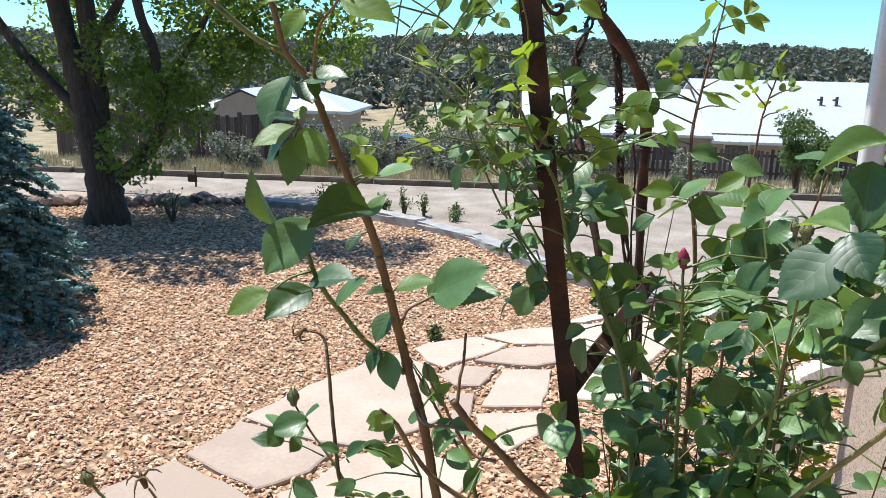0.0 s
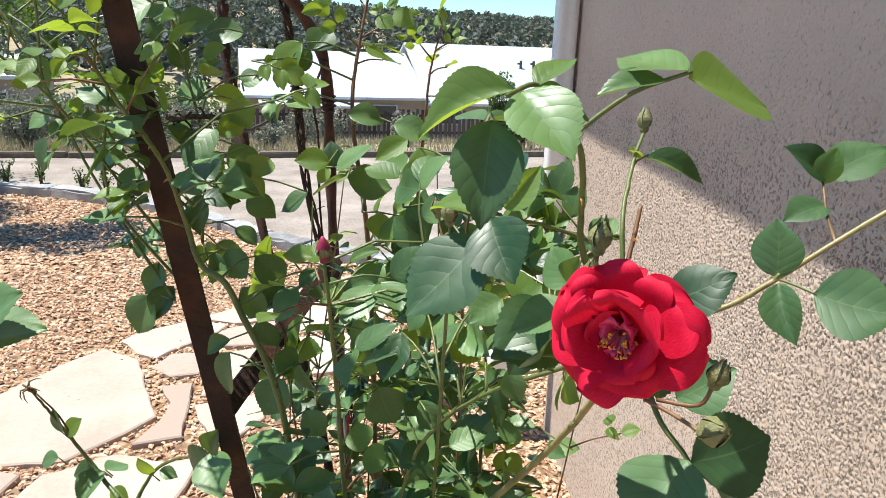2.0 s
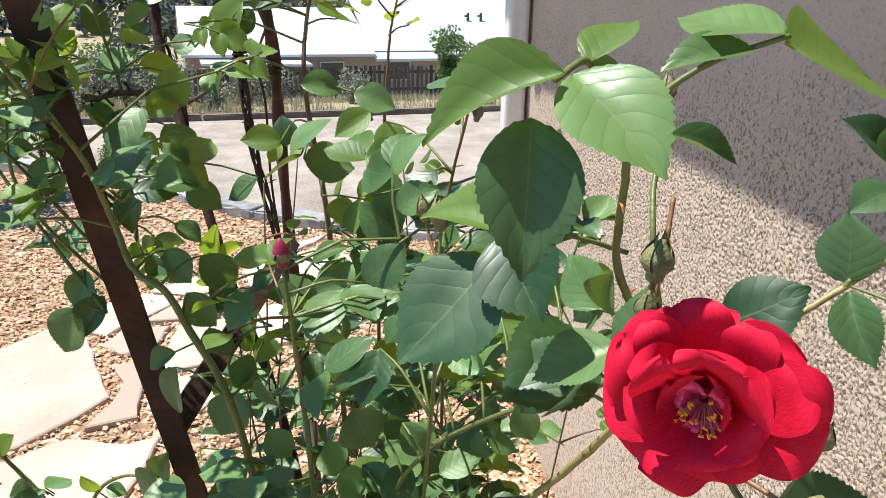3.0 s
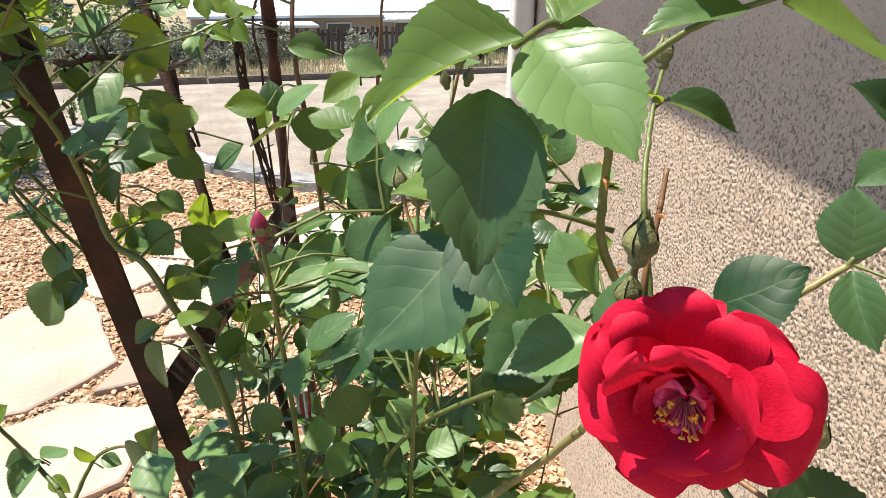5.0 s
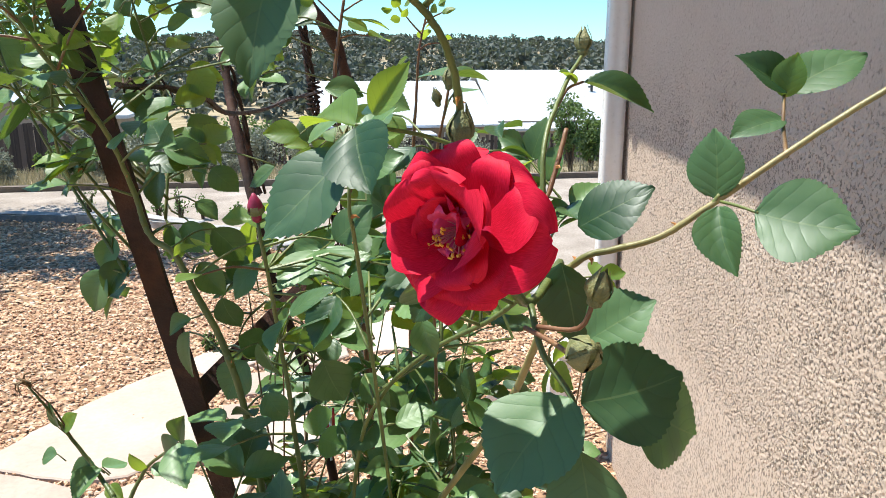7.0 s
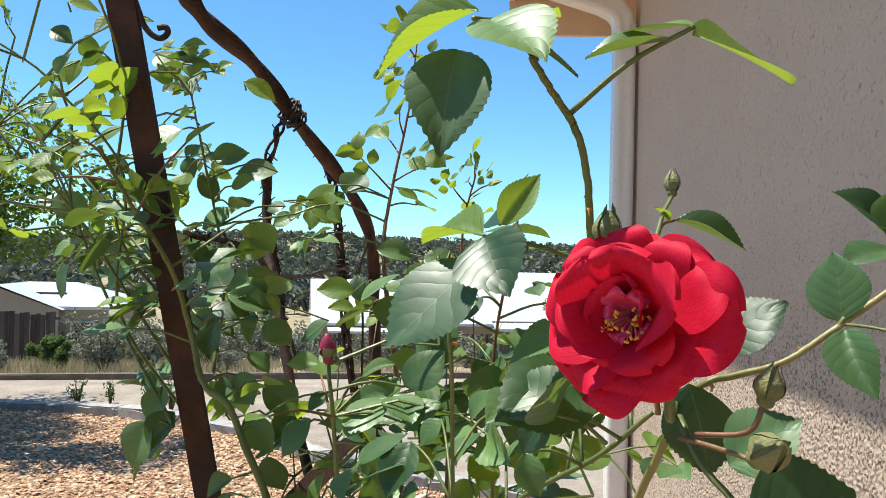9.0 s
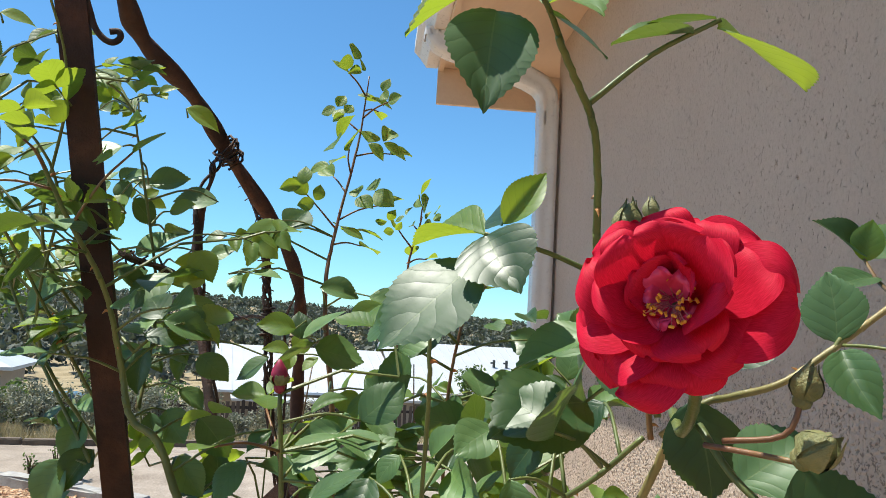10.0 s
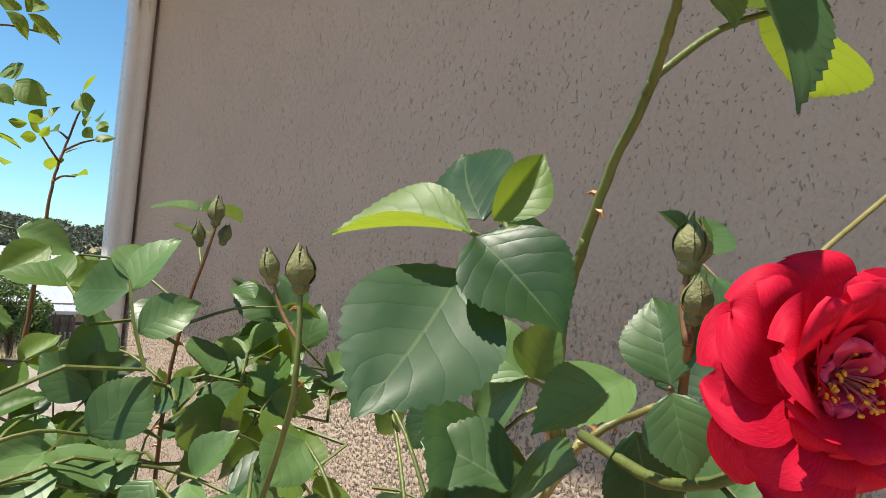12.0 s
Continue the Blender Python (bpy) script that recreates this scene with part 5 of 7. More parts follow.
# the petals of the open flower: turn about its axis (0 hangs down, 90 to its wall side, 180 up), length, lift, shape, depth
PETALS = (
    (330, 1.10, -12, 2, -0.18), (8, 0.92, -8, 0, -0.18), (50, 0.92, 2, 1, -0.17), (92, 1.16, 6, 0, -0.17), (128, 1.06, 10, 2, -0.16), (166, 0.98, 8, 0, -0.16), (206, 1.02, 10, 1, -0.17), (246, 1.04, 8, 0, -0.16), (278, 1.08, 4, 2, -0.17), (306, 0.98, -2, 1, -0.18),
    (30, 0.74, 14, 3, -0.13), (78, 0.84, 30, 4, -0.11), (136, 0.94, 42, 3, -0.10), (208, 0.92, 40, 4, -0.10), (262, 0.86, 30, 3, -0.11), (300, 0.74, 18, 4, -0.13), (344, 0.66, 8, 3, -0.13),
    (112, 0.60, 46, 5, -0.08), (236, 0.58, 42, 4, -0.08), (284, 0.50, 30, 5, -0.09))
CENTRE_PETALS = ((200, 0.42, 52, 0.04), (168, 0.36, 60, 0.06), (120, 0.34, 40, 0.02), (262, 0.30, 36, 0.02), (345, 0.34, 16, -0.04), (50, 0.32, 20, -0.04), (310, 0.28, 20, -0.03), (18, 0.26, 26, -0.02))


def rose_flower(bush, centre, normal, radius, seed):
    """An open crimson rose: loose whorls of round cupped petals, some folded over, round gold stamens."""
    rng = random.Random(seed)
    n = Vector(normal).normalized()
    u = n.cross(Vector((0, 0, 1))).normalized()
    v = n.cross(u)
    f = new("flower")
    f.parent = bush
    f.matrix_basis = Matrix.Translation(centre) @ Matrix((u, v, n)).transposed().to_4x4()
    tagged(f, "open crimson rose with gold stamens")
    shapes = ((1.02, 0.50, 0.8, 0.6, "petal"), (0.98, 0.62, 1.0, 0.7, "petal"), (1.10, 0.42, 0.7, 0.8, "petal"), (1.08, 0.90, 0.9, 0.5, "petal"), (1.12, 1.0, 0.7, 0.6, "petal"), (0.96, 1.2, 0.5, 0.8, "petal"))
    for turn, size, lift, kind, low in PETALS:
        ob = new("petal", petal_mesh(rng.randrange(9999), *shapes[kind]))
        ob.parent = f
        s = radius * size * rng.uniform(0.97, 1.03)
        ob.matrix_basis = pose(0, 0, 0, 0, 0, turn + rng.uniform(-4, 4)) @ pose(0, radius * 0.05, radius * low) @ pose(0, 0, 0, lift + rng.uniform(-4, 4), rng.uniform(-7, 7), 0) @ Matrix.Diagonal((s, s, s, 1))
    for turn, size, lift, low in CENTRE_PETALS:
        ob = new("petal", petal_mesh(rng.randrange(9999), 0.75, 1.0, 1.6, 2.2, "petal_inner"))
        ob.parent = f
        tagged(ob, "small pink curled centre petal")
        s = radius * size
        ob.matrix_basis = pose(0, 0, 0, 0, 0, turn) @ pose(0, radius * 0.06, radius * low) @ pose(0, 0, 0, lift, rng.uniform(-35, 35), 0) @ Matrix.Diagonal((s, s, s, 1))
    for _ in range(30):
        w, lean = rng.uniform(0, math.tau), rng.uniform(0.35, 1.0)
        tip = Vector((math.cos(w) * lean * 0.30, math.sin(w) * lean * 0.26 + 0.09, 0.17 + 0.10 * rng.random())) * radius
        foot = Vector((math.cos(w) * 0.05, math.sin(w) * 0.05, 0.0)) * radius
        fil = bmesh.new()
        tube(fil, [foot, foot.lerp(tip, 0.5) + Vector((0, 0, 0.03 * radius)), tip], radius * 0.009, radius * 0.007, 5)
        part("stamen", fil, M["filament"], f)
        d = Vector((rng.uniform(-1, 1), rng.uniform(-1, 1), rng.uniform(-0.3, 0.6))).normalized() * radius * 0.024
        ant = bmesh.new()
        tube(ant, [tip - d, tip + Vector((0, 0, radius * 0.010)), tip + d], radius * 0.017, radius * 0.015, 6)
        part("anther", ant, M["anther"], f, "gold anther")
    hip = bmesh.new()
    tube(hip, [Vector((0, 0, z)) * radius for z in (-0.62, -0.52, -0.36, -0.24)], radius * 0.10, radius * 0.24, 12)
    part("hip", hip, M["sepal"], f, "green hip under the petals", True)
    return f


def leafy(bush, line, count, rng, size, start=0.35, kind="leaf", reach=0.05, toward=(0, 0, 0), face=(-0.2, -0.2, 1.0)):
    """Compound leaves along the upper part of a cane."""
    n = len(line)
    for k in range(count):
        t = start + (1 - start) * (k + rng.random()) / count
        i = min(n - 2, max(1, int(t * (n - 1))))
        p = line[i]
        d = (line[i + 1] - line[i - 1]).normalized()
        w = k * 2.4 + rng.uniform(-0.5, 0.5)
        a = Matrix.Rotation(w, 3, d) @ d.orthogonal().normalized()
        way = (a + d * 0.45 + Vector(toward) + Vector((0, 0, rng.uniform(-0.2, 0.25)))).normalized()
        young = t > 0.86 and rng.random() < 0.75
        s = size * rng.uniform(0.75, 1.15) * (0.72 if young else 1)
        f = Vector((rng.gauss(face[0], 0.35), rng.gauss(face[1], 0.35), face[2]))
        compound(bush, p, p + way * reach * rng.uniform(0.7, 1.2), s, rng, "leaf_young" if young or rng.random() < 0.10 else kind, rng.random() < 0.6, f)


HOLLOW, HOLLOW_WAY = Vector((0.583, 1.18, 1.325)), Vector((0.10, 0.82, -0.55)).normalized()      # the gap in the leaves where a ribbon hangs


def climbing_rose():
    """The rose on the arch: canes from the ground with dense leaves."""
    rng = random.Random(77)
    b = thing("rose_bush", "climbing rose with dense toothed green leaves on the rusty arch", "rose bush", (0, 0, 0))
    # canes that can be told apart
    l1 = cane(b, [(0.62, 1.02, 0), (0.60, 1.02, 0.6), (0.575, 1.0, 1.2), (0.56, 1.0, 1.38), (0.55, 0.985, 1.5), (0.54, 0.968, 1.59)], 0.0030, 0.0013, M["cane_green"], 6, 1)
    bud(b, (0.540, 0.968, 1.590), (0.538, 0.966, 1.615), 0.0060, 1.0, 1)
    l2 = cane(b, [(0.66, 1.30, 0), (0.65, 1.28, 0.8), (0.625, 1.25, 1.45), (0.605, 1.265, 1.65), (0.611, 1.28, 1.722), (0.63, 1.29, 1.82), (0.638, 1.292, 1.90)], 0.0040, 0.0006, M["cane_red"], 14, 2)
    l3 = cane(b, [(0.60, 1.10, 0), (0.56, 1.06, 0.7), (0.525, 1.05, 1.35), (0.480, 1.055, 1.528), (0.452, 1.068, 1.562), (0.441, 1.072, 1.600), (0.428, 1.055, 1.648), (0.405, 1.035, 1.69), (0.385, 1.02, 1.73)], 0.0036, 0.0013, M["cane_green"], 10, 3)
    l4 = cane(b, [(0.70, 1.12, 0), (0.69, 1.1, 0.8), (0.675, 1.06, 1.4), (0.668, 1.045, 1.58), (0.679, 1.03, 1.675)], 0.0019, 0.0010, M["cane_red"], 6, 4)
    bud(b, (0.679, 1.031, 1.672), (0.680, 1.032, 1.692), 0.005, 0, 2)
    bud(b, (0.672, 1.033, 1.660), (0.668, 1.031, 1.676), 0.004, 0, 3)
    bud(b, (0.684, 1.030, 1.662), (0.688, 1.031, 1.677), 0.004, 0, 4)
    cane(b, [(0.64, 1.02, 1.25), (0.615, 0.92, 1.46), (0.598, 0.852, 1.594), (0.594, 0.842, 1.622), (0.596, 0.846, 1.647)], 0.0014, 0.0009, M["cane_green"], 4, 5)
    bud(b, (0.596, 0.846, 1.646), (0.596, 0.848, 1.664), 0.0052, 0, 5)
    bud(b, (0.592, 0.856, 1.648), (0.590, 0.859, 1.662), 0.0036, 0, 6)
    stalk(b, [(0.595, 0.842, 1.63), (0.593, 0.851, 1.64), (0.592, 0.856, 1.65)], 0.0008, 0.0007, M["cane_red"])
    l6 = cane(b, [(0.69, 1.32, 0.6), (0.685, 1.31, 1.40), (0.689, 1.30, 1.60), (0.692, 1.30, 1.645), (0.696, 1.30, 1.704), (0.708, 1.30, 1.755)], 0.0026, 0.0009, M["cane_red"], 6, 6)
    leafy(b, l6, 5, random.Random(66), 0.022, 0.80, "leaf_young", 0.034, face=(-0.5, -0.7, 0.6))
    leafy(b, l2, 10, rng, 0.027, 0.62, "leaf_young", 0.042, face=(-0.5, -0.7, 0.6))
    for line, k in ((l1, 5), (l3, 8), (l4, 4)):
        leafy(b, line, k, rng, 0.032, 0.55, reach=0.05)
    # thicket round them
    for k in range(9):
        foot = Vector((rng.uniform(0.52, 0.86), rng.uniform(0.95, 1.45), 0))
        top = Vector((rng.uniform(0.42, 0.86), rng.uniform(0.95, 1.38), rng.uniform(1.25, 1.60)))
        mid = foot.lerp(top, 0.6) + Vector((rng.uniform(-0.06, 0.06), rng.uniform(-0.06, 0.06), 0.05))
        line = cane(b, [foot, foot.lerp(mid, 0.5) + Vector((rng.uniform(-0.03, 0.03), 0, 0)), mid, top], 0.0032, 0.0007, M[rng.choice(("cane_brown", "cane_green", "cane_brown"))], 8, 100 + k)
        leafy(b, line, 3, rng, 0.034, 0.75, reach=0.05)
    # shoots round the post's top
    for k in range(7):
        foot = Vector((rng.uniform(0.42, 0.46), rng.uniform(1.07, 1.16), rng.uniform(1.52, 1.62)))
        top = Vector((rng.uniform(0.22, 0.46), rng.uniform(1.0, 1.3), rng.uniform(1.72, 1.93)))
        cane(b, [foot, foot.lerp(top, 0.35) + Vector((rng.uniform(-0.05, 0.02), 0.02, 0)), foot.lerp(top, 0.7) + Vector((rng.uniform(-0.02, 0.03), 0.0, 0.015)), top], 0.0015, 0.0008, M["cane_green"], 3, 200 + k)
    # thin side shoots among the leaves
    for k in range(18):
        foot = Vector((rng.uniform(0.50, 0.68), rng.uniform(0.97, 1.25), rng.uniform(0.95, 1.2)))
        top = foot + Vector((rng.uniform(-0.10, 0.10), rng.uniform(-0.06, 0.04), rng.uniform(0.2, 0.36)))
        cane(b, [foot, foot.lerp(top, 0.5) + Vector((rng.uniform(-0.025, 0.025), rng.uniform(-0.02, 0.02), 0)), top], 0.0014, 0.0006, M[rng.choice(("cane_green", "cane_brown", "cane_red"))], 3, 400 + k)
    thick, fresh = Thicket(), Thicket()

    def fill(count, x0, x1, y0, y1, z0, z1, size, young=0.27, face=(-0.25, -0.35, 1.0), edge=0.36):
        for _ in range(count):
            p = Vector((rng.uniform(x0, x1), rng.uniform(y0, y1), rng.uniform(z0, z1)))
            way = Vector((rng.gauss(0, 1), rng.gauss(-0.4, 1), rng.gauss(0.1, 0.5))).normalized()
            up = Vector((rng.gauss(face[0], 0.4), rng.gauss(face[1], 0.4), face[2]))
            gap = (p - HOLLOW) - HOLLOW_WAY * (p - HOLLOW).dot(HOLLOW_WAY)
            if p.x < edge + 0.32 * p.y and gap.length > (0.085 if (p - HOLLOW).dot(HOLLOW_WAY) < 0 else 0.04):
                q = nearest_cane(p, 0.12)
                if q is not None and (q - p).length > 0.006:
                    tube(thick.stems, [q, q.lerp(p, 0.5) + Vector((0, 0, 0.12 * (q - p).length)), p], 0.0012, 0.0009, 5)
                (fresh if rng.random() < young else thick).leaf(p, p + way * size * 1.5, size * rng.uniform(0.8, 1.2), up, rng)

    fill(40, 0.47, 0.80, 1.00, 1.38, 1.20, 1.47, 0.036)
    fill(100, 0.48, 0.86, 1.02, 1.38, 0.80, 1.28, 0.036, edge=0.44)
    fill(52, 0.46, 0.74, 0.93, 1.05, 1.05, 1.40, 0.034, 0.2, (-0.6, -0.2, 0.9))
    fill(10, 0.60, 0.74, 0.90, 1.15, 1.40, 1.58, 0.034)
    fill(22, 0.50, 0.655, 0.94, 1.06, 1.18, 1.50, 0.036)
    fill(60, 0.53, 0.82, 1.00, 1.26, 1.10, 1.40, 0.034, edge=0.42)
    fill(56, 0.52, 0.80, 1.10, 1.42, 0.95, 1.32, 0.034, 0.15, edge=0.36)
    fill(44, 0.50, 0.72, 0.94, 1.05, 1.20, 1.44, 0.034, 0.25, (-0.6, -0.3, 0.8), 0.40)
    fill(11, 0.50, 0.66, 1.05, 1.30, 1.48, 1.60, 0.031)
    fill(30, 0.60, 0.76, 1.00, 1.25, 1.26, 1.47, 0.032, 0.40, (-0.5, -0.5, 0.7))
    fill(34, 0.22, 0.43, 1.03, 1.34, 1.62, 1.90, 0.021, 0.75, (-0.3, -0.7, 0.7))
    fill(16, 0.38, 0.52, 1.06, 1.28, 1.54, 1.78, 0.023, 0.6, (-0.3, -0.7, 0.7))
    fill(15, 0.60, 0.77, 0.92, 1.06, 1.51, 1.62, 0.032, 0.25, (-0.5, -0.4, 0.8), 0.46)
    fill(11, 0.58, 0.84, 0.96, 1.22, 1.45, 1.58, 0.032, 0.40, (-0.5, -0.5, 0.7), 0.48)
    fill(9, 0.36, 0.48, 1.12, 1.30, 1.50, 1.68, 0.026)
    thick.done(b, M["leaf"])
    fresh.done(b, M["leaf_young"], "yellow-green young leaves inside the bush")
    return b


ARCH_ROSE = climbing_rose()


def flowering_rose():
    """The bush in front with the open flower: its canes, leaves and buds one by one."""
    rng = random.Random(5)
    b = thing("rose_bush", "rose bush with one open crimson flower and green buds", "rose bush", (0, 0, 0))
    cane(b, [(0.62, 1.12, 0), (0.61, 1.10, 0.8), (0.615, 1.03, 1.25), (0.652, 0.95, 1.374), (0.680, 0.865, 1.488), (0.688, 0.815, 1.560), (0.692, 0.792, 1.600)], 0.0029, 0.0019, M["cane_tan"], 14, 11)
    cane(b, [(0.688, 0.798, 1.592), (0.698, 0.784, 1.607), (0.709, 0.779, 1.611), (0.728, 0.772, 1.618), (0.748, 0.764, 1.634), (0.80, 0.748, 1.676), (0.88, 0.72, 1.735), (0.95, 0.70, 1.80)], 0.0017, 0.0013, M["cane_tan"], 4, 13)
    cane(b, [(0.59, 1.0, 1.25), (0.600, 0.95, 1.42), (0.615, 0.911, 1.487), (0.639, 0.866, 1.533), (0.665, 0.825, 1.565), (0.684, 0.806, 1.59)], 0.0015, 0.0013, M["cane_green"], 5, 19)
    # tall shoot with the hanging leaf
    cane(b, [(0.683, 0.798, 1.602), (0.660, 0.785, 1.626), (0.641, 0.772, 1.655), (0.631, 0.756, 1.690), (0.621, 0.742, 1.707), (0.608, 0.731, 1.718), (0.597, 0.722, 1.728)], 0.0019, 0.0012, M["cane_green"], 4, 12)
    s = stalk(b, [(0.600, 0.726, 1.728), (0.586, 0.710, 1.734), (0.571, 0.696, 1.731)], 0.0012, 0.0008, M["cane_green"], "leaf")
    leaflet(s, (0.567, 0.699, 1.722), (0.5582, 0.679, 1.6905), (-0.30, -0.90, -0.34), 0.84, "leaf_shaded", rng, 1)
    leaflet(s, (0.572, 0.694, 1.733), (0.541, 0.708, 1.718), (-0.1, -0.5, 1), 0.80, "leaf_young", rng, 4)
    leaflet(s, (0.577, 0.699, 1.732), (0.584, 0.668, 1.717), (-0.35, -0.45, 0.9), 0.95, rng=rng, pick=1)
    leaflet(s, (0.588, 0.712, 1.733), (0.606, 0.722, 1.746), (-0.1, -0.1, 1), 0.8, "leaf_young", rng, 1)
    leaflet(s, (0.590, 0.716, 1.733), (0.612, 0.714, 1.722), (0.1, -0.5, 0.9), 0.9, rng=rng, pick=0)
    s = stalk(b, [(0.616, 0.738, 1.712), (0.635, 0.728, 1.730), (0.652, 0.713, 1.740)], 0.0012, 0.0008, M["cane_green"], "leaf")
    leaflet(s, (0.652, 0.715, 1.738), (0.698, 0.723, 1.728), (-0.1, -0.6, 0.8), 1.0, "leaf_young", rng, 5)
    leaflet(s, (0.650, 0.713, 1.740), (0.636, 0.745, 1.746), (-0.2, -0.4, 1), 1.0, rng=rng, pick=0)
    leaflet(s, (0.645, 0.718, 1.736), (0.616, 0.722, 1.731), (-0.1, -0.4, 1), 0.8, rng=rng, pick=2)
    # five-leaflet leaf beside the flower
    s = stalk(b, [(0.648, 0.776, 1.655), (0.622, 0.777, 1.664), (0.594, 0.775, 1.669)], 0.0012, 0.0008, M["cane_green"], "leaf")
    leaflet(s, (0.594, 0.775, 1.669), (0.573, 0.807, 1.670), (-0.30, -0.15, 1.0), 1.0, "leaf_young", rng, 4)
    leaflet(s, (0.601, 0.777, 1.673), (0.616, 0.8, 1.697), (-0.8, -0.1, 0.35), 1.2, rng=rng, pick=0)
    leaflet(s, (0.601, 0.773, 1.673), (0.614, 0.766, 1.694), (-0.4, -0.8, 0.2), 0.9, "leaf_young", rng, 4)
    leaflet(s, (0.594, 0.773, 1.668), (0.594, 0.743, 1.649), (-0.6, -0.5, 0.6), 1.15, rng=rng, pick=1)
    leaflet(s, (0.592, 0.775, 1.659), (0.553, 0.77, 1.626), (-0.80, -0.53, 0.29), 1.10, "leaf_shaded", rng, 0)
    # small leaves round the fork
    s = stalk(b, [(0.650, 0.740, 1.625), (0.638, 0.735, 1.631), (0.628, 0.731, 1.633)], 0.001, 0.0008, M["cane_red"], "leaf")
    leaflet(s, (0.628, 0.731, 1.634), (0.631, 0.740, 1.657), (-0.9, -0.3, 0.1), 1.15, rng=rng, pick=1)
    leaflet(s, (0.627, 0.730, 1.632), (0.624, 0.722, 1.612), (-0.9, -0.3, 0.1), 1.1, rng=rng, pick=1)
    leaflet(s, (0.626, 0.742, 1.634), (0.598, 0.753, 1.621), (-0.7, -0.2, 0.7), 1.05, rng=rng, pick=2)
    s = stalk(b, [(0.672, 0.786, 1.615), (0.658, 0.787, 1.622), (0.646, 0.789, 1.626)], 0.001, 0.0008, M["cane_green"], "leaf")
    leaflet(s, (0.646, 0.789, 1.626), (0.642, 0.812, 1.643), (-0.8, -0.4, 0.3), 1.1, rng=rng, pick=0)
    leaflet(s, (0.646, 0.788, 1.625), (0.657, 0.823, 1.606), (-0.9, -0.2, 0.4), 1.1, rng=rng, pick=1)
    leaflet(s, (0.648, 0.787, 1.626), (0.640, 0.775, 1.647), (-0.8, -0.4, 0.2), 1.0, rng=rng, pick=2)
    s = stalk(b, [(0.655, 0.790, 1.580), (0.642, 0.784, 1.59), (0.628, 0.778, 1.595)], 0.001, 0.0008, M["cane_green"], "leaf")
    leaflet(s, (0.628, 0.778, 1.595), (0.614, 0.803, 1.607), (-0.6, -0.3, 0.8), 1.2, rng=rng, pick=5)
    leaflet(s, (0.627, 0.777, 1.594), (0.612, 0.750, 1.613), (-0.6, -0.3, 0.7), 1.0, rng=rng, pick=0)
    # upright bud pair behind the flower
    stalk(b, [(0.652, 0.738, 1.612), (0.636, 0.731, 1.630), (0.624, 0.725, 1.652)], 0.0014, 0.0012, M["cane_red"])
    bud(b, (0.6235, 0.7247, 1.650), (0.6225, 0.7228, 1.6655), 0.0043, 0, 7)
    stalk(b, [(0.6245, 0.726, 1.645), (0.627, 0.729, 1.655), (0.6275, 0.7285, 1.664)], 0.0012, 0.0010, M["cane_red"])
    bud(b, (0.6275, 0.7285, 1.6625), (0.6290, 0.7282, 1.681), 0.0054, 0, 8)
    # branch with leaves towards the wall
    s = stalk(b, [(0.747, 0.764, 1.633), (0.750, 0.763, 1.638)], 0.0012, 0.001, M["cane_green"], "leaf")
    leaflet(s, (0.749, 0.764, 1.636), (0.746, 0.767, 1.666), (-0.8, -0.6, 0.1), 1.05, "leaf_shaded", rng, 5)
    leaflet(s, (0.749, 0.762, 1.633), (0.746, 0.740, 1.609), (-0.8, -0.6, 0.4), 0.95, "leaf_shaded", rng, 4)
    leaflet(s, (0.754, 0.742, 1.634), (0.779, 0.712, 1.633), (-0.6, -0.6, 0.6), 1.15, "leaf_shaded", rng, 5)
    stalk(s, [(0.750, 0.763, 1.635), (0.752, 0.752, 1.635), (0.755, 0.741, 1.634)], 0.0008, 0.0007, M["cane_green"], "leaf_stem")
    s = stalk(b, [(0.775, 0.756, 1.655), (0.788, 0.78, 1.665), (0.800, 0.800, 1.678)], 0.0012, 0.0008, M["cane_brown"], "leaf")
    leaflet(s, (0.806, 0.803, 1.680), (0.779, 0.808, 1.698), (-0.5, -0.6, 0.8), 0.95, "leaf_shaded", rng, 2)
    leaflet(s, (0.803, 0.802, 1.680), (0.842, 0.800, 1.700), (-0.4, -0.6, 0.8), 0.9, "leaf_shaded", rng, 0)
    leaflet(s, (0.800, 0.800, 1.677), (0.803, 0.797, 1.698), (-0.6, -0.8, -0.2), 1.0, "leaf_young", rng, 0)
    leaflet(s, (0.792, 0.786, 1.668), (0.764, 0.782, 1.664), (-0.4, -0.5, 0.9), 0.9, "leaf_shaded", rng, 1)
    # leaves under the flower
    s = stalk(b, [(0.655, 0.725, 1.605), (0.655, 0.708, 1.592), (0.662, 0.695, 1.580), (0.662, 0.684, 1.566)], 0.0014, 0.0009, M["cane_green"], "leaf")
    leaflet(s, (0.661, 0.694, 1.581), (0.630, 0.677, 1.559), (-0.7, -0.55, 0.5), 1.08, "leaf_shaded", rng, 5)
    leaflet(s, (0.667, 0.7, 1.576), (0.704, 0.696, 1.586), (-0.45, -0.85, 0.35), 1.15, "leaf_shaded", rng, 5)
    leaflet(s, (0.703, 0.735, 1.559), (0.747, 0.745, 1.531), (-0.6, -0.6, 0.6), 1.0, "leaf_shaded", rng, 3)
    leaflet(s, (0.661, 0.683, 1.567), (0.662, 0.672, 1.532), (-0.6, -0.8, 0.3), 1.05, "leaf_shaded", rng, 0)
    leaflet(s, (0.686, 0.744, 1.582), (0.706, 0.731, 1.603), (-0.7, -0.6, 0.5), 1.2, "leaf_shaded", rng, 1)
    leaflet(s, (0.680, 0.765, 1.610), (0.686, 0.760, 1.572), (-0.7, -0.7, 0.2), 1.1, "leaf_shaded", rng, 0)
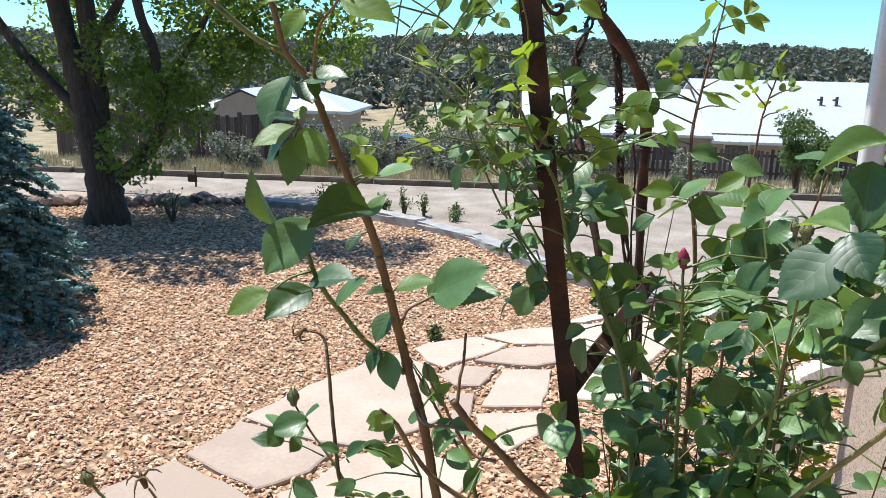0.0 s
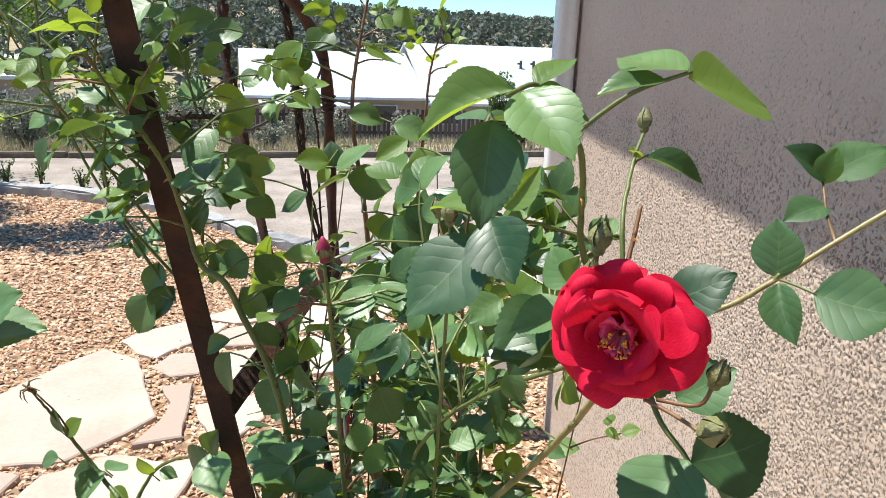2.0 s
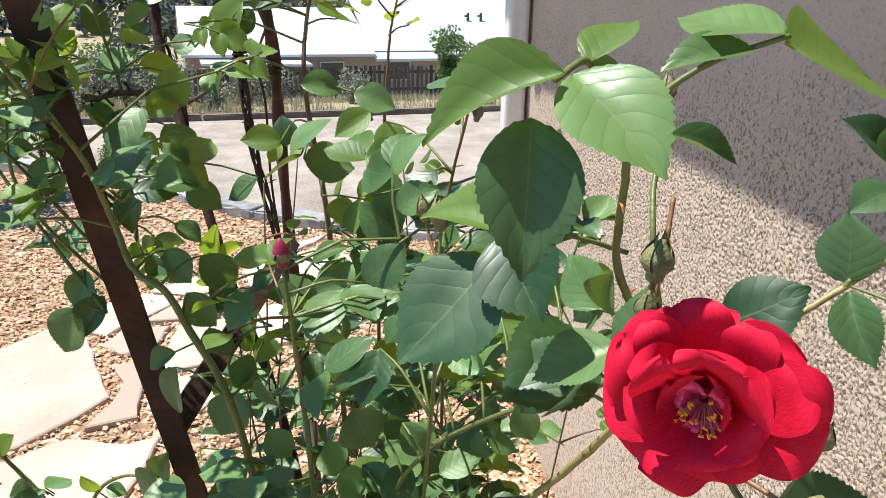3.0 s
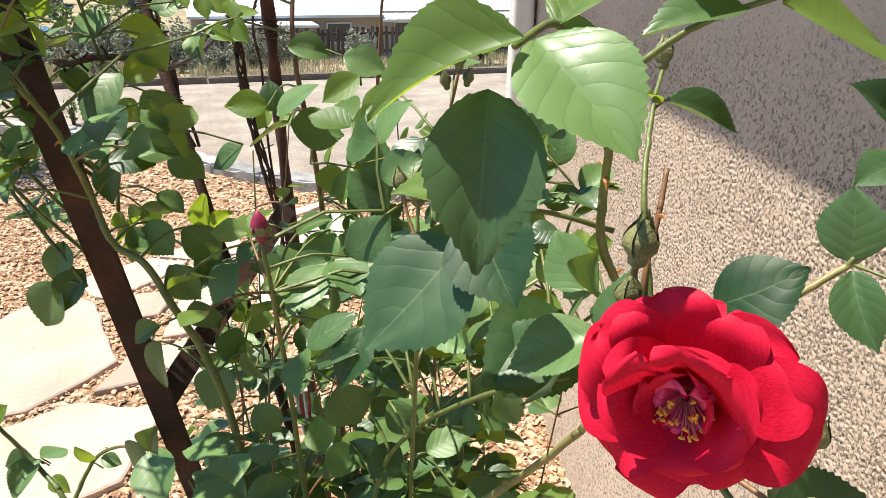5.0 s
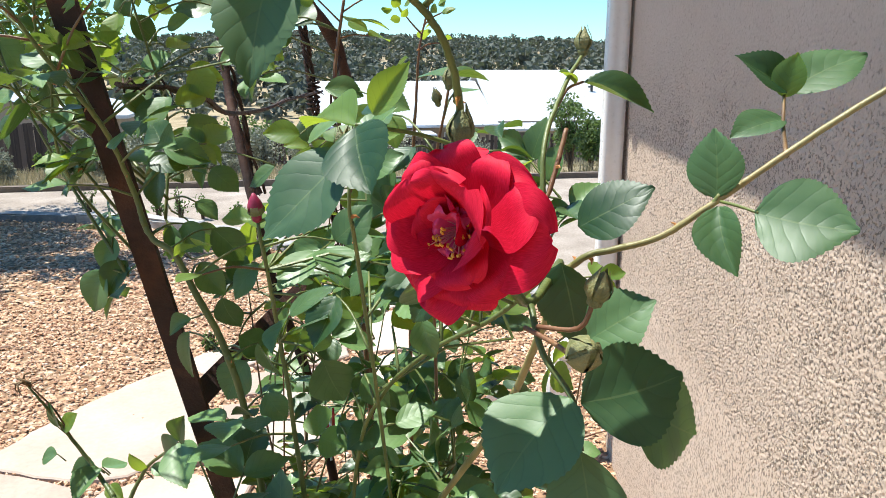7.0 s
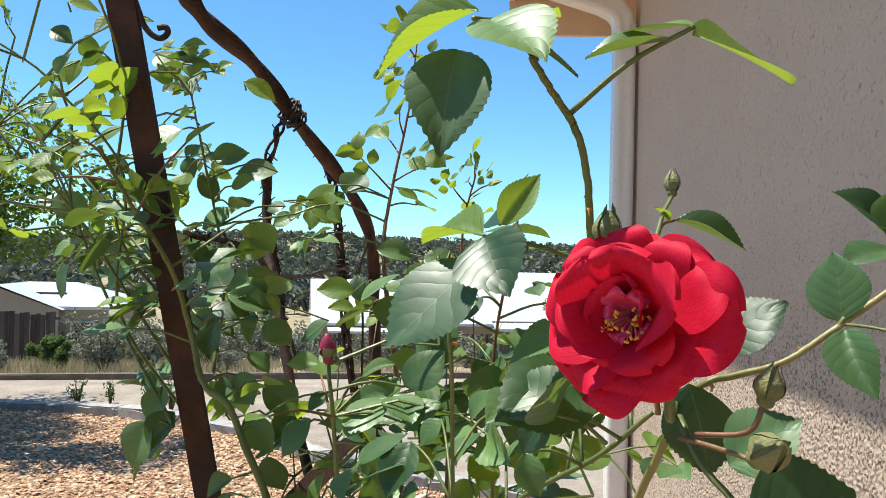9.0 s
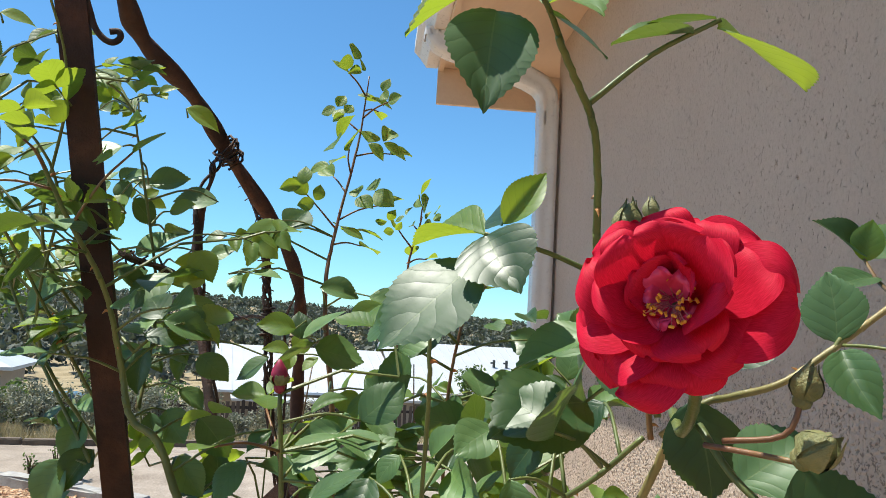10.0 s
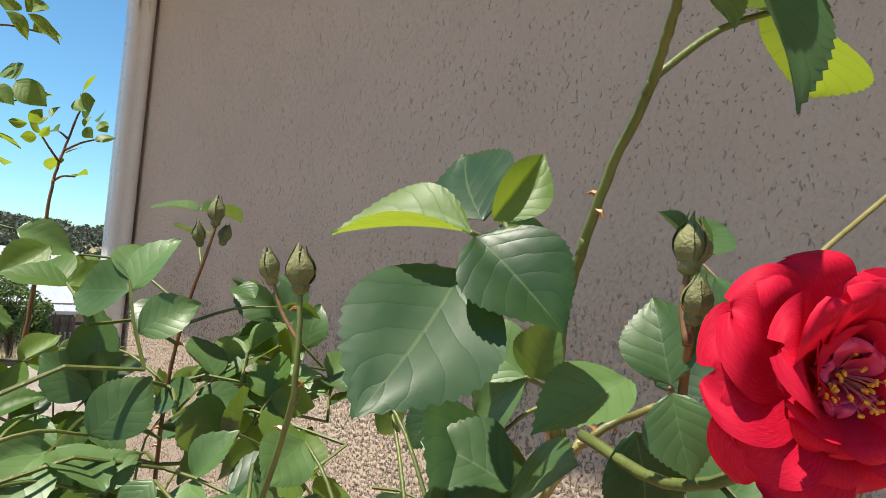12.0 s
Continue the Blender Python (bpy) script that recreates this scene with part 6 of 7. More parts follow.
    leaflet(s, (0.686, 0.762, 1.626), (0.706, 0.744, 1.648), (-0.7, -0.5, 0.6), 1.1, "leaf_shaded", rng, 3)
    stalk(b, [(0.650, 0.715, 1.600), (0.655, 0.70, 1.600), (0.658, 0.684, 1.600)], 0.001, 0.0009, M["cane_red"])
    bud(b, (0.658, 0.684, 1.600), (0.659, 0.668, 1.610), 0.0062, 0, 9)
    stalk(b, [(0.653, 0.71, 1.602), (0.663, 0.695, 1.606), (0.667, 0.692, 1.617)], 0.001, 0.0009, M["cane_red"])
    bud(b, (0.667, 0.693, 1.614), (0.670, 0.690, 1.630), 0.005, 0, 10)
    # flower on its stem
    stalk(b, [(0.688, 0.790, 1.603), (0.662, 0.745, 1.600), (0.645, 0.713, 1.615), (0.635, 0.702, 1.637)], 0.0022, 0.0018, M["cane_green"])
    rose_flower(b, (0.6210, 0.690, 1.643), (-0.68, -0.68, 0.27), 0.0280, 3)
    # shoots behind the flower
    cane(b, [(0.684, 0.795, 1.600), (0.686, 0.815, 1.65), (0.705, 0.845, 1.68), (0.722, 0.866, 1.697)], 0.0016, 0.0010, M["cane_green"], 0, 15)
    bud(b, (0.722, 0.866, 1.696), (0.724, 0.870, 1.714), 0.0048, 0, 11)
    s = stalk(b, [(0.700, 0.838, 1.672), (0.710, 0.852, 1.680), (0.721, 0.860, 1.683)], 0.0009, 0.0007, M["cane_red"], "leaf")
    leaflet(s, (0.721, 0.860, 1.683), (0.758, 0.847, 1.671), (-0.3, -0.5, 0.8), 0.8, rng=rng, pick=4)
    leaflet(s, (0.715, 0.856, 1.682), (0.705, 0.85, 1.69), (-0.5, -0.4, 0.8), 1.0, "leaf_young", rng)
    cane(b, [(0.684, 0.80, 1.59), (0.682, 0.802, 1.62), (0.69, 0.81, 1.64), (0.699, 0.820, 1.662)], 0.0014, 0.0012, M["cane_red"], 2, 16)
    return b


flowering_rose()


DEAD_HEADS = (((0.140, 1.14, 1.446), (-0.5, -0.2, -0.6)), ((0.082, 0.848, 1.412), (-0.1, -0.3, 1.0)), ((0.245, 1.350, 1.331), (-0.5, -0.3, 0.6)))


def withered(bush, centre, way, rng):
    """A dried flower head: curled brown sepals round a shrivelled hip."""
    bm = bmesh.new()
    c, d = Vector(centre), Vector(way).normalized()
    tube(bm, [c - d * 0.006, c, c + d * 0.006], 0.0022, 0.0034, 8)
    head = part("dead_head", bm, M["leaf_dead"], bush, "withered brown flower head", True)
    for k in range(5):
        a = Matrix.Rotation(math.tau * k / 5 + rng.uniform(-0.3, 0.3), 3, d) @ d.orthogonal().normalized()
        sb = bmesh.new()
        p = c + d * 0.005
        tube(sb, [p, p + a * 0.007 + d * 0.004, p + a * 0.013 - d * 0.001, p + a * 0.016 - d * 0.007], 0.0016, 0.0003, 5)
        part("sepal", sb, M["leaf_dead"], head, smooth=True)


def bare_rose():
    """The sparse rose at the other side: long arching canes with few leaves and withered tips."""
    rng = random.Random(31)
    b = thing("rose_bush", "sparse rose bush with long bare arching canes", "rose bush", (0, 0, 0))
    cane(b, [(0.44, 1.02, 0), (0.41, 0.98, 0.7), (0.345, 0.92, 1.25), (0.320, 0.90, 1.43), (0.312, 0.895, 1.471), (0.302, 0.891, 1.51), (0.295, 0.886, 1.543), (0.291, 0.881, 1.564), (0.281, 0.877, 1.605), (0.272, 0.872, 1.639), (0.262, 0.867, 1.665), (0.252, 0.863, 1.69), (0.243, 0.858, 1.716), (0.236, 0.853, 1.737), (0.228, 0.849, 1.754), (0.215, 0.844, 1.772), (0.211, 0.839, 1.793), (0.208, 0.835, 1.809), (0.205, 0.83, 1.834)], 0.0050, 0.0021, M["cane_brown"], 22, 21)
    cane(b, [(0.299, 0.889, 1.508), (0.274, 0.877, 1.534), (0.264, 0.869, 1.548), (0.253, 0.861, 1.567), (0.241, 0.854, 1.586), (0.233, 0.846, 1.607), (0.227, 0.838, 1.632), (0.213, 0.83, 1.648)], 0.0026, 0.0016, M["cane_green"], 5, 22)
    cane(b, [(0.217, 0.845, 1.769), (0.197, 0.837, 1.779), (0.178, 0.831, 1.795), (0.165, 0.826, 1.807), (0.151, 0.82, 1.823)], 0.0021, 0.0018, M["cane_green"], 4, 51)
    cane(b, [(0.343, 0.855, 1.501), (0.360, 0.86, 1.476), (0.384, 0.865, 1.451), (0.403, 0.87, 1.428), (0.434, 0.875, 1.399), (0.470, 0.88, 1.366), (0.52, 0.92, 1.2), (0.53, 1.0, 0.6), (0.52, 1.05, 0)], 0.0030, 0.0042, M["cane_brown"], 5, 52, "cane", "thick cut-back brown cane")
    cane(b, [(0.347, 0.855, 1.499), (0.348, 0.862, 1.518), (0.350, 0.868, 1.528), (0.351, 0.875, 1.552)], 0.0014, 0.0011, M["cane_brown"], 0, 53)
    cane(b, [(0.285, 0.85, 1.492), (0.298, 0.856, 1.476), (0.312, 0.862, 1.447), (0.330, 0.868, 1.421), (0.364, 0.874, 1.394), (0.405, 0.88, 1.354), (0.45, 0.95, 1.1)], 0.0014, 0.0030, M["cane_brown"], 6, 54)
    cane(b, [(0.309, 0.892, 1.474), (0.321, 0.867, 1.473), (0.340, 0.863, 1.474), (0.362, 0.86, 1.473)], 0.0016, 0.0013, M["cane_brown"], 0, 55)
    cane(b, [(0.318, 0.87, 1.524), (0.325, 0.872, 1.505), (0.334, 0.875, 1.489), (0.341, 0.878, 1.472), (0.359, 0.88, 1.442), (0.380, 0.872, 1.440)], 0.0010, 0.0016, M["cane_red"], 0, 56)
    cane(b, [(0.296, 0.885, 1.552), (0.301, 0.89, 1.564), (0.312, 0.895, 1.57), (0.321, 0.9, 1.574)], 0.0014, 0.0010, M["cane_red"], 0, 57)
    cane(b, [(0.237, 0.85, 1.740), (0.238, 0.838, 1.758), (0.245, 0.825, 1.786), (0.260, 0.812, 1.802), (0.271, 0.80, 1.814)], 0.0013, 0.0009, M["cane_red"], 0, 58)
    cane(b, [(0.248, 0.861, 1.690), (0.240, 0.852, 1.691), (0.237, 0.843, 1.696), (0.231, 0.832, 1.714), (0.229, 0.82, 1.725)], 0.0012, 0.0008, M["cane_red"], 0, 59)
    l2 = cane(b, [(0.40, 1.15, 0), (0.30, 1.13, 0.8), (0.215, 1.11, 1.2), (0.193, 1.102, 1.28), (0.175, 1.13, 1.40), (0.165, 1.145, 1.438), (0.14, 1.14, 1.448)], 0.004, 0.0012, M["cane_brown"], 8, 23)
    cane(b, [(0.30, 1.12, 1.0), (0.20, 1.15, 1.22), (0.14, 1.17, 1.30), (0.118, 1.175, 1.335)], 0.0022, 0.0012, M["cane_green"], 2, 25)
    bud(b, (0.118, 1.175, 1.33), (0.116, 1.176, 1.36), 0.008, 0, 12)
    compound(b, (0.16, 1.16, 1.27), (0.11, 1.14, 1.30), 0.034, rng, five=True)
    compound(b, (0.24, 1.12, 1.22), (0.22, 1.08, 1.26), 0.034, rng, five=True)
    for k in range(7):
        foot = Vector((rng.uniform(0.25, 0.45), rng.uniform(0.95, 1.25), 0.2))
        top = Vector((rng.uniform(0.05, 0.42), rng.uniform(0.9, 1.2), rng.uniform(1.15, 1.35)))
        line = cane(b, [foot, foot.lerp(top, 0.6) + Vector((0.02, 0.03, 0)), top], 0.0019, 0.0010, M["cane_brown"], 4, 300 + k)
        leafy(b, line, 5, rng, 0.030, 0.55, reach=0.04)
    cane(b, [(0.30, 1.0, 0.5), (0.15, 0.92, 1.1), (0.05, 0.885, 1.33), (0.015, 0.88, 1.386)], 0.003, 0.0013, M["cane_green"], 3, 27)
    bud(b, (0.015, 0.88, 1.384), (0.009, 0.876, 1.404), 0.0062, 0, 13)
    cane(b, [(0.30, 1.02, 0.6), (0.16, 0.90, 1.2), (0.085, 0.85, 1.405)], 0.0026, 0.0011, M["cane_brown"], 3, 28)
    # short leafy shoot with a withered head, near the post's foot
    cane(b, [(0.36, 1.30, 0.3), (0.36, 1.30, 1.0), (0.345, 1.300, 1.175), (0.310, 1.345, 1.215), (0.282, 1.352, 1.262), (0.262, 1.350, 1.300), (0.246, 1.350, 1.328)], 0.0042, 0.0012, M["cane_green"], 4, 41)
    cane(b, [(0.286, 1.352, 1.255), (0.270, 1.352, 1.295), (0.249, 1.350, 1.327)], 0.0013, 0.0009, M["cane_brown"], 0, 42)
    cane(b, [(0.345, 1.30, 1.18), (0.375, 1.30, 1.235), (0.405, 1.26, 1.275), (0.44, 1.16, 1.335)], 0.0026, 0.0012, M["cane_green"], 3, 43)
    for base, tip, face, kind in (
            ((0.276, 1.352, 1.268), (0.294, 1.345, 1.292), (-0.3, -0.7, 0.7), "leaf_young"), ((0.272, 1.350, 1.274), (0.264, 1.348, 1.305), (-0.7, -0.6, 0.2), "leaf"),
            ((0.315, 1.345, 1.219), (0.290, 1.310, 1.200), (-0.4, -0.6, 0.8), "leaf"), ((0.310, 1.345, 1.222), (0.279, 1.350, 1.214), (-0.2, -0.8, 0.5), "leaf"),
            ((0.316, 1.347, 1.220), (0.340, 1.370, 1.212), (-0.3, -0.5, 0.9), "leaf"), ((0.328, 1.330, 1.205), (0.345, 1.310, 1.195), (-0.3, -0.6, 0.8), "leaf_young"),
            ((0.375, 1.300, 1.235), (0.360, 1.290, 1.258), (-0.5, -0.6, 0.4), "leaf_young"), ((0.385, 1.290, 1.245), (0.405, 1.280, 1.240), (-0.3, -0.7, 0.7), "leaf"),
            ((0.450, 1.120, 1.360), (0.456, 1.106, 1.390), (-0.5, -0.8, 0.2), "leaf"), ((0.450, 1.125, 1.357), (0.456, 1.080, 1.340), (-0.4, -0.7, 0.7), "leaf"),
            ((0.446, 1.130, 1.355), (0.425, 1.150, 1.318), (-0.6, -0.7, 0.4), "leaf"), ((0.262, 1.365, 1.232), (0.238, 1.375, 1.222), (-0.2, -0.6, 0.8), "leaf")):
        leaflet(stalk(b, [Vector(base) + Vector((0.008, 0.003, -0.012)), base], 0.0009, 0.0007, M["cane_green"], "leaf", 3, 5), base, tip, face, 1.05, kind, rng)
    for c, d in DEAD_HEADS:
        withered(b, c, d, rng)
    return b


BARE_ROSE = bare_rose()


def arch_leaves(bush):
    """Leaves that stand out on the climbing rose, each on its short stalk."""
    rng = random.Random(91)

    def on(base, tip, face, kind="leaf"):
        back = nearest_cane(Vector(base), 0.11) or Vector(base) + Vector((0.002, 0.006, -0.008))
        s = stalk(bush, [back, Vector(base).lerp(back, 0.45) + Vector((0, 0, 0.10 * (Vector(base) - back).length)), base], 0.0011, 0.0007, M["cane_green"], "leaf", 3, 5)
        leaflet(s, base, tip, face, rng.uniform(0.95, 1.15), kind, rng)

    on((0.568, 1.170, 1.628), (0.536, 1.166, 1.632), (-0.5, -0.7, 0.5), "leaf_young")
    on((0.575, 1.170, 1.620), (0.606, 1.160, 1.647), (-0.5, -0.2, 0.8))
    on((0.583, 1.165, 1.616), (0.550, 1.169, 1.603), (-0.2, 0.2, 0.4))
    on((0.585, 1.165, 1.613), (0.628, 1.162, 1.604), (-0.2, -0.7, 0.7))
    on((0.574, 1.190, 1.619), (0.573, 1.198, 1.645), (-0.1, -0.9, 0.7))
    on((0.553, 1.280, 1.734), (0.522, 1.290, 1.690), (-0.7, -0.6, 0.5), "leaf_young")
    on((0.562, 1.280, 1.727), (0.542, 1.282, 1.703), (0.2, -0.6, 0.4))
    on((0.563, 1.280, 1.726), (0.585, 1.296, 1.753), (-0.2, -0.8, 0.3))
    on((0.393, 1.120, 1.653), (0.368, 1.119, 1.632), (-0.2, -0.9, 1.1))
    on((0.401, 1.100, 1.652), (0.418, 1.109, 1.634), (-0.5, -0.5, 0.9))
    on((0.388, 1.120, 1.626), (0.408, 1.101, 1.619), (-0.6, -0.5, 0.7))
    on((0.401, 1.100, 1.671), (0.424, 1.100, 1.658), (-0.0, -0.8, 1.0))
    on((0.428, 1.130, 1.666), (0.449, 1.123, 1.649), (0.0, -0.9, 1.1))
    on((0.467, 1.120, 1.665), (0.439, 1.100, 1.640), (-0.5, -0.7, 0.6))
    on((0.467, 1.140, 1.657), (0.492, 1.156, 1.666), (0.2, -0.8, 0.5), "leaf_young")
    on((0.479, 1.140, 1.649), (0.500, 1.145, 1.623), (-0.5, -0.5, 0.5))
    on((0.463, 1.150, 1.609), (0.483, 1.147, 1.621), (0.2, -0.5, 0.8), "leaf_young")
    on((0.481, 1.160, 1.686), (0.496, 1.146, 1.663), (-0.3, -0.8, 0.8), "leaf_young")
    on((0.505, 1.200, 1.705), (0.486, 1.203, 1.703), (-0.2, -1.2, 1.0))
    on((0.456, 1.200, 1.722), (0.476, 1.189, 1.730), (-0.2, -0.7, 0.6), "leaf_young")
    on((0.454, 1.200, 1.704), (0.473, 1.216, 1.710), (-0.0, -0.7, 0.9), "leaf_young")
    on((0.434, 1.180, 1.681), (0.460, 1.170, 1.700), (-0.3, -0.7, 0.7))
    on((0.546, 1.150, 1.603), (0.520, 1.156, 1.585), (-0.6, -0.5, 0.8))
    on((0.492, 1.140, 1.603), (0.515, 1.124, 1.589), (-0.2, -0.9, 1.2))
    on((0.452, 1.130, 1.606), (0.447, 1.113, 1.576), (-0.5, -0.5, 0.5))
    on((0.462, 1.100, 1.562), (0.469, 1.093, 1.542), (-0.3, -1.0, 0.6))
    on((0.472, 1.100, 1.564), (0.487, 1.082, 1.544), (-0.6, -0.7, 0.7))
    on((0.496, 1.090, 1.561), (0.519, 1.092, 1.532), (-0.5, -0.3, 0.7))
    on((0.480, 1.120, 1.578), (0.498, 1.114, 1.564), (-0.0, -0.6, 0.7))
    on((0.484, 1.090, 1.533), (0.503, 1.082, 1.507), (-0.3, -0.7, 0.7))
    on((0.531, 1.085, 1.531), (0.507, 1.077, 1.507), (-0.7, -0.6, 0.6))
    on((0.417, 1.100, 1.555), (0.408, 1.088, 1.531), (0.0, -0.6, 0.8))
    on((0.428, 1.090, 1.537), (0.411, 1.080, 1.511), (-0.1, -0.7, 0.5))
    on((0.410, 1.090, 1.530), (0.394, 1.092, 1.495), (-0.2, -0.8, 0.9))
    on((0.498, 1.100, 1.499), (0.510, 1.100, 1.469), (-0.5, -0.8, 0.5))
    on((0.510, 1.100, 1.464), (0.534, 1.111, 1.443), (-0.0, -1.0, 0.6))
    on((0.471, 1.090, 1.474), (0.465, 1.092, 1.432), (-0.2, -0.2, 0.8))
    on((0.517, 1.080, 1.449), (0.498, 1.078, 1.416), (-0.1, -0.7, 0.7))
    on((0.529, 1.060, 1.472), (0.544, 1.062, 1.439), (-0.5, -0.2, 0.4))
    on((0.472, 1.100, 1.482), (0.450, 1.107, 1.467), (-0.1, -0.8, 1.0))
    on((0.588, 1.020, 1.575), (0.574, 1.004, 1.552), (-0.5, -0.6, 0.9))
    on((0.590, 0.970, 1.575), (0.612, 0.964, 1.601), (-0.1, -0.5, 0.4))
    on((0.566, 1.020, 1.574), (0.588, 1.014, 1.586), (-0.4, -0.2, 0.5), "leaf_young")
    on((0.560, 0.980, 1.557), (0.538, 0.979, 1.559), (-0.7, -0.5, 0.9), "leaf_young")
    on((0.566, 1.000, 1.551), (0.587, 0.987, 1.550), (-0.3, -0.4, 0.6))
    on((0.589, 0.970, 1.552), (0.614, 0.971, 1.566), (-0.2, -0.5, 0.7))
    on((0.570, 1.000, 1.485), (0.573, 0.988, 1.516), (0.2, -0.8, 1.0))
    on((0.589, 0.930, 1.549), (0.572, 0.912, 1.522), (-0.3, -0.5, 0.7))
    on((0.591, 0.950, 1.528), (0.608, 0.962, 1.539), (-0.1, -1.0, 0.6), "leaf_young")
    on((0.579, 0.960, 1.494), (0.593, 0.961, 1.461), (-0.3, -0.6, 0.8))
    on((0.652, 1.100, 1.595), (0.630, 1.093, 1.592), (-0.4, -0.2, 1.2))
    on((0.652, 1.020, 1.632), (0.627, 1.010, 1.617), (-0.1, -0.2, 0.6))
    on((0.644, 1.120, 1.649), (0.647, 1.103, 1.623), (-0.3, -0.7, 0.7), "leaf_young")
    on((0.639, 1.150, 1.652), (0.608, 1.152, 1.633), (-0.5, -0.8, 0.5), "leaf_young")
    on((0.593, 1.220, 1.667), (0.630, 1.219, 1.661), (0.0, -0.8, 0.7))
    on((0.636, 1.200, 1.661), (0.670, 1.184, 1.651), (-0.1, -1.1, 0.8))
    on((0.624, 0.920, 1.462), (0.652, 0.919, 1.472), (-0.2, -0.4, 0.8))
    on((0.606, 0.940, 1.490), (0.621, 0.927, 1.471), (-0.4, -0.3, 0.6))
    on((0.623, 0.920, 1.530), (0.645, 0.934, 1.535), (0.1, -0.6, 0.8), "leaf_young")
    on((0.692, 0.900, 1.606), (0.674, 0.903, 1.605), (-0.4, -0.7, 1.0))
    on((0.672, 0.880, 1.605), (0.689, 0.878, 1.585), (-0.7, -0.6, 0.8))
    on((0.694, 0.860, 1.600), (0.678, 0.868, 1.583), (-0.3, -0.6, 0.8))
    on((0.652, 0.800, 1.605), (0.606, 0.781, 1.598), (-0.2, -0.7, 0.6))
    on((0.632, 0.800, 1.590), (0.619, 0.802, 1.574), (-0.3, -0.9, 1.0))
    on((0.627, 0.820, 1.569), (0.633, 0.813, 1.550), (-0.4, -0.5, 0.7))
    on((0.650, 0.900, 1.581), (0.626, 0.894, 1.568), (-0.2, -0.7, 0.6))
    on((0.639, 0.920, 1.568), (0.665, 0.929, 1.546), (-0.2, -0.4, 0.5))
    on((0.611, 0.950, 1.558), (0.596, 0.950, 1.543), (-0.6, -0.5, 0.5))
    on((0.572, 1.020, 1.526), (0.584, 1.018, 1.498), (-0.5, -0.4, 0.7))
    on((0.533, 1.050, 1.432), (0.548, 1.040, 1.411), (-0.5, -0.8, 0.8))
    on((0.589, 0.980, 1.436), (0.606, 0.964, 1.420), (-0.2, -0.4, 0.7))
    on((0.515, 1.060, 1.404), (0.493, 1.043, 1.393), (-0.3, -0.8, 0.7))
    on((0.614, 0.950, 1.450), (0.593, 0.936, 1.438), (-0.3, -0.9, 0.4))
    on((0.545, 1.060, 1.557), (0.528, 1.053, 1.543), (-0.3, -0.5, 0.8))
    on((0.598, 0.950, 1.474), (0.617, 0.963, 1.477), (-0.2, -0.6, 1.1))
    on((0.640, 0.900, 1.546), (0.651, 0.894, 1.562), (0.0, -0.2, 0.8))
    on((0.281, 1.300, 1.910), (0.312, 1.308, 1.908), (-0.1, -1.0, 1.0), "leaf_young")
    on((0.266, 1.300, 1.881), (0.289, 1.293, 1.868), (-0.8, -0.6, 0.7))
    on((0.334, 1.280, 1.892), (0.314, 1.267, 1.874), (-0.7, -0.7, 1.0))
    on((0.281, 1.250, 1.696), (0.290, 1.268, 1.717), (-0.0, -0.4, 0.8))
    on((0.293, 1.250, 1.714), (0.316, 1.244, 1.685), (-0.2, -0.8, 0.8))
    on((0.342, 1.250, 1.708), (0.320, 1.242, 1.698), (-0.1, -0.6, 0.5), "leaf_young")
    on((0.307, 1.280, 1.731), (0.325, 1.280, 1.720), (-0.5, -0.5, 0.7))
    on((0.327, 1.250, 1.769), (0.294, 1.246, 1.761), (-0.2, -0.4, 0.7), "leaf_young")
    on((0.360, 1.220, 1.776), (0.330, 1.208, 1.759), (-0.1, -0.3, 0.8), "leaf_young")
    on((0.419, 1.150, 1.764), (0.384, 1.145, 1.748), (-0.7, -1.0, 0.8))
    on((0.384, 1.250, 1.816), (0.418, 1.267, 1.827), (-0.2, -0.6, 0.7))
    on((0.409, 1.250, 1.821), (0.422, 1.255, 1.838), (-0.9, -1.0, 0.9), "leaf_young")
    on((0.426, 1.200, 1.730), (0.446, 1.206, 1.710), (-0.3, -0.5, 0.6))
    on((0.435, 1.220, 1.747), (0.469, 1.215, 1.757), (-0.4, -0.9, 0.3))
    on((0.495, 1.250, 1.742), (0.455, 1.247, 1.740), (-0.4, -0.9, 0.9))
    on((0.456, 1.300, 1.841), (0.492, 1.303, 1.825), (-0.6, -0.6, 0.8), "leaf_young")
    on((0.364, 1.150, 1.677), (0.369, 1.147, 1.649), (-0.4, -0.5, 0.6))
    on((0.396, 1.080, 1.658), (0.420, 1.093, 1.662), (-0.1, -0.2, 1.2))
    on((0.404, 1.080, 1.679), (0.429, 1.083, 1.688), (-0.5, -0.8, 0.9))
    on((0.325, 1.200, 1.670), (0.306, 1.194, 1.655), (-0.7, -1.0, 0.8))
    on((0.336, 1.200, 1.665), (0.326, 1.185, 1.646), (-0.6, -0.4, 1.0))
    on((0.324, 1.180, 1.647), (0.315, 1.185, 1.617), (-0.4, -0.6, 1.1))
    on((0.425, 1.150, 1.661), (0.446, 1.160, 1.671), (0.2, -0.8, 0.8))
    on((0.412, 1.100, 1.620), (0.390, 1.104, 1.608), (-0.1, -0.5, 1.0))
    on((0.450, 1.250, 1.699), (0.472, 1.265, 1.717), (-0.1, -0.8, 0.9))
    on((0.461, 1.250, 1.682), (0.497, 1.248, 1.677), (-0.5, -0.7, 0.7), "leaf_young")
    on((0.491, 1.280, 1.691), (0.514, 1.271, 1.702), (-0.2, -0.8, 0.6))
    on((0.295, 1.300, 1.852), (0.285, 1.290, 1.827), (-0.0, -0.4, 0.8), "leaf_young")
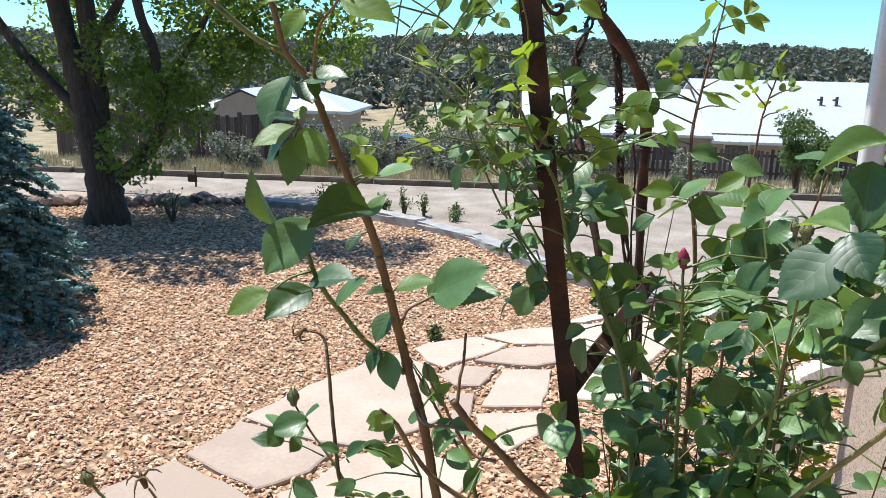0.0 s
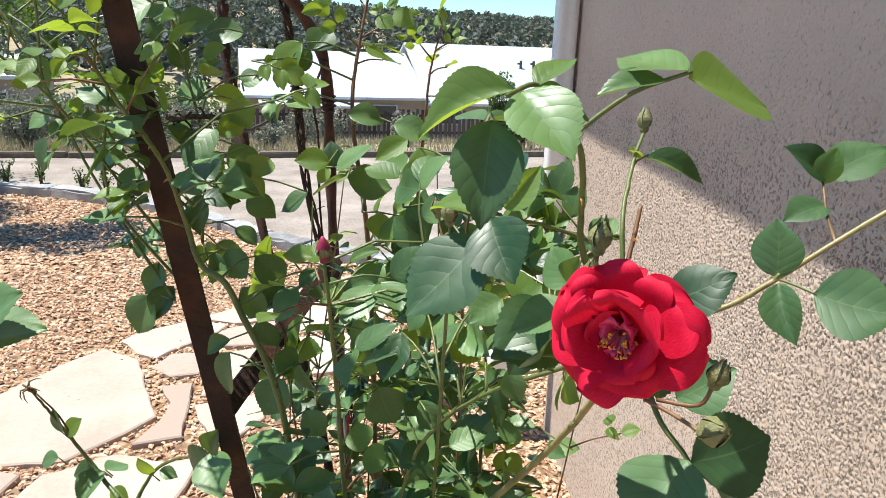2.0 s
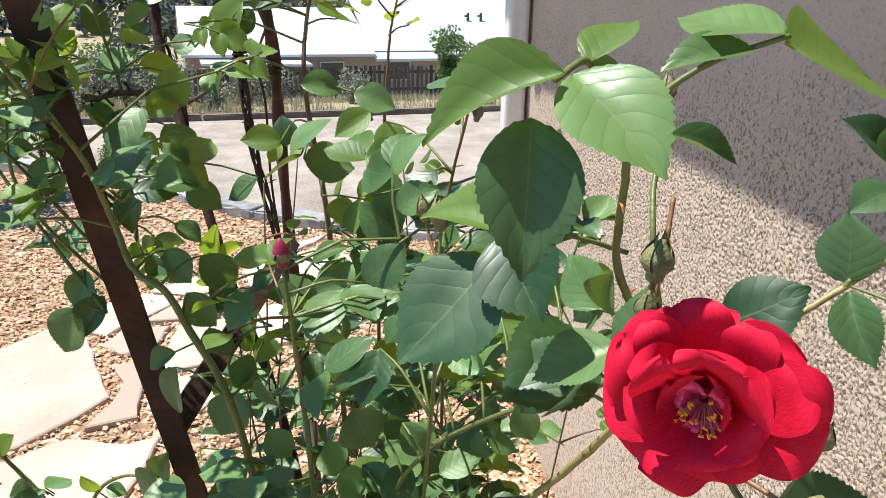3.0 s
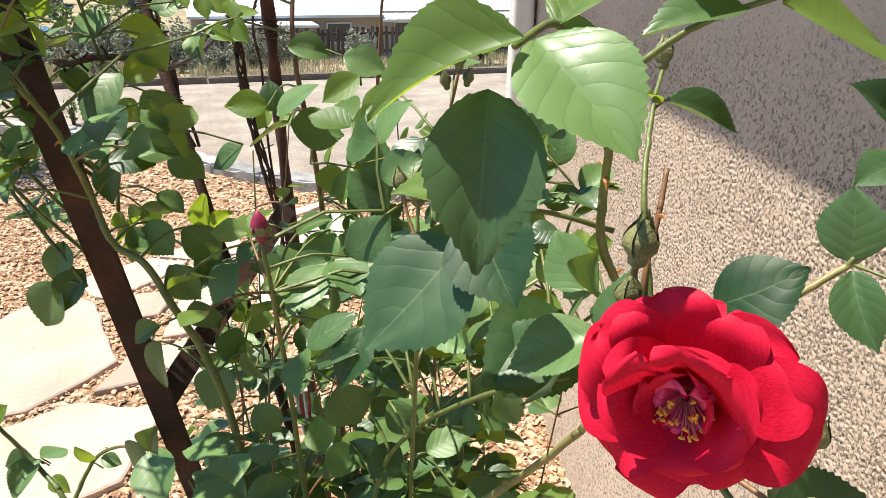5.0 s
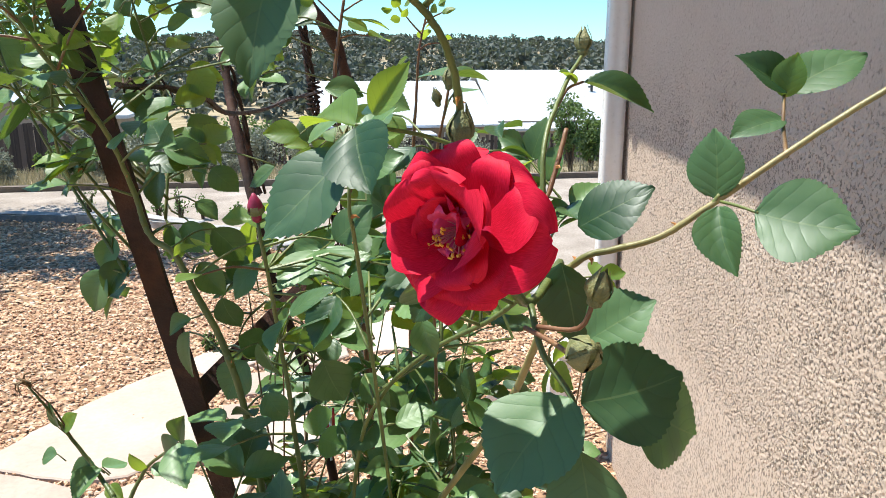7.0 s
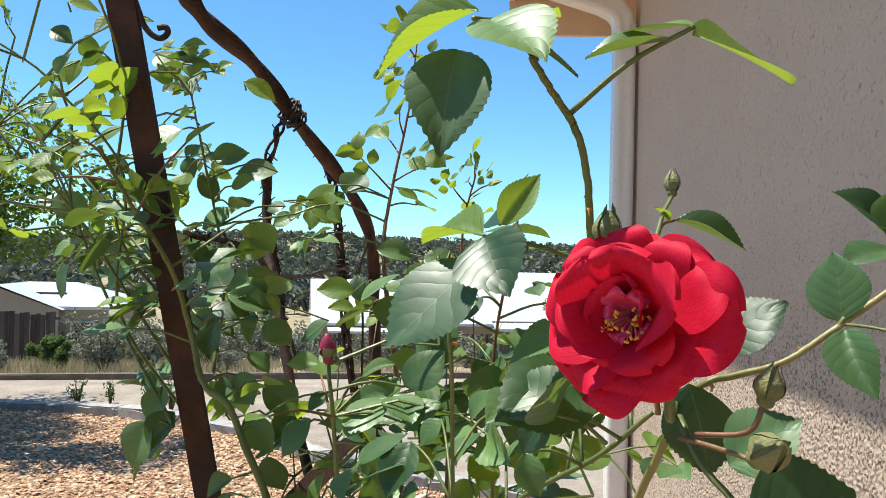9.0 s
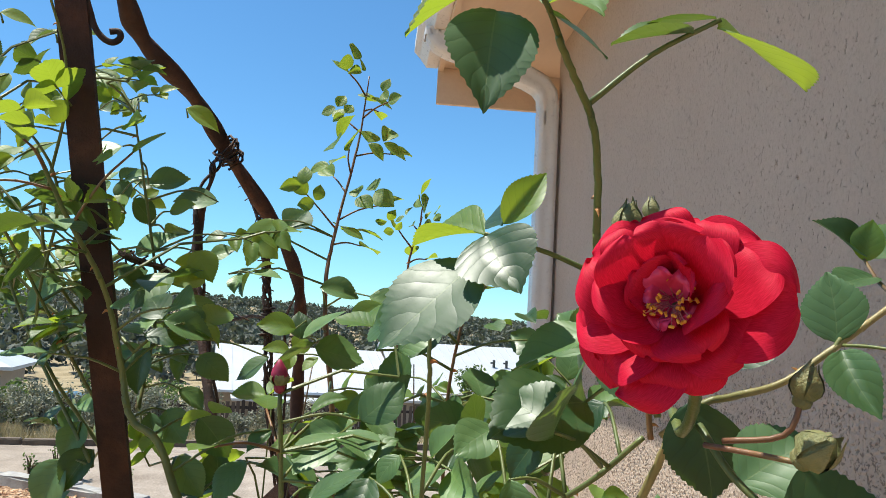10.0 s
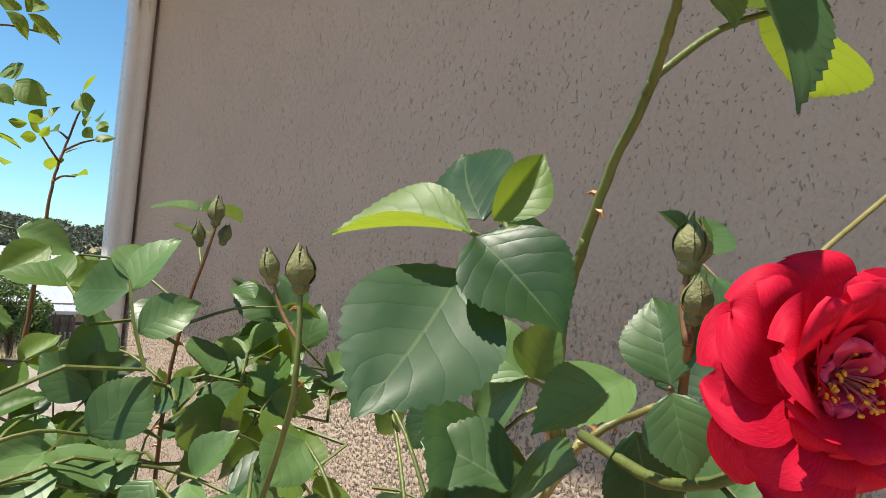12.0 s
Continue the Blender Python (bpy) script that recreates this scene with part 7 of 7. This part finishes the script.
    on((0.322, 1.300, 1.842), (0.343, 1.298, 1.821), (-0.5, -0.6, 0.3))
    on((0.253, 1.300, 1.784), (0.271, 1.299, 1.773), (-0.6, -0.8, 0.7), "leaf_young")
    on((0.333, 1.250, 1.749), (0.357, 1.253, 1.736), (-0.4, -0.8, 1.1))
    on((0.354, 1.250, 1.740), (0.339, 1.259, 1.715), (-0.7, -0.4, 0.7))
    on((0.272, 1.300, 1.809), (0.262, 1.287, 1.790), (-0.3, -0.9, 0.6))
    on((0.359, 1.300, 1.846), (0.336, 1.286, 1.831), (-0.6, -0.7, 1.1))
    on((0.377, 1.250, 1.851), (0.401, 1.231, 1.838), (-0.4, -0.9, 0.9), "leaf_young")
    on((0.413, 1.250, 1.869), (0.403, 1.251, 1.849), (-0.1, -0.7, 0.5), "leaf_young")
    on((0.395, 1.200, 1.777), (0.387, 1.194, 1.745), (-0.2, -0.3, 0.7))
    on((0.416, 1.200, 1.733), (0.410, 1.184, 1.706), (-0.4, -0.7, 0.7), "leaf_young")
    on((0.451, 1.200, 1.628), (0.472, 1.182, 1.619), (-0.2, -0.5, 0.7), "leaf_young")
    on((0.482, 1.200, 1.603), (0.474, 1.194, 1.578), (-0.6, -0.8, 0.6))
    on((0.342, 1.200, 1.643), (0.332, 1.198, 1.667), (-0.3, -0.6, 0.7))


arch_leaves(ARCH_ROSE)


def cane_leaves(bush):
    """Leaves that stand out on the sparse rose."""
    rng = random.Random(92)

    def on(base, tip, face, kind="leaf"):
        back = nearest_cane(Vector(base), 0.08) or Vector(base) + Vector((0.002, 0.004, -0.006))
        s = stalk(bush, [back, Vector(base).lerp(back, 0.45) + Vector((0, 0, 0.10 * (Vector(base) - back).length)), base], 0.0011, 0.0007, M["cane_green"], "leaf", 3, 5)
        leaflet(s, base, tip, face, rng.uniform(0.78, 1.0), kind, rng)

    on((0.276, 0.85, 1.656), (0.244, 0.8, 1.657), (0.0, -0.8, 0.7))
    on((0.212, 0.83, 1.645), (0.191, 0.82, 1.686), (-0.6, -0.5, 0.6))
    on((0.237, 0.83, 1.651), (0.209, 0.8, 1.617), (0.1, -0.7, 0.8))
    on((0.228, 0.82, 1.72), (0.203, 0.8, 1.709), (0.1, -0.4, 1.0), "leaf_young")
    on((0.232, 0.82, 1.717), (0.254, 0.8, 1.698), (-0.1, -0.7, 0.5), "leaf_young")
    on((0.228, 0.82, 1.712), (0.225, 0.81, 1.679), (0.3, -0.8, 0.2))
    on((0.226, 0.82, 1.715), (0.201, 0.83, 1.691), (0.1, -0.5, 0.9))
    on((0.23, 0.82, 1.725), (0.214, 0.8, 1.729), (0.0, -0.5, 1.0))
    on((0.231, 0.82, 1.724), (0.231, 0.83, 1.734), (-0.2, -0.9, 0.2), "leaf_young")
    on((0.239, 0.81, 1.798), (0.227, 0.8, 1.78), (-0.2, -0.8, 0.3), "leaf_young")
    on((0.267, 0.8, 1.804), (0.304, 0.79, 1.794), (0.0, -0.6, 0.8), "leaf_young")
    on((0.259, 0.8, 1.805), (0.218, 0.79, 1.807), (0.0, -0.4, 1.0), "leaf_young")
    on((0.218, 0.845, 1.754), (0.202, 0.82, 1.722), (-0.3, -0.7, 0.4))
    on((0.232, 0.84, 1.75), (0.263, 0.83, 1.758), (-0.1, -0.5, 0.9))
    on((0.23, 0.84, 1.75), (0.241, 0.82, 1.737), (0.0, -0.6, 0.8))
    on((0.279, 0.86, 1.681), (0.267, 0.85, 1.697), (-0.1, -0.7, 0.6), "leaf_young")
    on((0.281, 0.86, 1.681), (0.308, 0.85, 1.691), (0.0, -0.4, 1.0))
    on((0.272, 0.86, 1.649), (0.284, 0.86, 1.667), (-0.4, -0.7, 0.3))
    on((0.266, 0.87, 1.632), (0.254, 0.86, 1.621), (-0.3, -0.5, 0.7))
    on((0.203, 0.83, 1.592), (0.171, 0.82, 1.58), (0.1, -0.5, 0.9), "leaf_young")
    on((0.231, 0.845, 1.593), (0.205, 0.81, 1.583), (0.1, -0.6, 0.9))
    on((0.231, 0.845, 1.598), (0.266, 0.83, 1.611), (-0.4, -0.3, 0.8), "leaf_shaded")
    on((0.247, 0.86, 1.576), (0.271, 0.85, 1.603), (-0.2, -0.4, 0.9))
    on((0.29, 0.885, 1.58), (0.269, 0.87, 1.584), (-0.5, -0.4, 0.5), "leaf_shaded")
    on((0.289, 0.885, 1.564), (0.276, 0.87, 1.542), (-0.5, -0.6, 0.2))
    on((0.292, 0.885, 1.584), (0.323, 0.88, 1.595), (-0.2, -0.3, 0.9), "leaf_young")
    on((0.321, 0.9, 1.575), (0.365, 0.88, 1.608), (-0.2, -0.7, 0.7))
    on((0.321, 0.9, 1.572), (0.376, 0.88, 1.589), (-0.1, -0.4, 1.0))
    on((0.317, 0.9, 1.574), (0.336, 0.91, 1.592), (-0.3, -0.7, 0.5))
    on((0.279, 0.88, 1.535), (0.272, 0.87, 1.513), (-0.5, -0.7, 0.2), "leaf_shaded")
    on((0.283, 0.88, 1.53), (0.294, 0.86, 1.505), (-0.1, -0.9, 0.1))
    on((0.328, 0.87, 1.499), (0.341, 0.87, 1.509), (-0.2, -0.6, 0.7), "leaf_young")
    on((0.325, 0.87, 1.51), (0.317, 0.87, 1.525), (-0.3, -0.8, 0.2))
    on((0.335, 0.87, 1.491), (0.327, 0.86, 1.503), (-0.3, -0.6, 0.7))
    on((0.342, 0.87, 1.476), (0.359, 0.86, 1.475), (0.0, -0.5, 0.9))
    on((0.296, 0.85, 1.484), (0.277, 0.84, 1.48), (0.0, -0.6, 0.8), "leaf_young")
    on((0.295, 0.85, 1.479), (0.292, 0.84, 1.469), (-0.2, -0.7, 0.5))
    on((0.146, 1.140, 1.329), (0.102, 1.121, 1.323), (0.1, -0.6, 0.8))
    on((0.142, 1.140, 1.333), (0.161, 1.129, 1.357), (0.1, -0.2, 0.6))
    on((0.194, 1.100, 1.312), (0.173, 1.091, 1.325), (0.1, -0.3, 0.7))
    on((0.240, 1.000, 1.376), (0.271, 1.005, 1.367), (-0.0, -0.6, 0.9))
    on((0.278, 1.000, 1.380), (0.268, 1.007, 1.343), (0.2, -0.3, 0.8))
    on((0.262, 1.020, 1.403), (0.239, 1.024, 1.392), (0.0, -0.6, 0.4), "leaf_young")
    on((0.224, 1.000, 1.360), (0.247, 1.001, 1.382), (-0.2, -0.3, 0.7))
    on((0.321, 0.950, 1.426), (0.338, 0.946, 1.440), (-0.2, -0.6, 0.6))
    on((0.332, 0.950, 1.403), (0.355, 0.934, 1.396), (-0.0, -0.5, 0.5))
    on((0.327, 0.930, 1.476), (0.319, 0.919, 1.497), (-0.1, -0.4, 0.8))
    on((0.367, 0.900, 1.416), (0.353, 0.884, 1.402), (0.1, -0.5, 0.8))
    on((0.167, 1.000, 1.331), (0.196, 0.982, 1.324), (-0.8, -0.9, 0.4))
    on((0.234, 1.000, 1.336), (0.212, 0.991, 1.320), (0.2, -0.5, 0.4))


cane_leaves(BARE_ROSE)

# ---- loose gravel on the bed ----
def gravel():
    """Flat angular chips heaped over the bed, thickest where the camera looks closest."""
    rng = np.random.default_rng(12)
    shapes = []
    for _ in range(10):
        n = 6
        w = np.sort(rng.uniform(0, 2 * np.pi, n))
        r = rng.uniform(0.75, 1.1, n)
        top = np.stack([np.cos(w) * r * 0.62, np.sin(w) * r * 0.42, rng.uniform(0.22, 0.36, n)], 1)
        low = np.stack([np.cos(w + 0.2) * r, np.sin(w + 0.2) * r * 0.68, rng.uniform(-0.1, 0.08, n)], 1)
        v = np.concatenate([top, low])
        f = [(0, 1, 2), (0, 2, 3), (0, 3, 4), (0, 4, 5)]
        for k in range(n):
            j = (k + 1) % n
            f += [(k, n + k, n + j), (k, n + j, j)]
        shapes.append((v, np.array(f)))
    verts, faces, base = [], [], 0

    def strew(count, x0, x1, y0, y1, size):
        nonlocal base
        xs, ys = rng.uniform(x0, x1, count), rng.uniform(y0, y1, count)
        kinds = rng.integers(0, 10, count)
        cx, cy = np.array([p.x for p in CURB]), np.array([p.y for p in CURB])
        order = np.argsort(cx)
        limit = np.interp(xs, cx[order], cy[order]) - 0.07
        wall_x = CORNER.x + ALONG.x / ALONG.y * (ys - CORNER.y)
        keep = (ys < limit) & (xs < np.where(ys < CORNER.y + 0.0, wall_x - 0.01, 9))
        for i in np.nonzero(keep)[0]:
            v, f = shapes[kinds[i]]
            s = size * rng.uniform(0.6, 1.25)
            a, b, c = rng.uniform(0, 6.283), rng.normal(0, 0.28), rng.normal(0, 0.28)
            m = np.array(Euler((b, c, a)).to_matrix())
            verts.append(v @ m.T * s + (xs[i], ys[i], rng.uniform(0.0, 0.014)))
            faces.append(f + base)
            base += len(v)

    strew(40000, -3.2, 2.3, 2.3, 6.0, 0.018)
    strew(15000, -5.0, 2.6, 6.0, 9.4, 0.026)
    me = mesh("gravel", np.concatenate(verts), np.concatenate(faces), M["gravel"])
    tagged(new("gravel", me), "loose orange-brown gravel chips covering the bed", "gravel", kind="stuff")


gravel()
